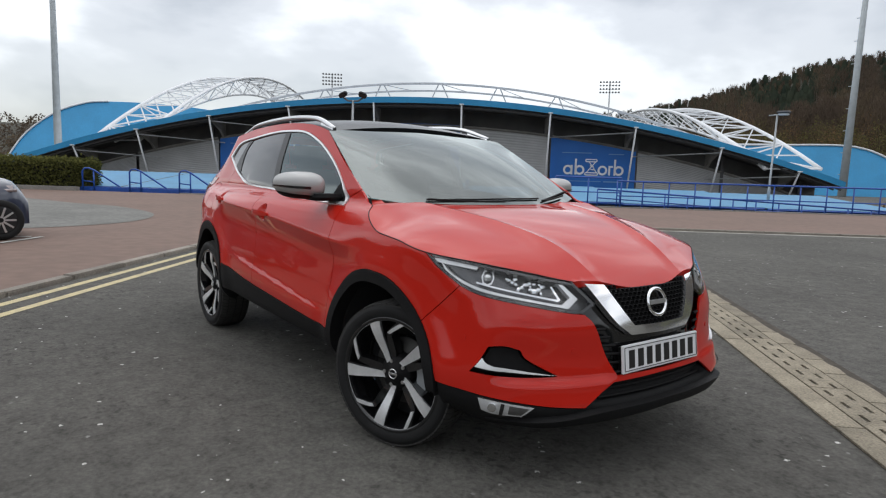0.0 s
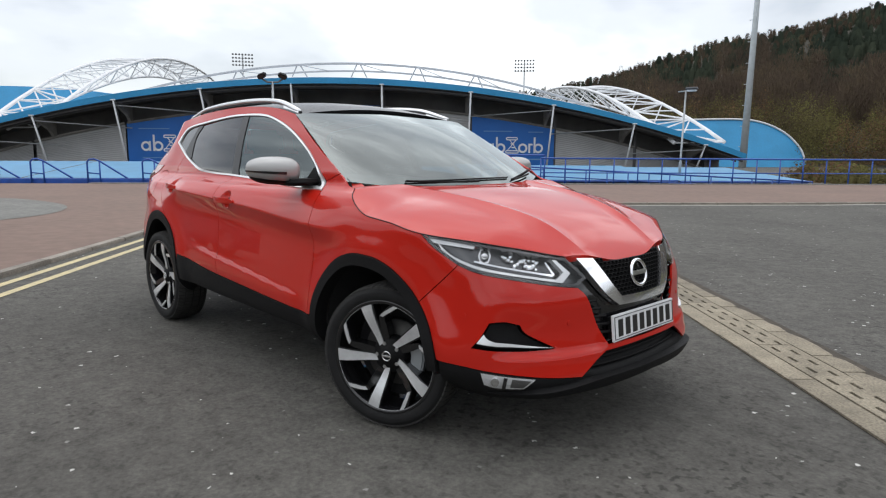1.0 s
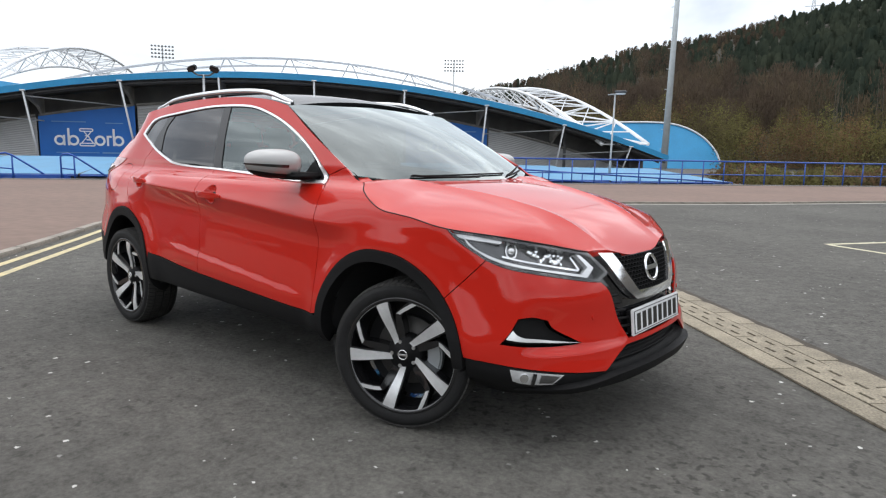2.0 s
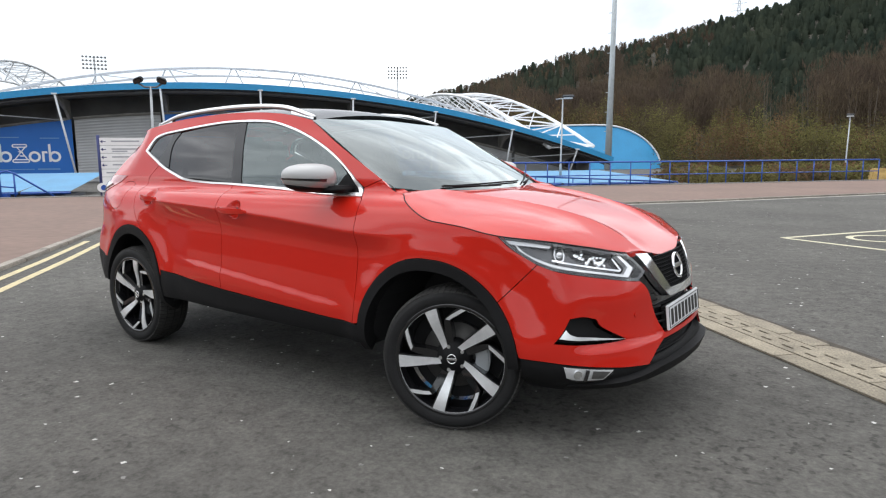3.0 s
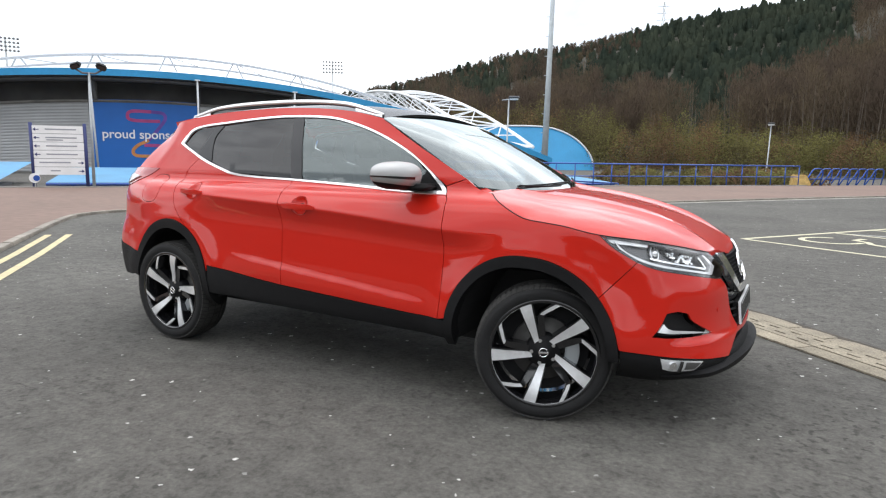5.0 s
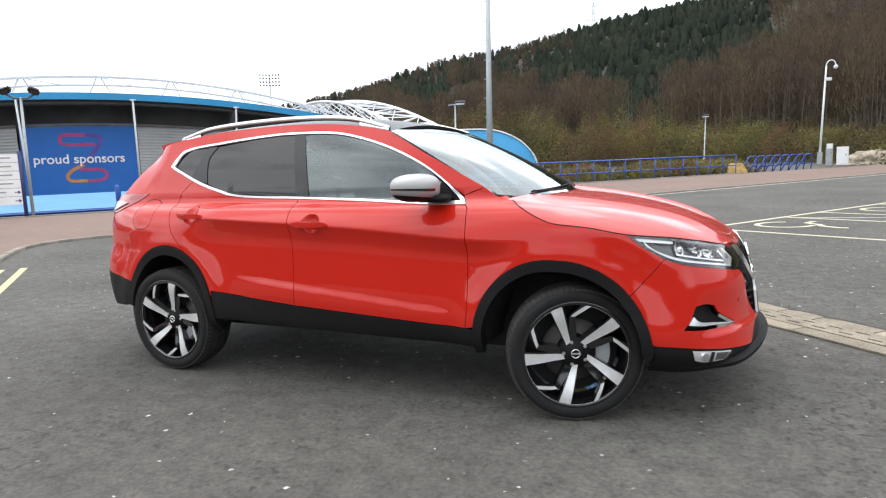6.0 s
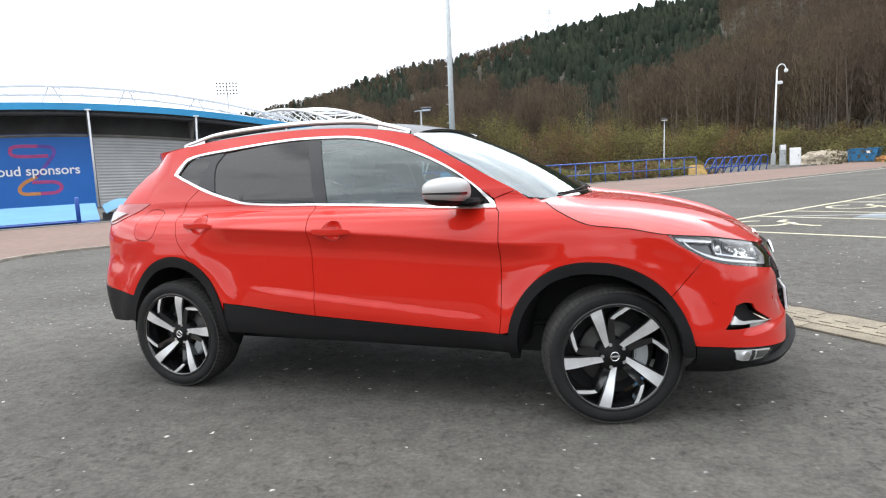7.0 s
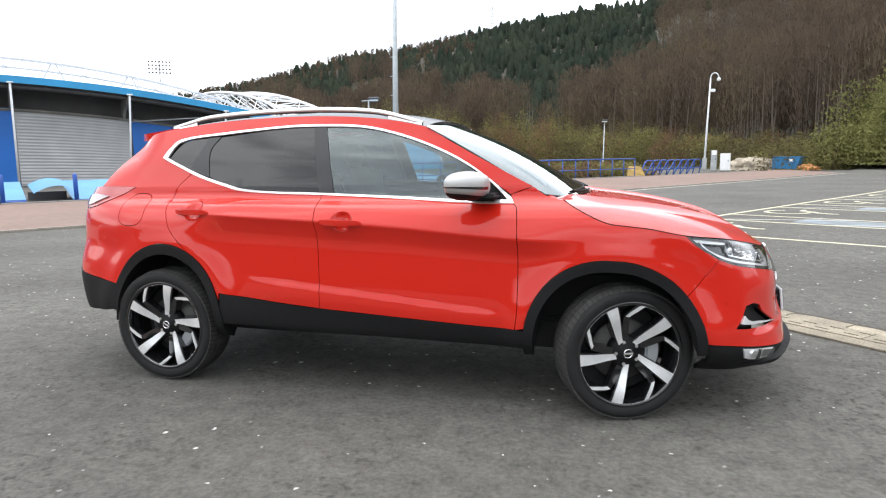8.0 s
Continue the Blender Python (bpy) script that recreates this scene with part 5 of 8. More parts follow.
def build_wheel(car, m, name="wheel"):
    """One wheel: its axis is y, its outer face towards -y."""
    wh = empty(name, m)
    wh.parent = car
    R, r = 0.331, 0.260
    prof = [(r - 0.005, -0.098), (r + 0.012, -0.108), (r + 0.040, -0.113), (R - 0.026, -0.110), (R - 0.010, -0.100), (R - 0.003, -0.085), (R, -0.06), (R, 0.06), (R - 0.003, 0.085), (R - 0.010, 0.100), (R - 0.026, 0.110), (r + 0.04, 0.113), (r - 0.005, 0.098)]
    tyre = shape("tyre", *lathe(prof, 72), M_TYRE, wh, "", True)
    # tread blocks on the shoulders, paler than the tyre so the grooves show
    chunks = []
    for i in range(72):
        t = 2 * math.pi * i / 72
        for y0, y1, tw in ((-0.103, -0.060, 0.012), (-0.053, -0.005, 0.008), (0.003, 0.046, -0.008), (0.056, 0.103, -0.012)):
            v = []
            for rr in (R - 0.012, R + 0.003):
                for tt, y in ((t + tw, y0), (t - tw, y1), (t + 0.071 - tw, y1), (t + 0.071 + tw, y0)):
                    q = rr - (0.0105 if abs(y) > 0.09 else 0)
                    v.append((q * math.cos(tt), y, q * math.sin(tt)))
            chunks.append((v, [(0, 1, 2, 3), (4, 5, 6, 7), (0, 1, 5, 4), (1, 2, 6, 5), (2, 3, 7, 6), (3, 0, 4, 7)]))
    shape("tread", *joined(chunks), M_TREAD, tyre, "dusty tread blocks")
    rim_prof = [(r + 0.004, -0.104), (r - 0.006, -0.108), (r - 0.014, -0.100), (r - 0.020, -0.080), (r - 0.030, -0.02), (r - 0.035, 0.09), (r, 0.10)]
    shape("rim", *lathe(rim_prof, 72), M_GLOSSBLACK, wh, "gloss black alloy rim", True)
    shape("brake_disc", *lathe([(0.02, 0.0), (0.155, 0.0), (0.158, 0.012), (0.158, 0.026), (0.02, 0.026)], 40), M_DISC, wh, "", True)
    # black disc added behind the brake, standing in for shade inside the wheel
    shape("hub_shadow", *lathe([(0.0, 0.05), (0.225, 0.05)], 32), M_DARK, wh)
    cal = [(0.172 * math.cos(t), 0.172 * math.sin(t)) for t in np.linspace(radians(-28), radians(30), 10)] + [(0.105 * math.cos(t), 0.105 * math.sin(t)) for t in np.linspace(radians(30), radians(-28), 10)]
    slab("brake_caliper", cal, 0.05, M_CALIPER, wh, Matrix.Translation((0, 0.005, 0)) @ pose(0, 0, 0, 90, 0, 0), bevel=0.008)
    hub = shape("hub", *lathe([(0.0, -0.078), (0.034, -0.078), (0.038, -0.072), (0.075, -0.062), (0.085, -0.045), (0.085, 0.0)], 40), M_CLAD, wh, "", True)
    shape("hub_ring", *tube([(0.021 * math.cos(t), -0.080, 0.021 * math.sin(t)) for t in np.linspace(0, 2 * math.pi, 24, endpoint=False)], 0.0032, 6, True), M_CHROME, hub, "", True)
    part("hub_bar", box_bm(0.048, 0.006, 0.009, (0, -0.080, 0), 0.001), M_CHROME, hub)
    for k in range(5):
        t = 2 * math.pi * (k + 0.5) / 5
        shape("wheel_nut", *lathe([(0.0, -0.070), (0.009, -0.070), (0.010, -0.06), (0.010, -0.04)], 6), M_SATIN, wh, "", False, Matrix.Translation((0.057 * math.cos(t), 0, 0.057 * math.sin(t))))

    def face(rad, ang):
        """A point of the wheel's face: dished towards the hub."""
        y = -0.066 - 0.036 * step01(0.05, 0.23, rad)
        return Vector((rad * math.cos(ang), y, rad * math.sin(ang)))

    for k in range(5):
        base = radians(112 + 72 * k)

        def blade_fn(u, v, base=base):
            """u outwards along the blade, v across it."""
            rad, ang = math.hypot(u, v), math.atan2(v, u)
            return face(rad, base + ang)

        mid = lambda u: 0.013 * (1 - (u - 0.05) / 0.2)
        wide = lambda u: 0.0115 + 0.0175 * (u - 0.05) / 0.2
        us = np.linspace(0.046, 0.254, 9)
        o = [(u, mid(u) - wide(u)) for u in us] + [(0.256, mid(0.254))] + [(u, mid(u) + wide(u)) for u in us[::-1]]
        sp = panel("spoke", o, blade_fn, M_MACHINED, wh, step=0.02, rim=0.004, label="machined silver spoke face")
        o2 = [(u, mid(u) - wide(u) - 0.007) for u in us] + [(u, mid(u) + wide(u) + 0.005) for u in us[::-1]]
        panel("spoke_side", o2, blade_fn, M_GLOSSBLACK, sp, step=0.02, rim=0.055, lift=-0.006)

        def polar_fn(u, v, base=base):
            return face(u, base + v)

        # thin polished hook: along the rim from the blade's end, then back inwards
        h0, h1 = 0.10, radians(36)
        arc_o = [(0.2565, h0 + (h1 - h0) * i / 9) for i in range(10)]
        arc_i = [(0.2470, h0 + (h1 - 0.05 - h0) * i / 9) for i in range(9, -1, -1)]
        hook = arc_o + [(0.248, h1 + 0.035), (0.222, radians(46)), (0.192, radians(57)), (0.187, radians(52)), (0.216, radians(41))] + arc_i
        hk = panel("spoke_hook", hook, polar_fn, M_MACHINED, wh, step=0.03, rim=0.004, label="machined silver hook on the rim")
        bar = [(0.258, radians(30)), (0.258, radians(40)), (0.222, radians(49)), (0.190, radians(59)), (0.06, radians(70)), (0.06, radians(45)), (0.18, radians(52)), (0.214, radians(40))]
        panel("hook_side", bar, polar_fn, M_GLOSSBLACK, hk, step=0.03, rim=0.05, lift=-0.006)
    return wh


CAR = build_car()
for x, sg, steer in ((0.0, 1, 21), (0.0, -1, 21), (-2.646, 1, 0), (-2.646, -1, 0)):
    turn = pose(0, 0, 0, 0, 0, steer if sg > 0 else 180 + steer)
    spin = pose(0, 0, 0, 0, {(0.0, 1): 0, (-2.646, 1): 33}.get((x, sg), 20), 0)
    c = Vector((x - 0.022 if x == 0 else x, -sg * 0.778, 0.3335))
    build_wheel(CAR, Matrix.Translation(c) @ turn @ spin)

# ---------------------------------------------------------------- ground, paving, lines
def strip(name, pts, width, z, mat, parent=None, kind="", label="", thick=0.0):
    """A flat band along 2D points."""
    v, f = [], []
    n = len(pts)
    for i in range(n):
        a, b = np.array(pts[max(i - 1, 0)]), np.array(pts[min(i + 1, n - 1)])
        t = (b - a) / np.linalg.norm(b - a)
        q = np.array((-t[1], t[0])) * width / 2
        p = np.array(pts[i])
        v += [(*(p + q), z), (*(p - q), z)]
        if i:
            f.append((2 * i - 2, 2 * i - 1, 2 * i + 1, 2 * i))
    ob = shape(name, v, f, mat, parent, label)
    if kind:
        tagged(ob, kind=kind)
    return ob


def sheet(name, outline, z, mat, label="", step=3.0):
    o = dense(outline, step)
    return tagged(panel(name, o, lambda u, v: Vector((u, v, z)), mat, None, step=step, rim=0.0), label, kind="structure")


shape_ground = shape("ground", [(x, y, -0.062) for y in (-900, -60, 60, 900) for x in (-900, -60, 60, 900)],
                     [(4 * j + i, 4 * j + i + 1, 4 * j + i + 5, 4 * j + i + 4) for j in range(3) for i in range(3)], M_ASPHALT)
tagged(shape_ground, "dark grey weathered asphalt ground", kind="structure")

FAC = Vector((0.635, 0.772, 0))       # along the stadium's front
AWAY = Vector((-0.772, 0.635, 0))     # from the car park into the stadium
FAC0 = Vector((-35.88, 27.35, 0))


def fac(s, y, z=0.0):
    return FAC0 + FAC * s + AWAY * y + Vector((0, 0, z))


ROAD_EDGE = [(9.0, -13.82), (0.2, -6.3), (-4.62, -2.18), (-7.49, 0.29), (-10.2, 2.55)]
ROAD_BEND = smooth_line([(-10.2, 2.55), (-11.35, 3.65), (-11.75, 4.6), (-11.45, 5.6), (-10.6, 6.75)], 6)
ROAD_FAR = [(-10.6, 6.75), (-3.14, 15.95), (0.5, 21.7), (7.9, 32.9), (13.0, 41.0)]
edge = ROAD_EDGE + ROAD_BEND[1:-1] + ROAD_FAR
far_side = [tuple(fac(s, -22.2).xy) for s in (46, 30, 15, 0, -15, -27)]
road = sheet("road", edge[::-1] + [(9.0, -60), (60, -60), (60, 59), (20, 59)], 0.0, M_ASPHALT, "dark grey weathered asphalt road surface", 4.0)
paving = sheet("pavement", edge + [(12, 58)] + far_side + [(-44, -8), (-44, -40), (8.9, -40)], 0.035, M_PAVING, "red-brown block paving", 3.0)

# kerb stones along the paving
kerb = empty("kerb")
tagged(kerb, "pale worn concrete kerb along the paving", kind="structure")
stone_mesh = {}


def kerb_run(points, width=0.14, height=0.05, length=0.9, lift=0.0):
    for (x0, y0), (x1, y1) in zip(points, points[1:]):
        L = math.hypot(x1 - x0, y1 - y0)
        n = max(1, round(L / length))
        key = (round(L / n, 2), width)
        if key not in stone_mesh:
            bm = box_bm(L / n - 0.012, width, 0.12, (0, 0, -0.06), 0.012)
            me = bpy.data.meshes.new("kerb_stone")
            bm.to_mesh(me)
            bm.free()
            me.materials.append(M_KERB)
            stone_mesh[key] = me
        ang = math.degrees(math.atan2(y1 - y0, x1 - x0))
        for i in range(n):
            t = (i + 0.5) / n
            ob = new("kerb_stone", stone_mesh[key])
            ob.parent = kerb
            ob.matrix_basis = pose(x0 + (x1 - x0) * t, y0 + (y1 - y0) * t, height + random.uniform(-0.004, 0.004), 0, 0, ang + random.uniform(-0.3, 0.3))


kerb_run(ROAD_EDGE)
kerb_run(ROAD_BEND[::2] + [ROAD_BEND[-1]])
kerb_run(ROAD_FAR)

strip("kerb_channel", [(x + 0.21, y - 0.15) for x, y in ROAD_FAR], 0.22, 0.004, M_KERBPALE, None, "structure", "pale concrete channel along the far kerb")

# the pale oval of older asphalt on the paving
patch = smooth_line([(-26, -2.2), (-22, -0.9), (-19.0, 0.15), (-17.3, 0.95), (-14.6, 1.25), (-12.6, 0.65), (-11.5, -0.5), (-11.2, -2.2), (-12.0, -5.0), (-20, -7.5), (-27, -6)], 6, True)
sheet("asphalt_patch", patch, 0.041, M_PATCH, "pale grey asphalt parking area in the paving", 1.5)
strip("white_bay_line", [(-8.80, -2.04), (-9.51, -1.46)], 0.09, 0.047, M_WHITE_LINE, None, "structure", "worn white bay line")
strip("white_bay_line", [(-9.64, -1.83), (-9.58, -1.60)], 0.09, 0.047, M_WHITE_LINE, None, "structure", "worn white bay line")

# double yellow lines beside the kerb
KN = Vector((0.65, 0.76))
for off in (0.27, 0.55):
    p = [np.array(q) + np.array(KN) * off for q in ((-1.5, -4.85), (-4.62, -2.18), (-7.49, 0.29), (-9.12, 1.62))]
    strip("yellow_line", [tuple(q) for q in p], 0.095, 0.004, M_YELLOW, None, "structure", "worn yellow road line beside the kerb")

# drain channel of pale stone with two rows of slots
U, V = Vector((0.73, -0.683)), Vector((0.683, 0.73))
D0 = Vector((1.25, 0.98))


def drain_at(u, v, z=0.0):
    p = D0 + U * u + V * v
    return Vector((p.x, p.y, z))


drain = empty("drain_channel")
tagged(drain, "sandy stone drain channel with rows of slots set in the asphalt", "drain")
ANG = math.degrees(math.atan2(U.y, U.x))
shape("channel_bed", [drain_at(-9.6, 0.0, 0.003), drain_at(14.5, 0.0, 0.003), drain_at(14.5, 0.60, 0.003), drain_at(-9.6, 0.60, 0.003)], [(0, 1, 2, 3)], M_JOINT, drain)
shape("slot_bed", [drain_at(-9.6, 0.15, 0.0045), drain_at(14.5, 0.15, 0.0045), drain_at(14.5, 0.37, 0.0045), drain_at(-9.6, 0.37, 0.0045)], [(0, 1, 2, 3)], M_SLOT, drain)


def flat_unit(name, outline, holes, mat, h, step):
    ob = panel(name, outline, lambda u, v: Vector((u, v, h)), mat, None, step=step, rim=h - 0.003, holes=holes)
    me = ob.data
    bpy.data.objects.remove(ob)
    return me


slots = []
for r, vv in ((0, 0.065), (1, 0.155)):
    for k in range(3):
        c = -0.20 + 0.20 * k + 0.06 * r
        slots.append([(c - 0.050, vv - 0.012), (c + 0.050, vv - 0.012), (c + 0.050, vv + 0.012), (c - 0.050, vv + 0.012)])
unit = flat_unit("channel_stone", [(-0.297, 0.003), (0.297, 0.003), (0.297, 0.217), (-0.297, 0.217)], slots, M_SETT, 0.016, 0.09)
edge_in = flat_unit("edging_stone", [(-0.446, 0.003), (0.446, 0.0), (0.446, 0.142), (-0.446, 0.144)], (), M_SETT, 0.015, 0.15)
for k in range(-16, 25):
    ob = new("channel_stone", unit)
    ob.parent = drain
    p = drain_at(0.6 * k, 0.152)
    ob.matrix_basis = pose(p.x, p.y, random.uniform(-0.002, 0.002), 0, 0, ANG)
for k in range(-10, 16):
    ob = new("edging_stone", edge_in)
    ob.parent = drain
    p = drain_at(0.9 * k + 0.2, 0.0)
    ob.matrix_basis = pose(p.x, p.y, random.uniform(-0.003, 0.001), 0, 0, ANG)
rng = random.Random(5)
u = -9.5
while u < 14.3:
    L = rng.uniform(0.25, 0.6)
    o = [(0.004, rng.uniform(0, 0.01)), (L * 0.5, rng.uniform(-0.004, 0.006)), (L - 0.01, rng.uniform(0, 0.01)), (L - 0.01, rng.uniform(0.11, 0.155)), (L * 0.6, rng.uniform(0.12, 0.165)), (L * 0.3, rng.uniform(0.12, 0.165)), (0.004, rng.uniform(0.11, 0.155))]
    me = flat_unit("broken_stone", o, (), M_SETT, 0.013, 0.1)
    ob = new("broken_stone", me)
    ob.parent = drain
    p = drain_at(u, 0.378)
    ob.matrix_basis = pose(p.x, p.y, 0, 0, 0, ANG + rng.uniform(-1, 1))
    u += L

# parking bays with accessible-bay marks
H0, H, G = Vector((0.21, 7.89)), Vector((0.546, 0.837)), Vector((0.86, -0.51))


def bay(h, g):
    p = H0 + H * h + G * g
    return (p.x, p.y)


def bay_line(pts, mat=None, w=0.10, z=0.004):
    strip("bay_line", [bay(*p) for p in pts], w, z, mat or M_BAY, None, "structure", "worn cream parking bay line")


bay_line([(0, 0), (34, 0)], z=0.004)
for i in range(8):
    h = 3.7 * i
    bay_line([(h, 0.06), (h, 4.9)], z=0.0045)
    bay_line([(h + 2.45, 0.06), (h + 2.45, 4.9)], z=0.0045)
    bay_line([(h + 2.5, 0.3), (h + 3.65, 2.4)], M_WHITE_LINE, 0.08)
    bay_line([(h + 2.5, 2.4), (h + 3.65, 4.5)], M_WHITE_LINE, 0.08)
    strip("bay_fill", [bay(h + 3.07, 1.6), bay(h + 3.07, 4.7)], 0.9, 0.0035, M_BLUE_LINE, None, "structure", "faded pale blue painted bay margin")
    # wheelchair mark: an open ring and an angled figure
    ring = [(h + 1.22 + 0.46 * math.cos(t), 0.72 + 0.42 * math.sin(t)) for t in np.linspace(radians(75), radians(330), 20)]
    bay_line(ring, w=0.10, z=0.005)
    bay_line([(h + 1.95, 0.82), (h + 1.62, 0.86), (h + 1.50, 1.12), (h + 1.28, 1.30), (h + 1.16, 1.62), (h + 1.22, 1.72)], w=0.11, z=0.0055)

# ---------------------------------------------------------------- stadium
STAD = Matrix(((FAC.x, AWAY.x, 0, FAC0.x), (FAC.y, AWAY.y, 0, FAC0.y), (0, 0, 1, 0), (0, 0, 0, 1)))   # x along the front, y into it


def eaves(s):
    return 6.35 - 0.0054 * (s + 3.3) ** 2


def quads(n):
    return [(2 * i, 2 * i + 1, 2 * i + 3, 2 * i + 2) for i in range(n - 1)]


def ribbon(fa, fb, ts):
    """A sheet between two lines."""
    v = []
    for t in ts:
        v += [fa(t), fb(t)]
    return v, quads(len(ts))


def build_stadium():
    st = empty("stadium_stand", STAD)
    tagged(st, "low stadium stand with a curved sky-blue roof edge and white truss", "stadium")
    S = np.linspace(-35.2, 28.2, 60)
    WY = 3.0
    # fascia: a deep curved band, its top lip, the dark underside and the roof sheet behind it
    face = ribbon(lambda s: (s, 0, eaves(s) - 0.03), lambda s: (s, -0.06, eaves(s) + 0.40), S)
    shape("fascia", *face, M_BLUE, st, "sky-blue roof fascia", True)
    shape("gutter", *ribbon(lambda s: (s, -0.06, eaves(s) + 0.402), lambda s: (s, 0.35, eaves(s) + 0.47), S), M_WHITESTEEL, st, "", True)
    shape("roof_sheet", *ribbon(lambda s: (s, 0.35, eaves(s) + 0.46), lambda s: (s, 16, eaves(s) + 0.10), S), M_WHITESTEEL, st, "", True)
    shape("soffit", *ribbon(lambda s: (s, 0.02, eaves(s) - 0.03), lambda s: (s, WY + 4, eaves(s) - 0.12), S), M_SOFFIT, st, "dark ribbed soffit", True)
    for yy in (0.5, 1.5):
        shape("purlin", *joined([tube([(s, yy, eaves(s) - 0.16) for s in S], 0.09, 4)]), M_STEELDARK, st)
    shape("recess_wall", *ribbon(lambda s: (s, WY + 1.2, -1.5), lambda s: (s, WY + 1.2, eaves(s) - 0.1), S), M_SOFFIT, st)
    cols = [-30 + 0.0, -24.9, -19.2, -13.1, -6.6, 0.0, 6.6, 12.9, 19.2, 24.9]
    bays = list(zip(cols, cols[1:]))
    for a, b in bays:
        kind = {(-19.2, -13.1): "banner", (-6.6, 0.0): "sponsor", (6.6, 12.9): "banner"}.get((a, b), "shutter")
        more = {-19.2: 0.85, -13.1: 0.95}
        a2, b2 = 1.4 + (a + 0.22 - 1.4) * 1.062 + more.get(a, 0), 1.4 + (b - 0.02 - 1.4) * 1.062 + more.get(b, 0)
        top = lambda s: eaves(s) - 1.55
        if kind == "shutter":
            # ribbed sheet, rib by rib
            v, f = [], []
            hi = 58
            for i in range(hi + 1):
                for s in np.linspace(a2, b2, 9):
                    z0, z1 = -1.4, top(s)
                    z = z0 + (z1 - z0) * i / hi
                    v.append((s, WY + (0.012 if i % 2 else -0.012), z))
            for i in range(hi):
                for k in range(8):
                    f.append((9 * i + k, 9 * i + k + 1, 9 * i + k + 10, 9 * i + k + 9))
            sh = shape("roller_shutter", v, f, M_SHUTTER, st, "grey ribbed roller shutter")
        else:
            ts = np.linspace(a2 - 0.1, b2 + 0.1, 10)
            sh = shape("banner", *ribbon(lambda s: (s, WY - 0.10, -1.4), lambda s: (s, WY - 0.10, top(s) + (0.22 if kind == "sponsor" else 0.05)), ts), M_BANNER, st, "royal blue printed banner")
            if kind == "banner":
                build_banner_print(sh, (a2 + b2) / 2, WY - 0.13)
            else:
                build_sponsor_print(sh, (a2 + b2) / 2, WY - 0.13)
        shape("header_beam", *joined([tube([(s, WY - 0.15, top(s) + 0.10) for s in np.linspace(a2, b2, 6)], 0.09, 4)]), M_CONC, st)
    for s in cols:
        z = eaves(s)
        # pale raking prop, its bracket and the dark column behind
        foot = (s + (0.55 if s == -13.1 else 0.0), 2.45, -1.2)
        p = shape("prop", *tube([(s, 0.05, z), foot], 0.068, 10), M_WHITESTEEL, st, "slender white raking prop", True)
        if abs(s + 6.6) > 0.1:
            shape("prop_cap", *tube([(s - 0.18, 0.02, z + 0.0), (s + 0.18, 0.02, z + 0.0)], 0.06, 8), M_WHITESTEEL, p, "", True)
        bm = box_bm(0.26, 0.26, max(z + 0.9, 1.5), (s * 1.06 + 0.1, WY + 0.25, z / 2 - 0.9), 0.02)
        part("column", bm, M_STEELDARK, st)
        # deep tapered bracket under the roof
        o = [(0.25, z - 0.08), (3.2, z - 0.20), (3.2, z - 1.45), (2.9, z - 1.5), (2.2, z - 0.95), (0.4, z - 0.30)]
        v = [(s - 0.09, y, zz) for y, zz in o] + [(s + 0.09, y, zz) for y, zz in o]
        f = [tuple(range(6)), tuple(range(11, 5, -1))] + [(i, (i + 1) % 6, (i + 1) % 6 + 6, i + 6) for i in range(6)]
        shape("roof_bracket", v, f, M_CONC, st)
        if s not in (-13.1, -6.6, 0.0, 6.6):
            shape("tie_rod", *tube([(s, 0.3, z - 0.35), (s + (6.0 if s < 0 else -6.0), 2.4, z - 0.75)], 0.05, 6), M_GALV, st, "", True)
    # white arched truss over the roof
    top = lambda s: 8.55 - 0.0082 * (s + 2.4) ** 2
    SS = np.linspace(-22, 20.5, 44)
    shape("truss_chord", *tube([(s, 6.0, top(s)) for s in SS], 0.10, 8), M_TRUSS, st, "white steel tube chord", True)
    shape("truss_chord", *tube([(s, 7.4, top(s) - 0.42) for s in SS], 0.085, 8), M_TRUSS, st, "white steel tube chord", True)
    for k in range(-4, 5):
        s = -2.0 + 4.85 * k
        if s < -20 or s > 19:
            continue
        for ds in (-0.95, 0.95):
            lo = max(eaves(s + ds) + 0.45, 0)
            if top(s) > lo + 0.1:
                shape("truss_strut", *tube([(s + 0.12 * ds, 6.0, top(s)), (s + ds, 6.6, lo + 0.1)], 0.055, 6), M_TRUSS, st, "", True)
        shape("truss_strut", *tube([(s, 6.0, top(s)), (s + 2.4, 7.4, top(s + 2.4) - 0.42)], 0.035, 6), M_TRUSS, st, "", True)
    return st


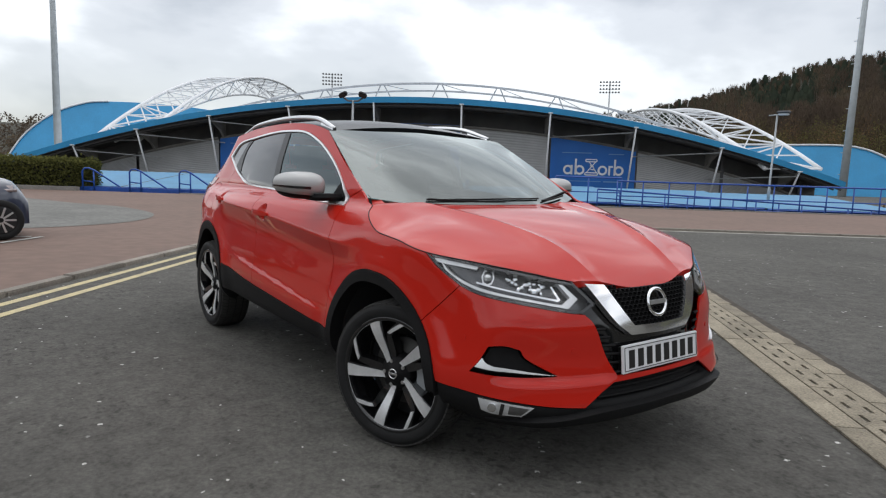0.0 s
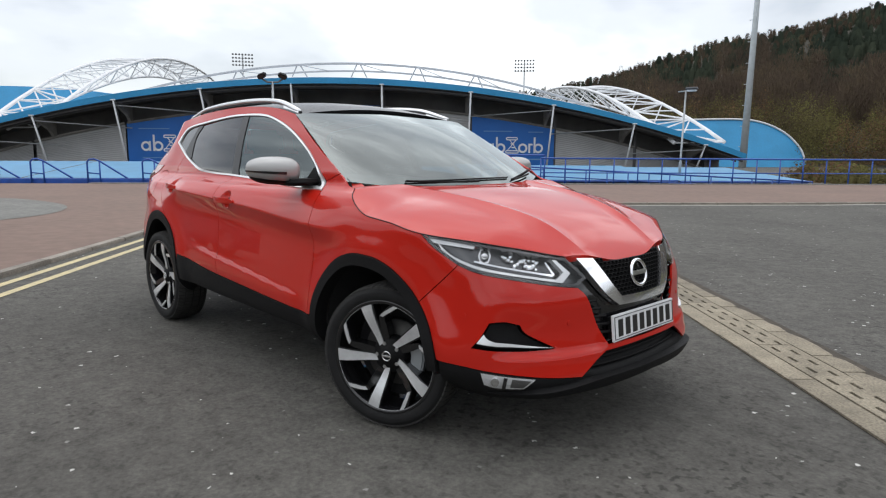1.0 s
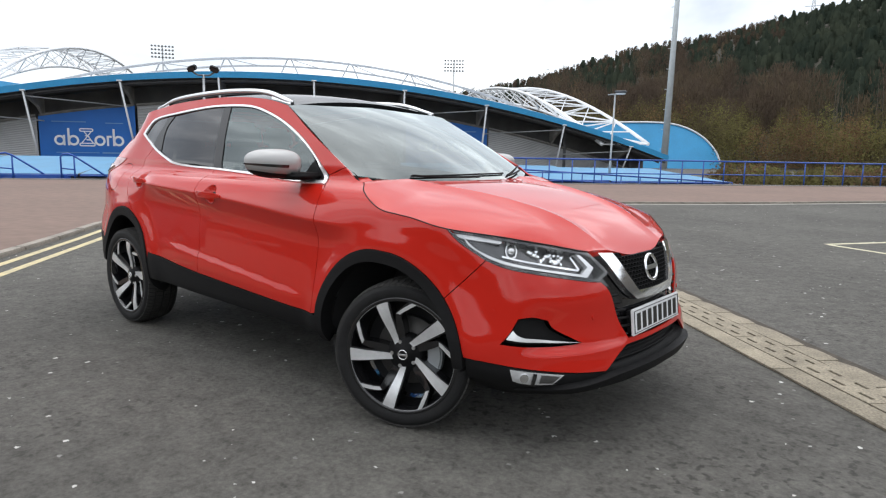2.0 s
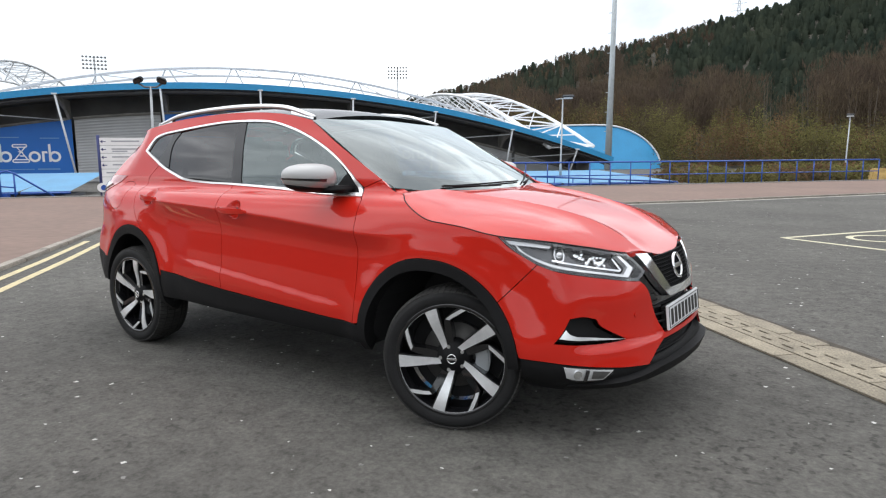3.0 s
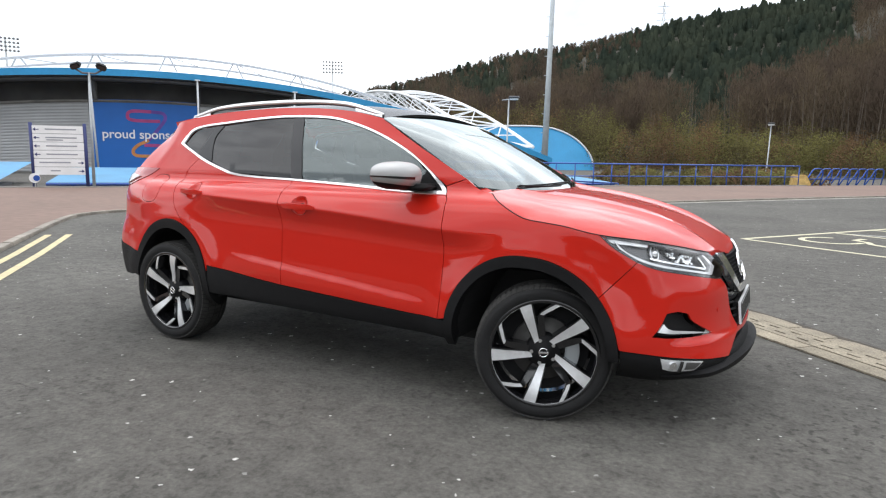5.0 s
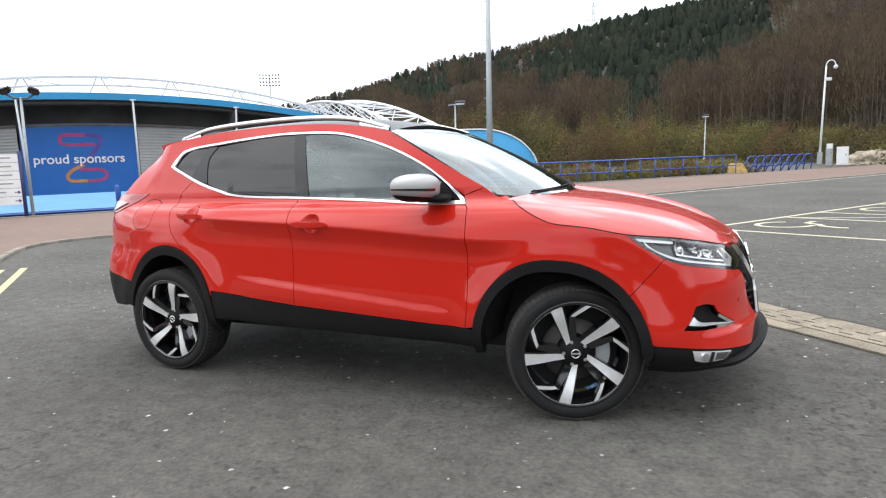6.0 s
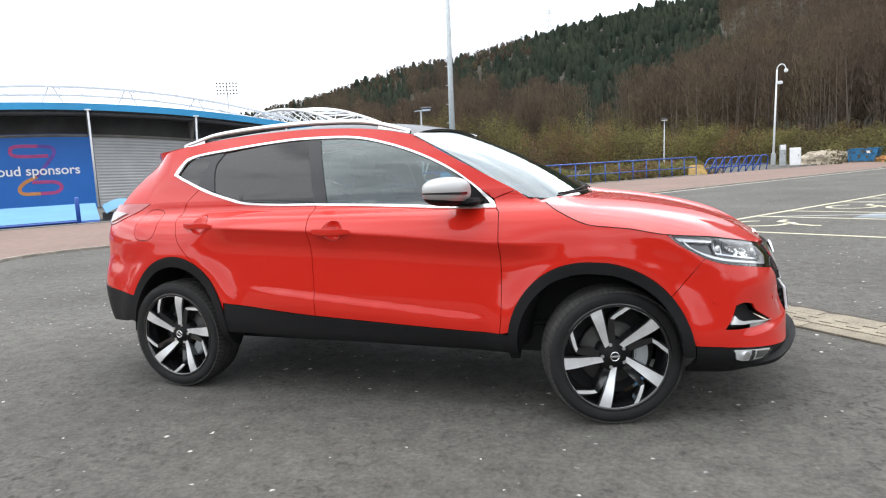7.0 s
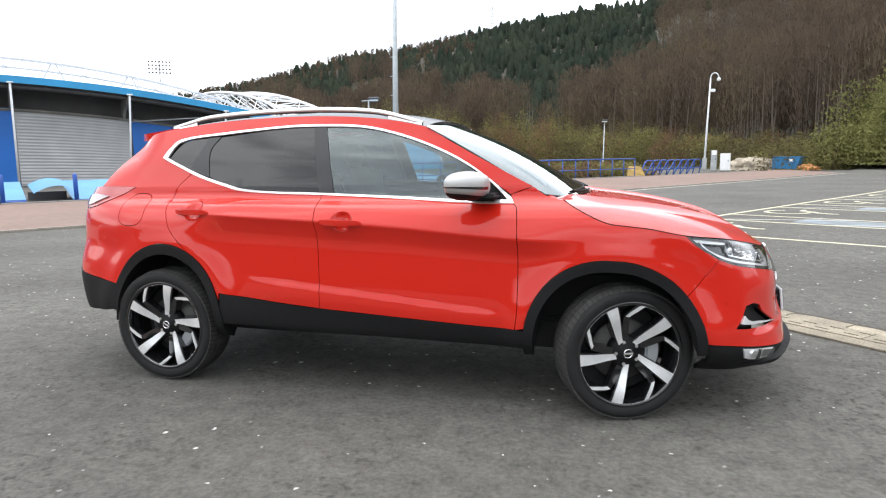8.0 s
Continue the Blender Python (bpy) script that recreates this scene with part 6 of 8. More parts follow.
def build_banner_print(parent, cs, y):
    """A white word mark as plain rings and bars, and thin print bars above and below."""
    z = 1.75
    for k, (dx, r) in enumerate(((-1.92, 0.37), (-1.00, 0.38), (0.78, 0.38), (2.05, 0.38))):
        o = disc(r, 28, cs + dx, z)
        panel("print_ring", o, lambda u, v: Vector((u, y, v)), M_BANNERTEXT, parent, step=0.12, rim=0.01, holes=[disc(r * 0.58, 24, cs + dx, z)])
    for dx, z0, z1 in ((-1.70, 1.38, 2.12), (-1.39, 1.38, 2.62), (1.24, 1.38, 2.12), (1.66, 1.38, 2.62)):
        panel("print_bar", [(cs + dx, z0), (cs + dx + 0.15, z0), (cs + dx + 0.15, z1), (cs + dx, z1)], lambda u, v: Vector((u, y, v)), M_BANNERTEXT, parent, step=0.2, rim=0.01)
    panel("print_bar", [(cs + 1.39, 1.98), (cs + 1.60, 1.98), (cs + 1.56, 2.13), (cs + 1.39, 2.12)], lambda u, v: Vector((u, y, v)), M_BANNERTEXT, parent, step=0.2, rim=0.01)
    # the tall mark in the middle: two open capsules and the crossing strands between them
    for c0, c1, zc in ((-0.46, 0.24, 2.50), (-0.50, 0.34, 1.46)):
        run = [(cs + c0, zc - 0.13), (cs + c1, zc - 0.13)] + arc(cs + c1, zc, 0.13, 0.13, -90, 90, 8) + [(cs + c0, zc + 0.13)] + arc(cs + c0, zc, 0.13, 0.13, 90, 270, 8)
        hole = [(cs + c0, zc - 0.05), (cs + c1, zc - 0.05)] + arc(cs + c1, zc, 0.05, 0.05, -90, 90, 6) + [(cs + c0, zc + 0.05)] + arc(cs + c0, zc, 0.05, 0.05, 90, 270, 6)
        panel("print_mark", run, lambda u, v: Vector((u, y, v)), M_BANNERTEXT, parent, step=0.15, rim=0.01, holes=[hole])
    for p, q in (((0.26, 2.40), (-0.48, 1.58)), ((-0.30, 2.38), (0.10, 1.95)), ((0.02, 1.98), (0.34, 1.58)), ((-0.20, 2.08), (0.06, 2.08)), ((-0.14, 1.80), (0.18, 1.80))):
        w = 0.045
        panel("print_mark", [(cs + p[0] - w, p[1] + w), (cs + p[0] + w, p[1] - w if p[1] == q[1] else p[1] + w), (cs + q[0] + w, q[1] - w), (cs + q[0] - w, q[1] + w if p[1] == q[1] else q[1] - w)], lambda u, v: Vector((u, y - 0.002, v)), M_BANNERTEXT, parent, step=0.2, rim=0.01)
    for x0, x1, zc, h in ((-2.4, -0.1, 3.05, 0.06), (1.2, 2.4, 3.0, 0.06), (-2.2, 0.7, 0.85, 0.05), (0.9, 2.3, 0.83, 0.09)):
        panel("print_bar", [(cs + x0, zc), (cs + x1, zc), (cs + x1, zc + h), (cs + x0, zc + h)], lambda u, v: Vector((u, y, v)), M_BANNERPALE, parent, step=0.5, rim=0.01)


def build_sponsor_print(parent, cs, y):
    txt = bpy.data.curves.new("banner_words", "FONT")
    txt.body, txt.size, txt.align_x = "proud sponsors", 0.87, "CENTER"
    txt.extrude, txt.offset = 0.006, 0.012
    ob = new("banner_words", txt)
    ob.data.materials.append(M_BANNERTEXT)
    ob.parent = parent
    ob.matrix_basis = Matrix.Translation((cs - 0.10, y - 0.03, 2.32)) @ pose(0, 0, 0, 90, 0, 0)
    # a looping coloured line behind the words
    runs = ((M_PINK, [(cs + 0.35, 4.22), (cs - 0.9, 4.22), (cs - 1.2, 3.93), (cs - 0.9, 3.60), (cs + 0.9, 3.56)]),
            (M_PURPLE, [(cs + 0.35, 4.22), (cs + 1.1, 4.12), (cs + 1.25, 3.75), (cs + 0.9, 3.2), (cs + 0.1, 2.2)]),
            (M_ORANGE, [(cs + 0.1, 2.2), (cs - 0.6, 1.85), (cs - 0.95, 1.45), (cs - 0.75, 1.12), (cs + 0.2, 1.08)]),
            (M_PINK, [(cs - 0.2, 1.85), (cs + 1.1, 1.80), (cs + 1.45, 1.45), (cs + 1.1, 1.12), (cs + 0.2, 1.08)]))
    for mat, pts in runs:
        line = smooth_line(pts, 8)
        v = []
        n = len(line)
        for i, (a, b) in enumerate(line):
            p, q = np.array(line[max(i - 1, 0)]), np.array(line[min(i + 1, n - 1)])
            t = (q - p) / np.linalg.norm(q - p)
            nx, nz = -t[1] * 0.11, t[0] * 0.11
            v += [(a + nx, y, b + nz), (a - nx, y, b - nz)]
        shape("print_swirl", v, quads(n), mat, parent)


M_BANNERPALE = material("pale_blue_print", (0.16, 0.33, 0.58), 0.6)
M_PINK = material("pink_print", (0.42, 0.06, 0.22), 0.6, var=0.2, scale=1.5)
M_PURPLE = material("violet_print", (0.14, 0.07, 0.38), 0.6, var=0.2, scale=1.5)
M_ORANGE = material("orange_print", (0.58, 0.25, 0.08), 0.6, var=0.2, scale=1.5)
build_stadium()


def build_arch(name, base_s, y0, y1, peak, foot, width, label):
    """A curved lattice girder that rises from y0, peaks and comes down at y1."""
    a = empty(name, STAD)
    tagged(a, label, "truss", "roof arches")
    mid, half = (y0 + y1) / 2, (y1 - y0) / 2

    def z(y):
        return foot + (peak - foot) * (1 - abs((y - mid) / half) ** 2.0)
    ys = np.linspace(y0, y1, 30)
    depth = lambda y: 1.9 * (1 - ((y - mid) / half) ** 4) + 0.05
    c1 = [(base_s, y, z(y)) for y in ys]
    c2 = [(base_s + width, y, z(y) + 0.1) for y in ys]
    c3 = [(base_s + width * 0.5, y, z(y) - depth(y)) for y in ys]
    for c, r in ((c1, 0.16), (c2, 0.15), (c3, 0.13)):
        shape("arch_chord", *tube(c, r, 8), M_WHITESTEEL, a, "", True)
    web = []
    for i in range(29):
        web.append(tube([c1[i], c2[i]], 0.055, 5))
        web.append(tube([c1[i], c3[i]] if i % 2 else [c1[i], c3[i + 1]], 0.06, 5))
        web.append(tube([c3[i], c2[i + 1]] if i % 2 else [c2[i], c3[i + 1]], 0.06, 5))
        web.append(tube([c1[i], c2[i + 1]] if i % 2 else [c2[i], c1[i + 1]], 0.07, 5))
        web.append(tube([c3[i], c1[i + 1]], 0.07, 5))
    tagged(shape("arch_web", *joined(web), M_WHITESTEEL, a), kind="stuff")
    return a


build_arch("roof_arch", -30.0, 2.5, 78, 12.6, 3.0, 4.0, "white tubular lattice arch over the blue side stand")
build_arch("roof_arch", 22.6, 0.5, 90, 10.3, 2.2, 4.0, "white tubular lattice arch beside the wooded hill")

# blue roofs of the two side stands, rounded at the end, with a white edge
def build_side_roof(outline, y, tilt, label):
    st = empty("side_stand_roof", STAD @ Matrix.Translation((0, y, 0)))
    tagged(st, label, "roof", "side stand roofs")
    fn = lambda u, v: Vector((u, tilt * (v - 1.0), v))
    panel("roof_skin", outline, fn, M_BLUE, st, step=1.2, rim=0.3)
    return st, fn


right_o = smooth_line([(24, 5.2), (34.5, 5.4), (41.4, 5.55), (44.7, 5.15), (47.3, 3.95), (48.9, 2.2), (49.4, 0.6)], 6) + [(49.4, -2.0), (24, -2.0)]
r, fn = build_side_roof(right_o, 25, 0.35, "sky-blue rounded roof end of the side stand")
shape("roof_edge_trim", *tube([fn(u, v) + Vector((0, -0.1, 0)) for u, v in right_o[:37]], 0.12, 6), M_WHITESTEEL, r, "", True)
left_o = smooth_line([(-15.3, 5.4), (-31.0, 7.7), (-41.3, 8.2), (-45.1, 7.68), (-48.0, 6.37), (-50.5, 4.12), (-52.1, 1.19)], 6) + [(-52.5, -1.5), (-15.3, -1.5)]
l, fn = build_side_roof(left_o, 22, 0.35, "sky-blue rounded roof end of the side stand")
shape("roof_edge_trim", *tube([fn(u, v) + Vector((0, -0.1, 0)) for u, v in left_o[12:37]], 0.10, 6), M_WHITESTEEL, l, "", True)


# ---------------------------------------------------------------- edge of the car park: rails, low roofs, sign, lamps
RY = -22.0


def build_rail(s0, s1, zt, zb=0.0, y=RY, gap=1.62, mids=(0.5,), name="railing", label="royal blue tubular steel railing", drop=0.0):
    r = empty(name, STAD)
    tagged(r, label, "railing", "blue railings")
    n = max(1, round((s1 - s0) / gap))
    base = lambda s: zb - drop * (s - s0) / (s1 - s0)
    shape("top_rail", *tube([(s0, y, base(s0) + zt), (s1, y, base(s1) + zt)], 0.036, 8), M_BLUEPAINT, r, "", True)
    for k in mids:
        shape("mid_rail", *tube([(s0, y, base(s0) + zt * k), (s1, y, base(s1) + zt * k)], 0.024, 8), M_BLUEPAINT, r, "", True)
    for i in range(n + 1):
        s = s0 + (s1 - s0) * i / n
        shape("post", *tube([(s, y, base(s) - (0.0 if not drop else 0.5)), (s, y, base(s) + zt)], 0.028, 8), M_BLUEPAINT, r, "", True)
    return r


build_rail(7.05, 30.9, 1.10, mids=(0.46,), gap=1.03)
build_rail(4.6, 7.3, 1.20, 0.02, -21.6, 1.3, (0.5,))
build_rail(6.4, 19.4, 0.72, 0.02, -21.3, 0.94, (0.5,), "ramp_railing", "royal blue ramp railing sloping down", 0.62)
kerb_wall = empty("low_kerb_wall", STAD)
tagged(kerb_wall, "dark weathered concrete kerb below the railings", kind="structure")
for i in range(26):
    s = -11 + 1.62 * i
    part("kerb_block", box_bm(1.60, 0.30, 0.20, (s + 0.81, RY - 0.25, -0.03), 0.015), M_CONC, kerb_wall)


def build_low_roof(s0, s1, z0, z1, y0, y1, label="pale sky-blue turnstile roof below the railings", bow=0.0):
    b = empty("turnstile_roof", STAD)
    tagged(b, label, "roof", "turnstile roofs")
    ts = np.linspace(0, 1, 13)
    f = lambda t: z0 + (z1 - z0) * t + bow * math.sin(math.pi * t)
    v, fc = ribbon(lambda t: (s0, y0 + (y1 - y0) * t, f(t)), lambda t: (s1, y0 + (y1 - y0) * t, f(t)), ts)
    ob = shape("roof_sheet", v, fc, M_PALEBLUE, b, "", True)
    shape("roof_edge", *tube([(s0, y0 + 0.02, z0 - 0.06), (s1, y0 + 0.02, z0 - 0.06)], 0.055, 4), M_BLUEPAINT, b)
    part("kiosk_wall", box_bm(s1 - s0 - 0.5, 3.0, 1.6, ((s0 + s1) / 2, y0 + 1.70, z0 - 0.95), 0.02), M_STEELDARK, b)
    return b


build_low_roof(4.2, 7.5, 0.22, 0.72, -21.3, -14)
for i in range(2):
    build_low_roof(7.6 + 6.1 * i, 13.6 + 6.1 * i, 0.16 - 0.03 * i, 0.66 - 0.08 * i, -20.6, -13)
build_low_roof(-20, -14.4, 0.20, 0.80, -20.8, -14)
build_low_roof(-14.3, -8.9, 0.20, 0.80, -20.8, -14)
build_low_roof(-8.8, -7.1, 0.20, 0.82, -20.8, -15)
build_low_roof(-5.6, -1.27, 0.14, 0.60, -20.8, -15)
build_low_roof(-1.13, -0.52, 0.10, 0.62, -21.0, -16)
build_low_roof(0.9, 3.9, 0.04, 0.62, -21.0, -16)
# a bowed end canopy between two of them
c = empty("bowed_canopy", STAD)
tagged(c, "bowed pale blue canopy over a dark recess", "canopy")
ss = np.linspace(-0.3, 0.9, 14)
zz = lambda s: 0.16 + 0.40 * math.sin(math.pi * (0.12 + 0.60 * (s + 0.3) / 1.2)) - 0.05 * (s > 5)
v, f = ribbon(lambda s: (s, -21.2, zz(s)), lambda s: (s, -17, zz(s) + 0.2), ss)
shape("canopy_sheet", v, f, M_PALEBLUE, c, "", True)
part("recess_back", box_bm(1.3, 0.2, 0.9, (0.3, -18.0, -0.2), 0.0), M_STEELDARK, c)
for s in (0.95, -1.20):
    p = empty("blue_post", STAD)
    tagged(p, "thick royal blue post with a domed top", "post", "blue posts")
    shape("shaft", *tube([(s, -21.7, -0.1), (s, -21.7, 0.92), (s, -21.7, 0.98)], [0.075, 0.075, 0.045], 10), M_BLUEPAINT, p, "", True)
# steps with looped rails
for s in (-15.3, -13.25, -11.1, -8.98):
    h = empty("stair_handrail", STAD)
    tagged(h, "looped royal blue stair handrail", "handrail", "stair rails")
    loop = [(s - 0.05, RY, 0.0), (s - 0.05, RY, 0.86), (s + 0.04, RY, 0.97), (s + 0.22, RY, 0.99), (s + 0.40, RY + 0.1, 0.90), (s + 1.1, RY + 0.5, 0.32), (s + 1.45, RY + 0.7, 0.03)]
    shape("loop", *tube(loop, 0.035, 8), M_BLUEPAINT, h, "", True)
    shape("inner_post", *tube([(s + 0.38, RY + 0.1, 0.9), (s + 0.38, RY + 0.1, 0.0)], 0.032, 8), M_BLUEPAINT, h, "", True)
    shape("low_bar", *tube([(s - 0.05, RY, 0.45), (s + 0.38, RY + 0.1, 0.40)], 0.026, 8), M_BLUEPAINT, h, "", True)
shape_step = part("blue_step_edge", box_bm(7.5, 0.25, 0.26, (-12.6, -21.75, 0.07), 0.02), M_BLUEPAINT, None, "", False, STAD)
tagged(shape_step, "royal blue painted step edge at the stairs", "step edge")


def build_sign():
    g = empty("direction_sign", STAD)
    tagged(g, "white slatted direction sign on two navy posts", "sign")
    for s in (-5.66, -4.02):
        shape("post", *tube([(s, -22.3, 0.0), (s, -22.3, 2.26)], 0.06, 8), M_SIGNTEXT, g, "", True)
    for i in range(6):
        z = 2.16 - 0.285 * i
        p = part("sign_slat", box_bm(1.54, 0.04, 0.265, (-4.84, -22.33, z - 0.13), 0.006), M_SIGN, g)
        left = i not in (4, 5)
        ax = -5.48 if left else -4.20
        bar_s = -4.75 if left else -4.98
        part("text_bar", box_bm(0.95 if i != 5 else 0.30, 0.006, 0.045, (bar_s, -22.354, z - 0.12), 0), M_GREYPRINT, p)
        if i == 1:
            part("text_bar", box_bm(0.5, 0.006, 0.04, (bar_s - 0.2, -22.354, z - 0.20), 0), M_GREYPRINT, p)
        # arrow: shaft and head
        part("arrow_shaft", box_bm(0.15, 0.006, 0.028, (ax, -22.354, z - 0.13), 0), M_SIGNTEXT, p)
        sg = -1 if left else 1
        slab("arrow_head", [(ax + sg * 0.11, z - 0.13), (ax + sg * 0.03, z - 0.07), (ax + sg * 0.03, z - 0.19)], 0.006, M_SIGNTEXT, p, Matrix.Translation((0, -22.351, 0)) @ pose(0, 0, 0, 90, 0, 0))
    d = empty("route_disc", STAD)
    tagged(d, "small blue and white round route sign", "sign")
    slab("disc_plate", disc(0.17, 24, -5.62, 0.36), 0.012, M_SIGN, d, Matrix.Translation((0, -22.40, 0)) @ pose(0, 0, 0, 90, 0, 0))
    slab("disc_mark", disc(0.10, 24, -5.56, 0.36), 0.008, M_BLUEPAINT, d, Matrix.Translation((0, -22.42, 0)) @ pose(0, 0, 0, 90, 0, 0))
    shape("stem", *tube([(-5.62, -22.38, 0.0), (-5.62, -22.38, 0.4)], 0.02, 6), M_GALV, d)


M_GREYPRINT = material("grey_print", (0.32, 0.33, 0.36), 0.6)
build_sign()


def build_twin_lamp():
    g = empty("floodlight_post", STAD)
    tagged(g, "grey steel post with two black floodlights", "lamp post")
    shape("pole", *tube([(-3.85, -22.1, 0), (-3.83, -22.1, 2.0), (-3.80, -22.1, 4.05)], [0.055, 0.05, 0.04], 10), M_GALV, g, "", True)
    shape("cross_arm", *tube([(-4.22, -22.1, 4.16), (-4.0, -22.1, 4.02), (-3.60, -22.1, 4.02), (-3.38, -22.1, 4.16)], 0.035, 8), M_STEELDARK, g, "", True)
    for s, sg in ((-4.2, -1), (-3.4, 1)):
        h = part("flood_head", box_bm(0.34, 0.24, 0.19, (0, 0, 0), 0.04), M_CLAD, g, "", False, Matrix.Translation((s, -22.15, 4.26)) @ pose(0, 0, 0, 28, sg * 18, sg * 20))
        part("flood_glass", box_bm(0.28, 0.02, 0.14, (0, -0.125, 0), 0.004), M_GLOSSBLACK, h)


build_twin_lamp()


def build_lamp_post(x, y, h, twin, label):
    g = empty("lamp_post", pose(x, y, 0, 0, 1.2, 0))
    tagged(g, label, "lamp post", "lamp posts")
    shape("pole", *tube([(0, 0, 0), (0, 0, 0.9), (0, 0, 1.0), (0, 0, h)], [0.07, 0.07, 0.05, 0.04], 10), M_GALV, g, "", True)
    shape("arm", *tube([(-0.40 if twin else -0.1, 0, h - 0.02), (0.45 if twin else 0.12, 0, h + 0.04)], 0.028, 8), M_GALV, g, "", True)
    sx = 0.30 if twin else 0.0
    hd = part("lamp_head", box_bm(0.60 if twin else 0.5, 0.34, 0.13, (sx, 0, h + 0.12), 0.05), M_STEELDARK, g, "", True)
    part("lamp_glass", box_bm(0.46, 0.24, 0.09, (sx, 0, h + 0.02), 0.03), M_SIGN, hd)


build_lamp_post(-13.4, 29.0, 4.45, True, "grey steel lamp post with a dark hooded head behind the railings")
build_lamp_post(-1.55, 50.5, 4.05, False, "slim pale lamp post with a small dark head")


def build_cctv(x, y, h):
    g = empty("camera_mast", pose(x, y, 0, 0, 1.8, 0))
    tagged(g, "tall white mast with a hooked top and a dome camera", "mast")
    shape("mast", *tube([(0, 0, 0), (0, 0, h * 0.5), (0, 0, h - 0.5)], [0.10, 0.075, 0.06], 10), M_WHITESTEEL, g, "", True)
    hook = [(0, 0, h - 0.5)] + [(0.32 - 0.32 * math.cos(t), 0, h - 0.5 + 0.42 * math.sin(t)) for t in np.linspace(0.3, math.pi, 9)]
    shape("hook", *tube(hook, 0.045, 8), M_WHITESTEEL, g, "", True)
    bm = bmesh.new()
    bmesh.ops.create_uvsphere(bm, u_segments=14, v_segments=10, radius=0.16, matrix=Matrix.Translation((0.66, 0, h - 0.62)))
    part("camera_dome", bm, M_WHITESTEEL, g, "", True)
    part("camera_box", box_bm(0.5, 0.25, 0.25, (0.2, 0, h - 1.55), 0.04), M_WHITESTEEL, g)
    part("base_box", box_bm(0.35, 0.35, 1.0, (0, 0, 0.5), 0.03), M_GALV, g)


build_cctv(6.9, 56.6, 8.3)


def build_cabinet(x, y, w, h, mat, label, cat):
    g = empty("street_cabinet", pose(x, y, 0, 0, 0, -12))
    tagged(g, label, cat, "street cabinets")
    part("body", box_bm(w, 0.45, h, (0, 0, h / 2 + 0.05), 0.02), mat, g)
    part("plinth", box_bm(w + 0.08, 0.5, 0.06, (0, 0, 0.03), 0.01), M_CONC, g)
    d = part("door", box_bm(w * 0.82, 0.03, h * 0.86, (0, -0.235, h / 2 + 0.05), 0.008), mat, g)
    part("lock", box_bm(0.05, 0.03, 0.12, (w * 0.3, -0.26, h * 0.6), 0.01), M_STEELDARK, d)


build_cabinet(7.65, 49.9, 0.72, 1.30, M_SIGN, "white steel street cabinet beside the pay post", "cabinet")
build_cabinet(6.85, 50.1, 0.42, 1.55, M_GALV, "grey steel pay machine with a white notice", "machine")
part("notice", box_bm(0.34, 0.03, 0.36, (0, 0, 0), 0.005), M_SIGN, None, "white notice plate on the pay machine", False, pose(6.83, 49.83, 1.42, 0, 0, -12))
tagged(bpy.data.objects["notice"], category="notice")


def build_skip(x, y):
    g = empty("waste_skip", pose(x, y, 0, 0, 0, -26) @ Matrix.Scale(0.74, 4))
    tagged(g, "blue steel waste skip with sloping ends", "skip")
    o = [(-1.25, 0.1), (1.0, 0.1), (1.35, 1.35), (-1.35, 1.35)]
    v = [(a, -0.85, b) for a, b in o] + [(a, 0.85, b) for a, b in o]
    shape("tub", v, [(0, 1, 2, 3), (7, 6, 5, 4), (0, 4, 5, 1), (1, 5, 6, 2), (3, 7, 4, 0)], M_SKIP, g)
    shape("rim", *tube([(-1.38, -0.88, 1.35), (1.38, -0.88, 1.35), (1.38, 0.88, 1.35), (-1.38, 0.88, 1.35)], 0.05, 6, True), M_SKIP, g)
    for a in (-0.7, 0.0, 0.7):
        part("rib", box_bm(0.08, 0.06, 1.2, (a, -0.87, 0.7), 0.01), M_SKIP, g)
    part("label_plate", box_bm(0.35, 0.02, 0.25, (0.5, -0.91, 1.0), 0.003), M_SIGN, g)


M_SKIP = material("skip_blue_paint", (0.02, 0.16, 0.34), 0.5, var=0.2, scale=3)
build_skip(12.5, 52.0)


def build_heap(name, x, y, rx, ry, h, mat, label, seed):
    rg = random.Random(seed)
    bm = bmesh.new()
    bmesh.ops.create_icosphere(bm, subdivisions=4, radius=1)
    for q in bm.verts:
        k = 1 + 0.35 * noise.noise(q.co * 2.2 + Vector((seed, 0, 0))) + 0.16 * noise.noise(q.co * 6)
        q.co = Vector((q.co.x * rx * k, q.co.y * ry * k, max(q.co.z, -0.05) * h * k))
    ob = part(name, bm, mat, None, "", False, pose(x, y, 0.0))
    tagged(ob, label, "heap")


M_RUBBLE = material("rubble", (0.36, 0.31, 0.24), 0.95, var=0.35, scale=4, fine=0.3, bump=0.8)
M_ORANGEHEAP = material("orange_rubble", (0.48, 0.22, 0.08), 0.9, var=0.3, scale=4, fine=0.3)
build_heap("earth_mound", 10.1, 53.4, 2.2, 1.3, 0.95, M_RUBBLE, "heap of pale soil and stone on the verge", 3)
build_heap("sand_heap", 13.7, 51.4, 0.85, 0.6, 0.42, M_ORANGEHEAP, "low heap of orange sand beside the skip", 8)
M_BLOCK = material("ochre_stone_block", (0.50, 0.34, 0.12), 0.85, var=0.3, scale=4, fine=0.2)
bm = box_bm(1.05, 0.75, 0.62, (0, 0, 0.28), 0.0)
for q in bm.verts:
    if q.co.z > 0.4:
        q.co.x = q.co.x * 0.62 - 0.08
        q.co.y *= 0.7
bmesh.ops.bevel(bm, geom=bm.edges[:], offset=0.05, segments=2, affect="EDGES")
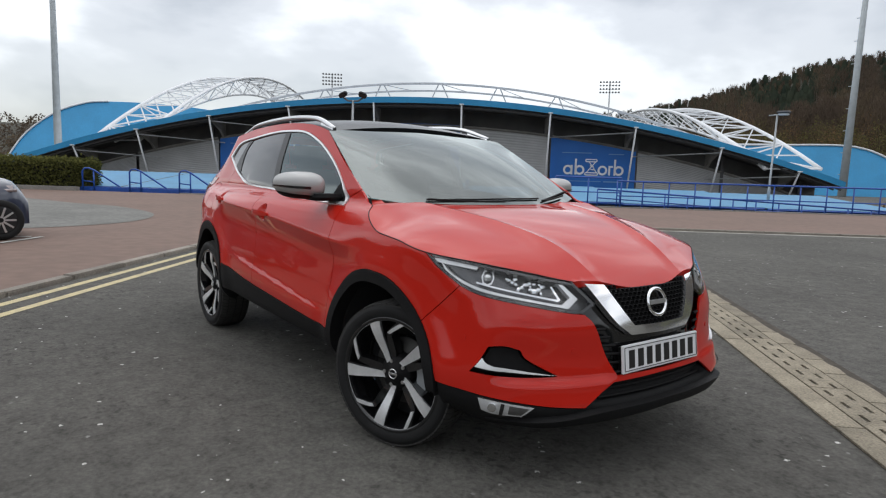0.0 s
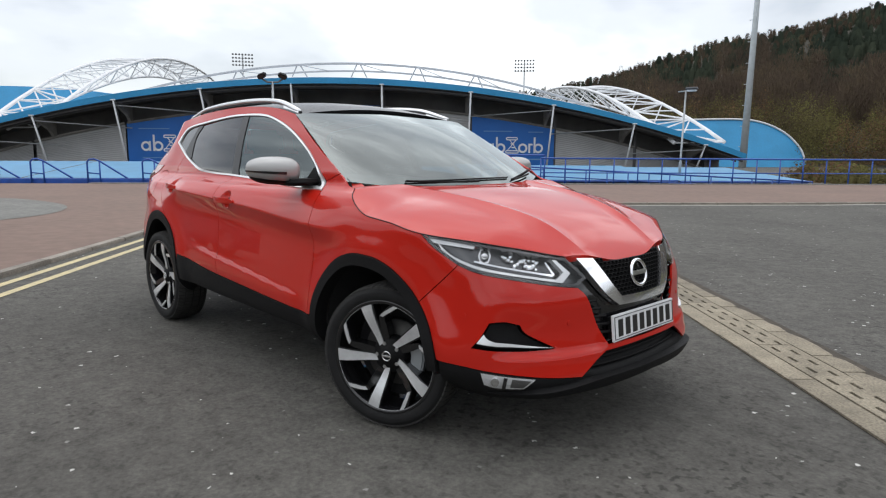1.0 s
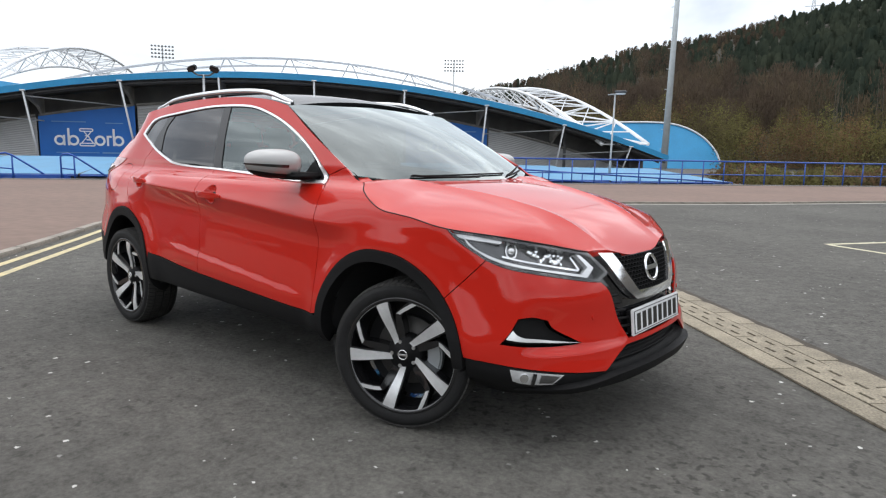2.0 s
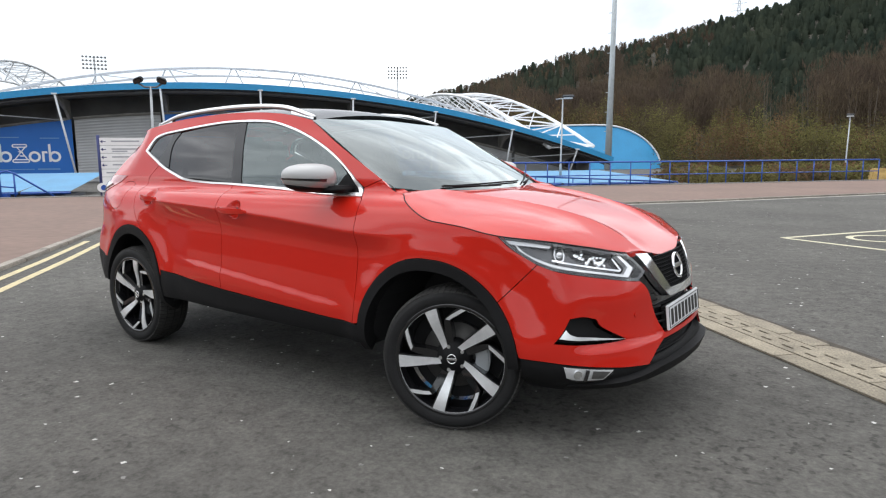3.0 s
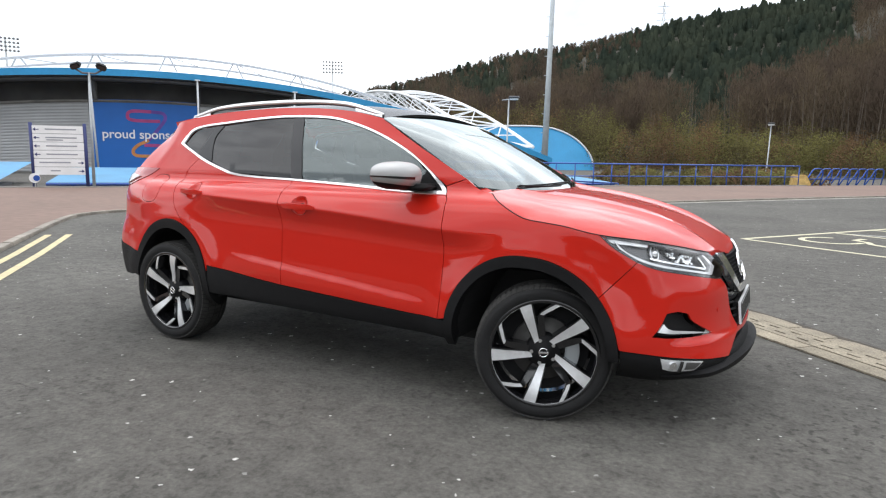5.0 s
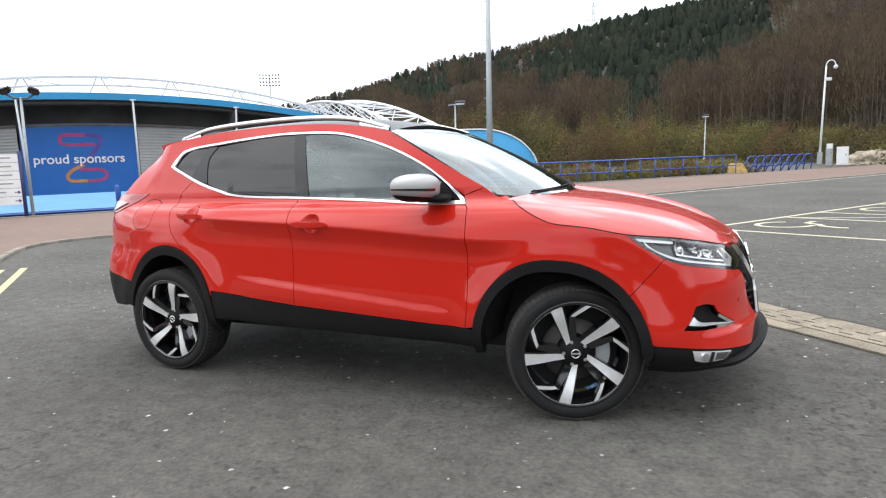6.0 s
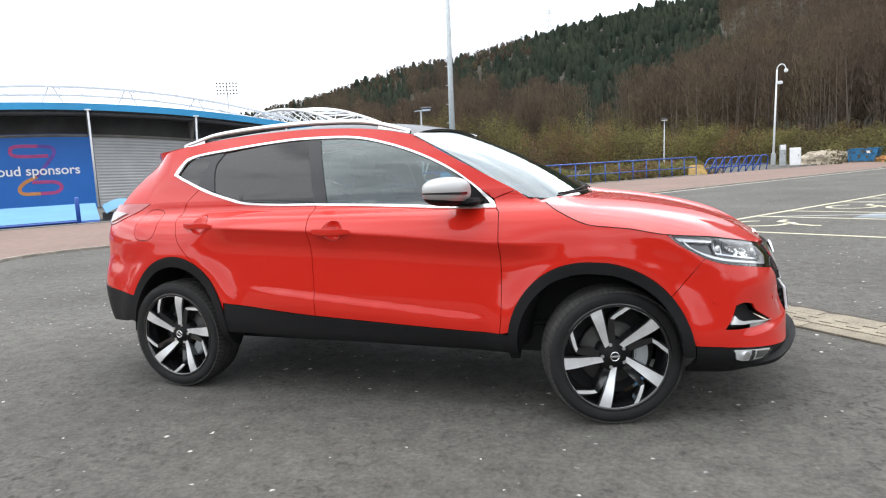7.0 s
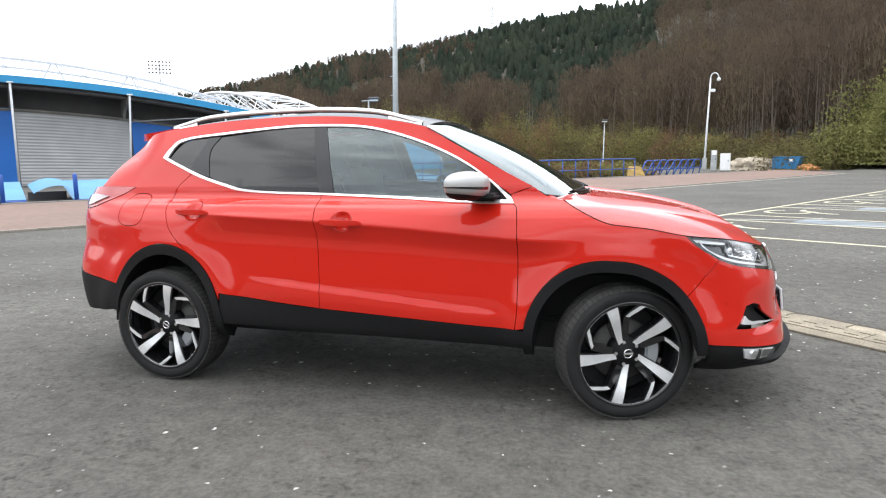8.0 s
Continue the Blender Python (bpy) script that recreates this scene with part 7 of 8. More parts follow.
tagged(part("stone_block", bm, M_BLOCK, None, "", False, pose(0.80, 38.1, 0.03, 0, 0, 20)), "ochre stone block at the end of the railing", "block")


def build_hoops():
    for i in range(8):
        t = i / 7
        g = empty("cycle_hoop", pose(1.25 + 3.30 * t, 38.4 + 4.6 * t, 0.02, 0, 0, 52))
        tagged(g, "royal blue tubular cycle hoop leaning over", "cycle rack", "cycle hoops")
        hoop = [(-0.55, 0, 0), (-0.15, -0.1, 0.55), (0.05, -0.12, 0.85), (0.25, -0.12, 0.95), (0.75, -0.1, 0.95), (0.95, -0.08, 0.85), (1.0, -0.05, 0.6), (0.9, 0, 0)]
        shape("hoop", *tube(hoop, 0.035, 8), M_BLUEPAINT, g, "", True)
        shape("cross_bar", *tube([(-0.3, -0.05, 0.34), (0.95, -0.03, 0.40)], 0.026, 8), M_BLUEPAINT, g, "", True)


build_hoops()


# tall masts and floodlight racks
def build_mast(x, y, h, r0, lean, label):
    g = empty("floodlight_mast", pose(x, y, 0, 0, lean, 0))
    tagged(g, label, "mast", "tall masts")
    shape("shaft", *tube([(0, 0, -1), (0, 0, h * 0.45), (0, 0, h)], [r0, r0 * 0.72, r0 * 0.45], 12), M_MAST, g, "", True)
    for k in range(1, 14):
        z = k * h / 14
        part("step_bolt", box_bm(0.7, 0.05, 0.07, (-0.25, 0, z), 0.0), M_MAST, g)
    return g


M_MAST = material("weathered_mast_steel", (0.44, 0.48, 0.50), 0.5, 0.2, var=0.1, scale=2)
build_mast(-26.4, 69.8, 31, 0.41, 1.0, "tall tapering grey steel floodlight mast")
build_mast(-61.4, 3.9, 27, 0.33, 0.5, "tall tapering grey steel floodlight mast")


M_RACK = material("grey_lamp_casing", (0.20, 0.205, 0.21), 0.6, var=0.1, scale=3)


def build_rack(az, el, dist):
    x, y = 1.0 + dist * math.sin(radians(az)), -3.0 + dist * math.cos(radians(az))
    z = 1.25 + dist * math.tan(radians(el))
    g = empty("floodlight_rack", pose(x, y, z, 0, 0, -az))
    tagged(g, "far floodlight rack with rows of round lamps on a thin mast", "floodlight", "floodlight racks")
    shape("mast", *tube([(0, 0, -26), (0, 0, 1.8)], 0.22, 6), M_GALV, g, "", True)
    for j in range(4):
        zz = -1.35 + 0.95 * j
        row = shape("lamp_row", *tube([(-2.6, 0, zz), (2.6, 0, zz)], 0.05, 5), M_GALV, g)
        for i in range(7):
            shape("lamp", *lathe([(0.0, -0.25), (0.25, -0.22), (0.29, -0.1), (0.12, 0.2)], 10), M_RACK, row, "", True, Matrix.Translation((-2.55 + 0.85 * i, 0, zz + 0.1)))


build_rack(-63.1, 7.6, 190)
build_rack(-39.1, 7.5, 190)


def build_pylon(az, dist, z0, h):
    x, y = 1.0 + dist * math.sin(radians(az)), -3.0 + dist * math.cos(radians(az))
    g = empty("power_pylon", pose(x, y, z0, 0, 0, -az))
    tagged(g, "far lattice power pylon on the hilltop", "pylon")
    legs = []
    for sx in (-1, 1):
        for sy in (-1, 1):
            legs.append(tube([(3 * sx, 3 * sy, 0), (0.8 * sx, 0.8 * sy, h * 0.6), (0.3 * sx, 0.3 * sy, h)], 0.16, 4))
    for i in range(8):
        z1, z2 = h * i / 8, h * (i + 1) / 8
        w = lambda z: 3 - 2.2 * z / (h * 0.6) if z < h * 0.6 else 0.8 - 0.5 * (z - h * 0.6) / (h * 0.4)
        legs += [tube([(-w(z1), -w(z1), z1), (w(z2), -w(z2), z2)], 0.11, 4), tube([(w(z1), -w(z1), z1), (-w(z2), -w(z2), z2)], 0.11, 4)]
    shape("lattice", *joined(legs), M_GALV, g)
    for k in (0.62, 0.76, 0.90):
        shape("cross_arm", *tube([(-4.5 * (1.25 - k * 0.5), 0, h * k), (4.5 * (1.25 - k * 0.5), 0, h * k)], 0.16, 4), M_GALV, g)


build_pylon(-11.2, 420, 68, 28)

# ---------------------------------------------------------------- the parked dark blue car
M_NAVY = material("dark_blue_car_paint", (0.018, 0.026, 0.055), 0.35, coat=1.0)


def build_parked_car():
    """A small hatchback, x forward, seen by its nose."""
    c = empty("parked_hatchback", pose(-10.02, -3.45, 0.042, 0, 0, 90))
    tagged(c, "dark blue hatchback parked on the pale asphalt", "car")
    top = Curve((-2.0, 0.95), (-1.95, 1.15), (-1.7, 1.42), (-1.0, 1.50), (-0.2, 1.46), (0.35, 1.20), (0.75, 1.03), (1.40, 0.93), (1.70, 0.80), (1.84, 0.55))
    half = Curve((-2.0, 0.70), (-1.8, 0.80), (-1.0, 0.86), (0.6, 0.86), (1.35, 0.81), (1.68, 0.68), (1.84, 0.48))
    xs = np.linspace(-1.98, 1.83, 40)
    v, f = [], []
    ring = 16
    for x in xs:
        w, t = half(x), top(x)
        for i in range(ring + 1):
            a = math.pi * i / ring
            sq = lambda q, e: math.copysign(abs(q) ** e, q)
            belt = 0.92
            z = 0.22 + (t - 0.22) * (math.sin(a) ** 0.42 if 0 < a < math.pi else 0)
            k = 1.0 if z < belt else 1.0 - 0.30 * (z - belt) / 0.55
            v.append((x, w * sq(math.cos(a), 0.45) * k, z))
    n = ring + 1
    for i in range(len(xs) - 1):
        for k in range(ring):
            f.append((i * n + k, i * n + k + 1, i * n + n + k + 1, i * n + n + k))
    f += [tuple(range(n)), tuple((len(xs) - 1) * n + k for k in range(n - 1, -1, -1))]
    shape("body", v, f, M_NAVY, c, "", True)
    gl = []
    for sg in (1, -1):
        o = [(-1.55, 0.97), (0.45, 0.97), (-0.05, 1.34), (-0.5, 1.40), (-1.35, 1.36)]
        vv = [(x, sg * (half(x) * (1.0 - 0.30 * (z - 0.92) / 0.55) + 0.004), z) for x, z in o]
        shape("side_window", vv, [tuple(range(5))], M_GLOSSBLACK, c)
        part("headlight", box_bm(0.30, 0.26, 0.14, (1.53, sg * 0.58, 0.74), 0.05), M_TAILCLEAR, c, "", True)
        for x in (-1.15, 1.45):
            w = empty("wheel", Matrix.Translation((x, -sg * 0.76, 0.30)) @ pose(0, 0, 0, 0, 0, 0 if sg > 0 else 180))
            w.parent = c
            shape("tyre", *lathe([(0.20, -0.09), (0.23, -0.105), (0.285, -0.10), (0.30, -0.07), (0.30, 0.08), (0.2, 0.09)], 36), M_TYRE, w, "", True)
            shape("wheel_disc", *lathe([(0.0, -0.075), (0.05, -0.08), (0.19, -0.10), (0.205, -0.095), (0.21, -0.06)], 36), M_DARK, w, "", True)
            for k in range(10):
                part("rim_spoke", box_bm(0.16, 0.02, 0.028, (0.115, -0.095, 0), 0.004), M_SATIN, w, "", False, pose(0, 0, 0, 0, 36 * k, 0))


build_parked_car()

# ---------------------------------------------------------------- hill, woods, shrubs, hedge
def island_material(name, c1, c2, mid=None, size=0.06, per_leaf=0.55):
    """Thin leaves and twigs that let light through; the colour differs from leaf to leaf."""
    m = bpy.data.materials.new(name)
    m.use_nodes = True
    nt = m.node_tree
    nt.nodes.clear()
    out = nt.nodes.new("ShaderNodeOutputMaterial")
    face = nt.nodes.new("ShaderNodeBsdfDiffuse")
    thin = nt.nodes.new("ShaderNodeBsdfTranslucent")
    leaf = nt.nodes.new("ShaderNodeMixShader")
    leaf.inputs[0].default_value = 0.45
    nt.links.new(face.outputs[0], leaf.inputs[1])
    nt.links.new(thin.outputs[0], leaf.inputs[2])
    nt.links.new(leaf.outputs[0], out.inputs[0])
    geo = nt.nodes.new("ShaderNodeNewGeometry")
    no = nt.nodes.new("ShaderNodeTexNoise")
    no.inputs["Scale"].default_value, no.inputs["Detail"].default_value = size, 4
    nt.links.new(geo.outputs["Position"], no.inputs["Vector"])
    ramp = nt.nodes.new("ShaderNodeValToRGB")
    ramp.color_ramp.elements[0].color, ramp.color_ramp.elements[1].color = (*c1, 1), (*c2, 1)
    if mid:
        ramp.color_ramp.elements.new(0.5).color = (*mid, 1)
    mx = nt.nodes.new("ShaderNodeMath")
    mx.operation = "MULTIPLY_ADD"
    mx.inputs[1].default_value = per_leaf
    mr = nt.nodes.new("ShaderNodeMapRange")
    mr.inputs["From Min"].default_value, mr.inputs["From Max"].default_value = 0.32, 0.68
    mr.inputs["To Min"].default_value, mr.inputs["To Max"].default_value = 0.0, 1 - per_leaf
    nt.links.new(no.outputs["Fac"], mr.inputs["Value"])
    nt.links.new(geo.outputs["Random Per Island"], mx.inputs[0])
    nt.links.new(mr.outputs[0], mx.inputs[2])
    nt.links.new(mx.outputs[0], ramp.inputs[0])
    nt.links.new(ramp.outputs[0], face.inputs["Color"])
    nt.links.new(ramp.outputs[0], thin.inputs["Color"])
    return m


M_HILL = material("brown_hill_floor", (0.058, 0.054, 0.040), 0.95, var=0.3, scale=0.05, fine=0.3)
M_CONIFER = island_material("conifer_needles", (0.030, 0.043, 0.034), (0.068, 0.080, 0.056), size=0.07, per_leaf=0.18)
M_TWIG = island_material("bare_twigs", (0.078, 0.060, 0.048), (0.145, 0.115, 0.074), mid=(0.108, 0.083, 0.063), size=0.07, per_leaf=0.15)
M_BIRCH = island_material("pale_birch_stems", (0.13, 0.11, 0.09), (0.22, 0.19, 0.16))
M_SHRUB = island_material("spring_shrub_leaves", (0.090, 0.070, 0.045), (0.235, 0.225, 0.085), mid=(0.140, 0.126, 0.055), size=0.16, per_leaf=0.12)
M_RUST = island_material("rusty_shrub_leaves", (0.11, 0.072, 0.046), (0.23, 0.15, 0.08), size=0.15, per_leaf=0.12)
M_HEDGE = island_material("hedge_leaves", (0.045, 0.058, 0.024), (0.24, 0.23, 0.075))
M_BUSH = island_material("green_bush_leaves", (0.12, 0.125, 0.050), (0.30, 0.295, 0.11), size=0.2, per_leaf=0.15)

RIDGE = Curve((-115, 2.0), (-100, 2.6), (-88, 3.1), (-80, 3.2), (-60, 3.4), (-45, 4.4), (-36, 5.6), (-29.3, 7.2), (-24, 8.4), (-19.5, 9.05), (-13.5, 10.2), (-9, 11.0), (-4.5, 11.6), (0, 11.9), (4.1, 12.3), (10, 13.0), (20, 13.8), (32, 13.5), (48, 10.0), (62, 5.0))
FOOT = Curve((-115, 210), (-60, 200), (-40, 150), (-25, 108), (-10, 92), (3, 82), (9, 70), (13, 62), (22, 58), (40, 58), (62, 80))


def hill_z(az, r):
    r0 = FOOT(az)
    r1 = 345.0
    t = min(max((r - r0) / (r1 - r0), 0), 1.25)
    top = 1.25 + math.tan(radians(RIDGE(az))) * r1 - 2.6
    k = 0.30 * t + 0.70 * (t * t * (3 - 2 * t) if t < 1 else 1.0)
    return max(top, 0) * k + 1.2 * noise.noise(Vector((az * 0.15, r * 0.02, 0)))


def polar(az, r):
    return 1.0 + r * math.sin(radians(az)), -3.0 + r * math.cos(radians(az))


def build_hill():
    v, f = [], []
    A = np.arange(-115, 62.1, 1.5)
    T = np.linspace(0, 1.25, 22)
    for az in A:
        r0 = FOOT(az)
        for t in T:
            r = r0 + (345 - r0) * t
            v.append((*polar(az, r), hill_z(az, r) if t > 0 else -0.3))
    n = len(T)
    for i in range(len(A) - 1):
        for k in range(n - 1):
            f.append((i * n + k, i * n + k + 1, i * n + n + k + 1, i * n + n + k))
    tagged(shape("hillside", v, f, M_HILL, None, "", True), "brown wooded hillside behind the stadium", kind="structure")


build_hill()


class Leafage:
    """Collects many small triangles, each with the soft normal of the crown it grows on."""

    def __init__(self):
        self.v, self.f, self.n = [], [], []

    def tri(self, a, b, c, n):
        k = len(self.v)
        u = (b[0] - a[0], b[1] - a[1], b[2] - a[2])
        w = (c[0] - a[0], c[1] - a[1], c[2] - a[2])
        d = (u[1] * w[2] - u[2] * w[1]) * n[0] + (u[2] * w[0] - u[0] * w[2]) * n[1] + (u[0] * w[1] - u[1] * w[0]) * n[2]
        self.v += [a, b, c] if d > 0 else [a, c, b]
        self.n += [n, n, n]
        self.f.append((k, k + 1, k + 2))


def mass(L, rg, x, y, z, rings, sides=7):
    """The lumpy inner body of a crown: rings of (height, radius), closed at the top."""
    turn, rows = rg.uniform(0, 6.283), []
    for zz, q in rings:
        row = []
        for k in range(sides):
            a = turn + 6.2832 * k / sides + rg.uniform(-0.2, 0.2)
            p = q * rg.uniform(0.78, 1.12)
            row.append((x + p * math.cos(a), y + p * math.sin(a), z + zz))
        rows.append(row)
    for j in range(len(rows) - 1):
        for k in range(sides):
            l = (k + 1) % sides
            a, b, c, d = rows[j][k], rows[j][l], rows[j + 1][l], rows[j + 1][k]
            n = ((a[0] + b[0]) / 2 - x, (a[1] + b[1]) / 2 - y)
            g = math.hypot(*n) or 1.0
            up = 0.55 + 0.5 * j / len(rows)
            n = (n[0] / g * 0.6, n[1] / g * 0.6, up)
            L.tri(a, b, c, n)
            L.tri(a, c, d, n)


def conifer(L, rg, x, y, z, h, n=140):
    """An uneven evergreen: a tapering body under a cloud of small drooping sprays."""
    w = h * rg.uniform(0.30, 0.46)
    blunt = rg.uniform(0.28, 0.5)
    mass(L, rg, x, y, z, [(h * t, w * 0.66 * (1.02 - t) ** blunt) for t in (0.02, 0.3, 0.55, 0.78, 0.97)], 6)
    for k in range(n):
        t = rg.random() ** 1.15
        a = rg.uniform(0, 6.283)
        q = w * (1.02 - t) ** blunt * rg.uniform(0.6, 1.12)
        c, s = math.cos(a), math.sin(a)
        zz = z + h * (0.08 + 0.92 * t)
        b = h * rg.uniform(0.03, 0.065) * (1.15 - 0.6 * t)
        d = rg.uniform(0.1, 0.9)
        L.tri((x + q * c - s * b * 0.6, y + q * s + c * b * 0.6, zz - b * d), (x + q * c + s * b * 0.6, y + q * s - c * b * 0.6, zz - b * d * rg.uniform(0.3, 1.4)), (x + q * 0.55 * c, y + q * 0.55 * s, zz + b * rg.uniform(0.7, 1.5)), (c * 0.5, s * 0.5, rg.uniform(0.75, 0.95)))


def bare_tree(L, T, rg, x, y, z, h, twigs=46):
    w = h * 0.010
    lx, ly = rg.uniform(-0.06, 0.06) * h, rg.uniform(-0.06, 0.06) * h
    top = (x + lx, y + ly, z + h * 0.9)
    for i in range(3):
        a, b = 2.1 * i, 2.1 * (i + 1)
        T.tri((x + w * math.cos(a), y + w * math.sin(a), z), (x + w * math.cos(b), y + w * math.sin(b), z), top, (math.cos(a + 1.05), math.sin(a + 1.05), 0.3))
    # a soft crown of short fanned twig sprays
    w = h * rg.uniform(0.13, 0.20)
    low = rg.uniform(0.2, 0.42)
    for k in range(twigs):
        t = low + (1.0 - low) * rg.random() ** 0.85
        a = rg.uniform(0, 6.283)
        c, s = math.cos(a), math.sin(a)
        u = (t - low) / (1.0 - low)
        q = w * (0.35 + 2.4 * u * (1.02 - u)) * rg.uniform(0.15, 1.1)
        px, py, pz = x + lx * t + q * c, y + ly * t + q * s, z + h * t
        ln = rg.uniform(0.4, 1.1)
        ex, ey = px + c * ln * rg.uniform(-0.1, 0.6), py + s * ln * rg.uniform(-0.1, 0.6)
        g = rg.uniform(0.04, 0.11)
        b = rg.uniform(0, 6.283)
        vx, vy = g * math.cos(b), g * math.sin(b)
        L.tri((px - vx, py - vy, pz), (px + vx * 0.3, py + vy * 0.3, pz - 0.1), (ex + vx, ey + vy, pz + ln), (c * 0.35, s * 0.35, rg.uniform(0.75, 1.0)))


def clump(L, rg, x, y, z, rx, ry, h, n, size):
    for k in range(n):
        u, a = rg.uniform(-0.2, 1), rg.uniform(0, 6.283)
        q = math.sqrt(max(0, 1 - u * u)) * rg.uniform(0.4, 1.1)
        c, s = math.cos(a), math.sin(a)
        p = Vector((x + rx * q * c, y + ry * q * s, z + h * (0.12 + 0.88 * max(u, 0) * rg.uniform(0.75, 1.1))))
        d = Vector((rg.uniform(-1, 1), rg.uniform(-1, 1), rg.uniform(-0.3, 1))).normalized() * size * rg.uniform(0.6, 1.5)
        e = d.cross(Vector((rg.uniform(-1, 1), rg.uniform(-1, 1), rg.uniform(-1, 1)))).normalized() * size * rg.uniform(0.3, 0.7)
        L.tri(tuple(p - e), tuple(p + e), tuple(p + d), (c * q + rg.uniform(-0.3, 0.3), s * q + rg.uniform(-0.3, 0.3), max(u, 0) + rg.uniform(0.5, 0.8)))


def leaf_mesh(L, name, mat, parent=None):
    ob = shape(name, L.v, L.f, mat, parent, "", True)
    n = np.array(L.n)
    n /= np.linalg.norm(n, axis=1)[:, None]
    ob.data.normals_split_custom_set_from_vertices(n.tolist())
    return ob


def stuff(L, name, mat, label):
    ob = leaf_mesh(L, name, mat)
    tagged(ob, label, kind="stuff")
    return ob


def build_woods():
    rg = random.Random(11)
    con, twig, birch = Leafage(), Leafage(), Leafage()
    az = -44.0
    while az < 42:
        r0 = FOOT(az)
        r = r0 + rg.uniform(6, 12)
        while r < 385:
            a = az + rg.uniform(-0.8, 0.8)
            x, y = polar(a, r)
            z = hill_z(a, r) - 0.4
            t = (r - r0) / (345 - r0)
            # conifers on the upper slope, bare wood below and to the right
            lim = 0.32 - 0.20 * step01(-17, -13, a) + 0.46 * step01(-4, 4.5, a) + 0.42 * noise.noise(Vector((a * 0.22, r * 0.020, 3.0)))
            if t > lim and not (t > 0.6 and a < -13 and rg.random() < 0.4):
                conifer(con, rg, x, y, z, (rg.uniform(3.8, 7.0) if rg.random() < 0.9 else rg.uniform(7, 9)) * (0.45 if t > 0.8 else 0.75))
            else:
                bare_tree(twig, birch if rg.random() < 0.30 else twig, rg, x, y, z, rg.uniform(8.0, 13) * (0.38 if t > 0.6 else 1.0), 270 if t < 0.3 else 160)
            r += rg.uniform(3.6, 6.2) * ((0.75 + 0.30 * max(t, 0)) * (0.8 if t > lim else 1.0) if t < 0.8 else 0.5)
        az += rg.uniform(0.65, 1.0) * (0.9 if az > -36 else 1.6)
    # pale stems along the edge of the wood
    for k in range(110):
        a = rg.uniform(-12, 17)
        r = FOOT(a) + rg.uniform(2.5, 9)
        x, y = polar(a, r)
        z, h, w = hill_z(a, r) - 0.3, rg.uniform(6, 12.5), rg.uniform(0.05, 0.10)
        lx = rg.uniform(-0.07, 0.07) * h
        for i in range(3):
            p, q = 2.1 * i, 2.1 * (i + 1)
            birch.tri((x + w * math.cos(p), y + w * math.sin(p), z), (x + w * math.cos(q), y + w * math.sin(q), z), (x + lx, y, z + h), (math.cos(p + 1.05), math.sin(p + 1.05), 0.5))
    stuff(con, "conifer_wood", M_CONIFER, "dense dark green conifers covering the upper hillside")
    stuff(twig, "bare_wood", M_TWIG, "brown leafless trees on the lower hillside")
    stuff(birch, "birch_stems", M_BIRCH, "pale thin tree stems standing in the bare wood")
    # low far wood on the left skyline
    far = Leafage()
    for k in range(420):
        a = rg.uniform(-100, -78)
        r = rg.uniform(215, 350)
        x, y = polar(a, r)
        clump(far, rg, x, y, hill_z(a, r) - 1, 5, 5, 5, 26, 0.9)
    stuff(far, "far_wood", M_TWIG, "distant brown wood on the skyline")


build_woods()


def build_shrubs():
    rg = random.Random(4)
    sh, ru = Leafage(), Leafage()
    a = -30.0
    while a < 12.5:
        r0 = FOOT(a)
        for k in range(3):
            r = r0 - 6 + 6 * k + rg.uniform(-2, 2)
            x, y = polar(a + rg.uniform(-0.5, 0.5), r)
            top = r * math.tan(radians(np.interp(a, [-30, -16.7, -10, -4, 2, 8, 13], [4.2, 3.6, 3.3, 2.6, 2.0, 1.5, 1.2]))) + 1.25
            h = max(1.6, top * (1.0 + 0.12 * k) * rg.uniform(0.8, 1.15))
            w = rg.uniform(2.0, 3.6)
            dest = ru if rg.random() < 0.26 else sh
            clump(dest, rg, x, y, max(hill_z(a, r), 0) * 0.4 - 0.3, w, w, h, 1150, 0.17)
        a += rg.uniform(0.9, 1.5)
    # rough scrub on the low ground behind the railings
    for k in range(110):
        p = fac(rg.uniform(22.0, 34), rg.uniform(-20.6, -15))
        clump(ru if rg.random() < 0.35 else sh, rg, p.x, p.y, -0.2, rg.uniform(0.9, 1.6), rg.uniform(0.9, 1.6), rg.uniform(0.45, 1.15), 190, 0.15)
    stuff(sh, "shrub_belt", M_SHRUB, "yellow-green spring shrubs along the foot of the hill")
    stuff(ru, "russet_shrubs", M_RUST, "russet brown shrubs among the green ones")


build_shrubs()


def build_big_bush():
    g = empty("large_bush", pose(0, 0, 0))
    tagged(g, "large unkempt green bush at the edge of the car park", "bush")
    rg = random.Random(21)
    L = Leafage()
    for k in range(46):
        a = rg.uniform(14.3, 34)
        r = rg.uniform(57, 64)
        x, y = polar(a, r)
        h = np.interp(a, [14, 16, 19, 25, 34], [2.6, 7.0, 10.2, 12.0, 12.0]) * rg.uniform(0.45, 1.0)
        clump(L, rg, x, y, rg.uniform(-0.3, 0.4), rg.uniform(1.6, 2.9), rg.uniform(1.5, 2.6), h, 1300, 0.19)
        shape("stem", *tube([(x, y, 0), (x + rg.uniform(-0.5, 0.5), y, h * 0.8)], [0.10, 0.03], 5), M_TWIG, g)
    tagged(leaf_mesh(L, "foliage", M_BUSH, g), kind="stuff")


build_big_bush()


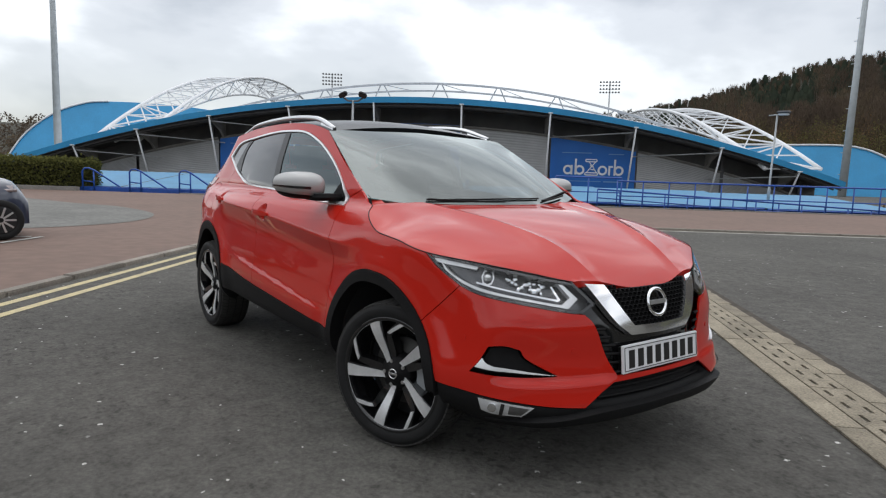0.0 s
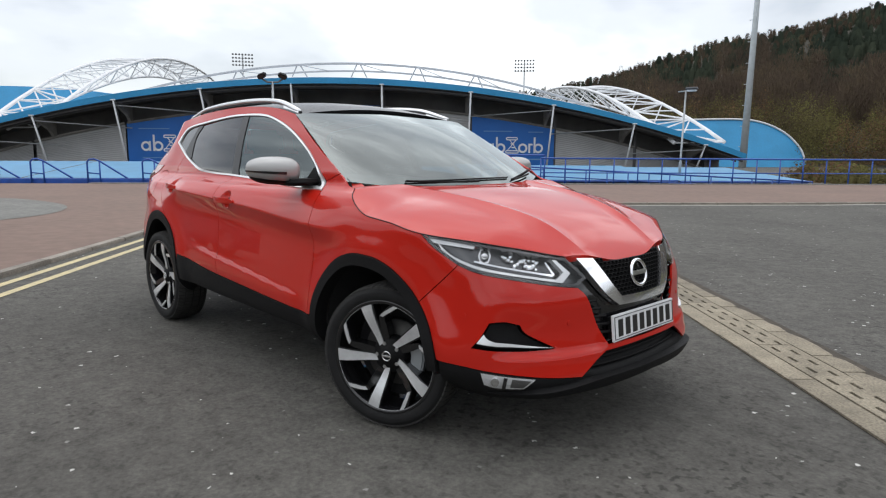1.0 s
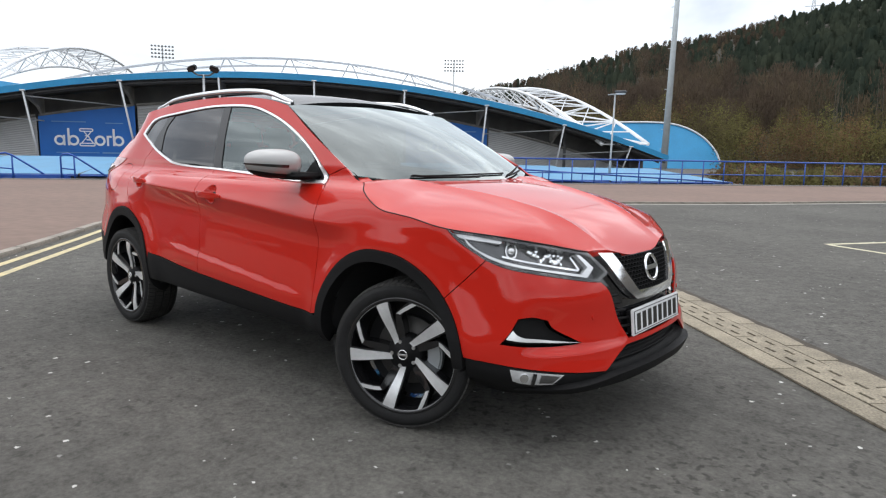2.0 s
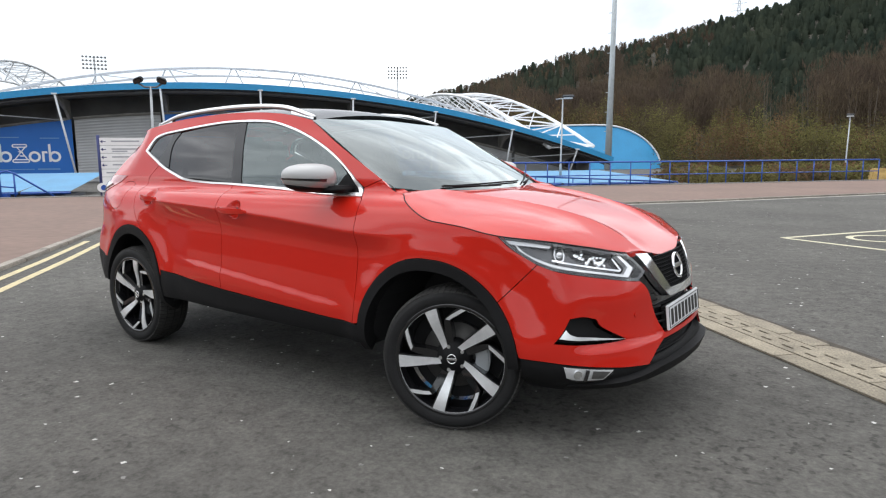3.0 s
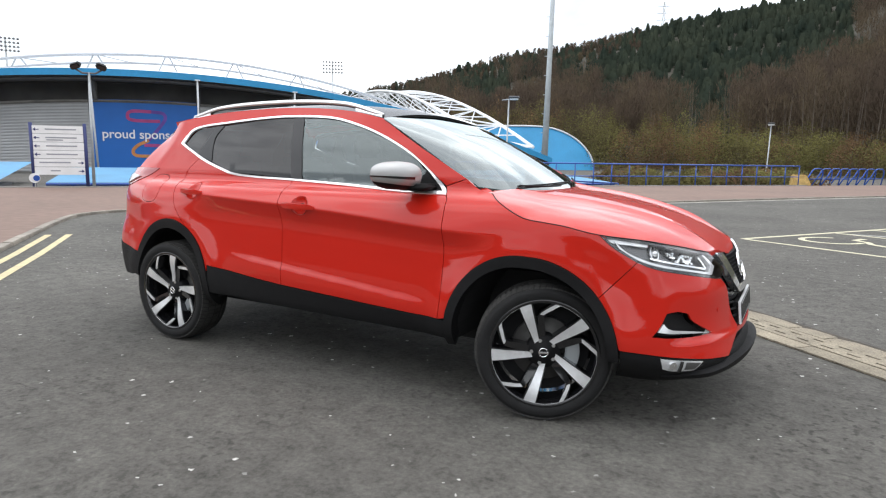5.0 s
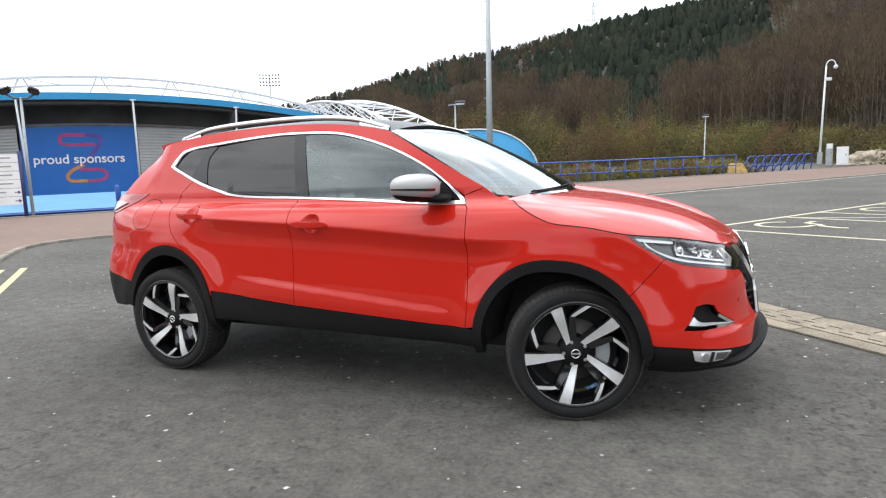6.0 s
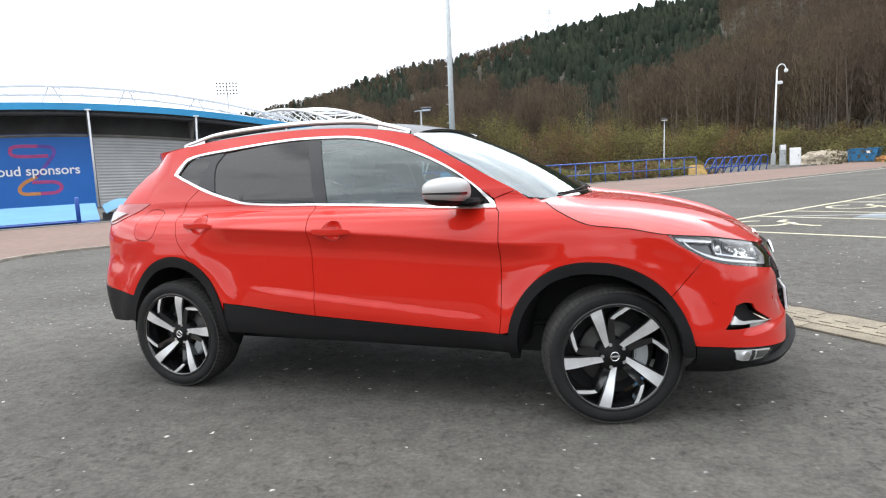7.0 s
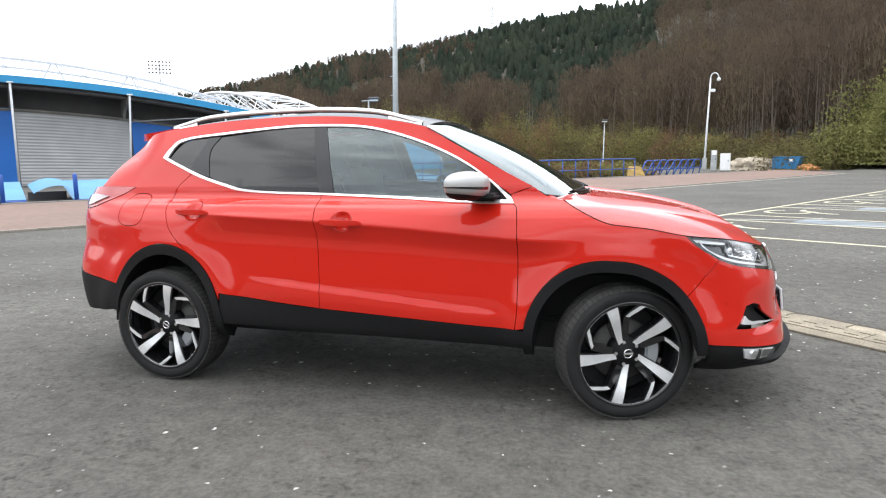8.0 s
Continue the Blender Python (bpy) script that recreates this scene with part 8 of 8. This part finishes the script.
def build_hedge():
    g = empty("hedge", STAD)
    tagged(g, "clipped dark green hedge with pale tips beside the steps", "hedge")
    rg = random.Random(9)
    L = Leafage()
    for k in range(15000):
        s, y, z = rg.uniform(-24, -15.6), rg.uniform(-22.0, -20.3), 0
        face = rg.random()
        if face < 0.45:
            y, z = -22.0 + rg.gauss(0, 0.07), rg.uniform(0.1, 1.28)
        elif face < 0.85:
            z = 1.28 + rg.gauss(0, 0.06) + 0.08 * noise.noise(Vector((s * 1.2, y, 0)))
        else:
            s, z = -15.6 + rg.gauss(0, 0.07), rg.uniform(0.1, 1.28)
        p = Vector((s, y, z))
        d = Vector((rg.uniform(-1, 1), rg.uniform(-1, 0.4), rg.uniform(-0.2, 1))).normalized() * rg.uniform(0.05, 0.12)
        e = d.cross(Vector((rg.uniform(-1, 1), rg.uniform(-1, 1), rg.uniform(-1, 1)))).normalized() * rg.uniform(0.03, 0.06)
        L.tri(tuple(p - e), tuple(p + e), tuple(p + d), (rg.uniform(-0.5, 0.5), rg.uniform(-1.0, 0.0), rg.uniform(0.2, 1.0)))
    tagged(leaf_mesh(L, "leaves", M_HEDGE, g), kind="stuff")
    part("inner_mass", box_bm(8.2, 1.5, 1.15, (-19.8, -21.1, 0.60), 0.1), M_DARK, g)
    part("kerb_edge", box_bm(9.0, 0.25, 0.22, (-19.8, -22.4, 0.09), 0.02), M_CONC, g)


build_hedge()


def build_back_trees():
    """An unseen tree belt added behind the viewer to darken reflections; closes the valley."""
    rg = random.Random(31)
    L = Leafage()
    a = 62.0
    while a < 245:
        r = 75 + 10 * noise.noise(Vector((a * 0.05, 0, 0))) + rg.uniform(-1, 2)
        x, y = polar(a, r)
        h = 9.0 + 1.2 * noise.noise(Vector((a * 0.06, 4.0, 0))) + rg.uniform(-0.4, 0.4)
        mass(L, rg, x, y, 0, [(h * 0.9 * u, 4.2 * math.sqrt(1 - u * u)) for u in (0.0, 0.35, 0.65, 0.88, 0.99)], 8)
        clump(L, rg, x, y, 0, 4.5, 4.5, h, 220, 0.6)
        a += 0.9
    stuff(L, "unseen_back_trees", M_CONIFER, "dark belt of trees added out of view behind the viewer")


build_back_trees()
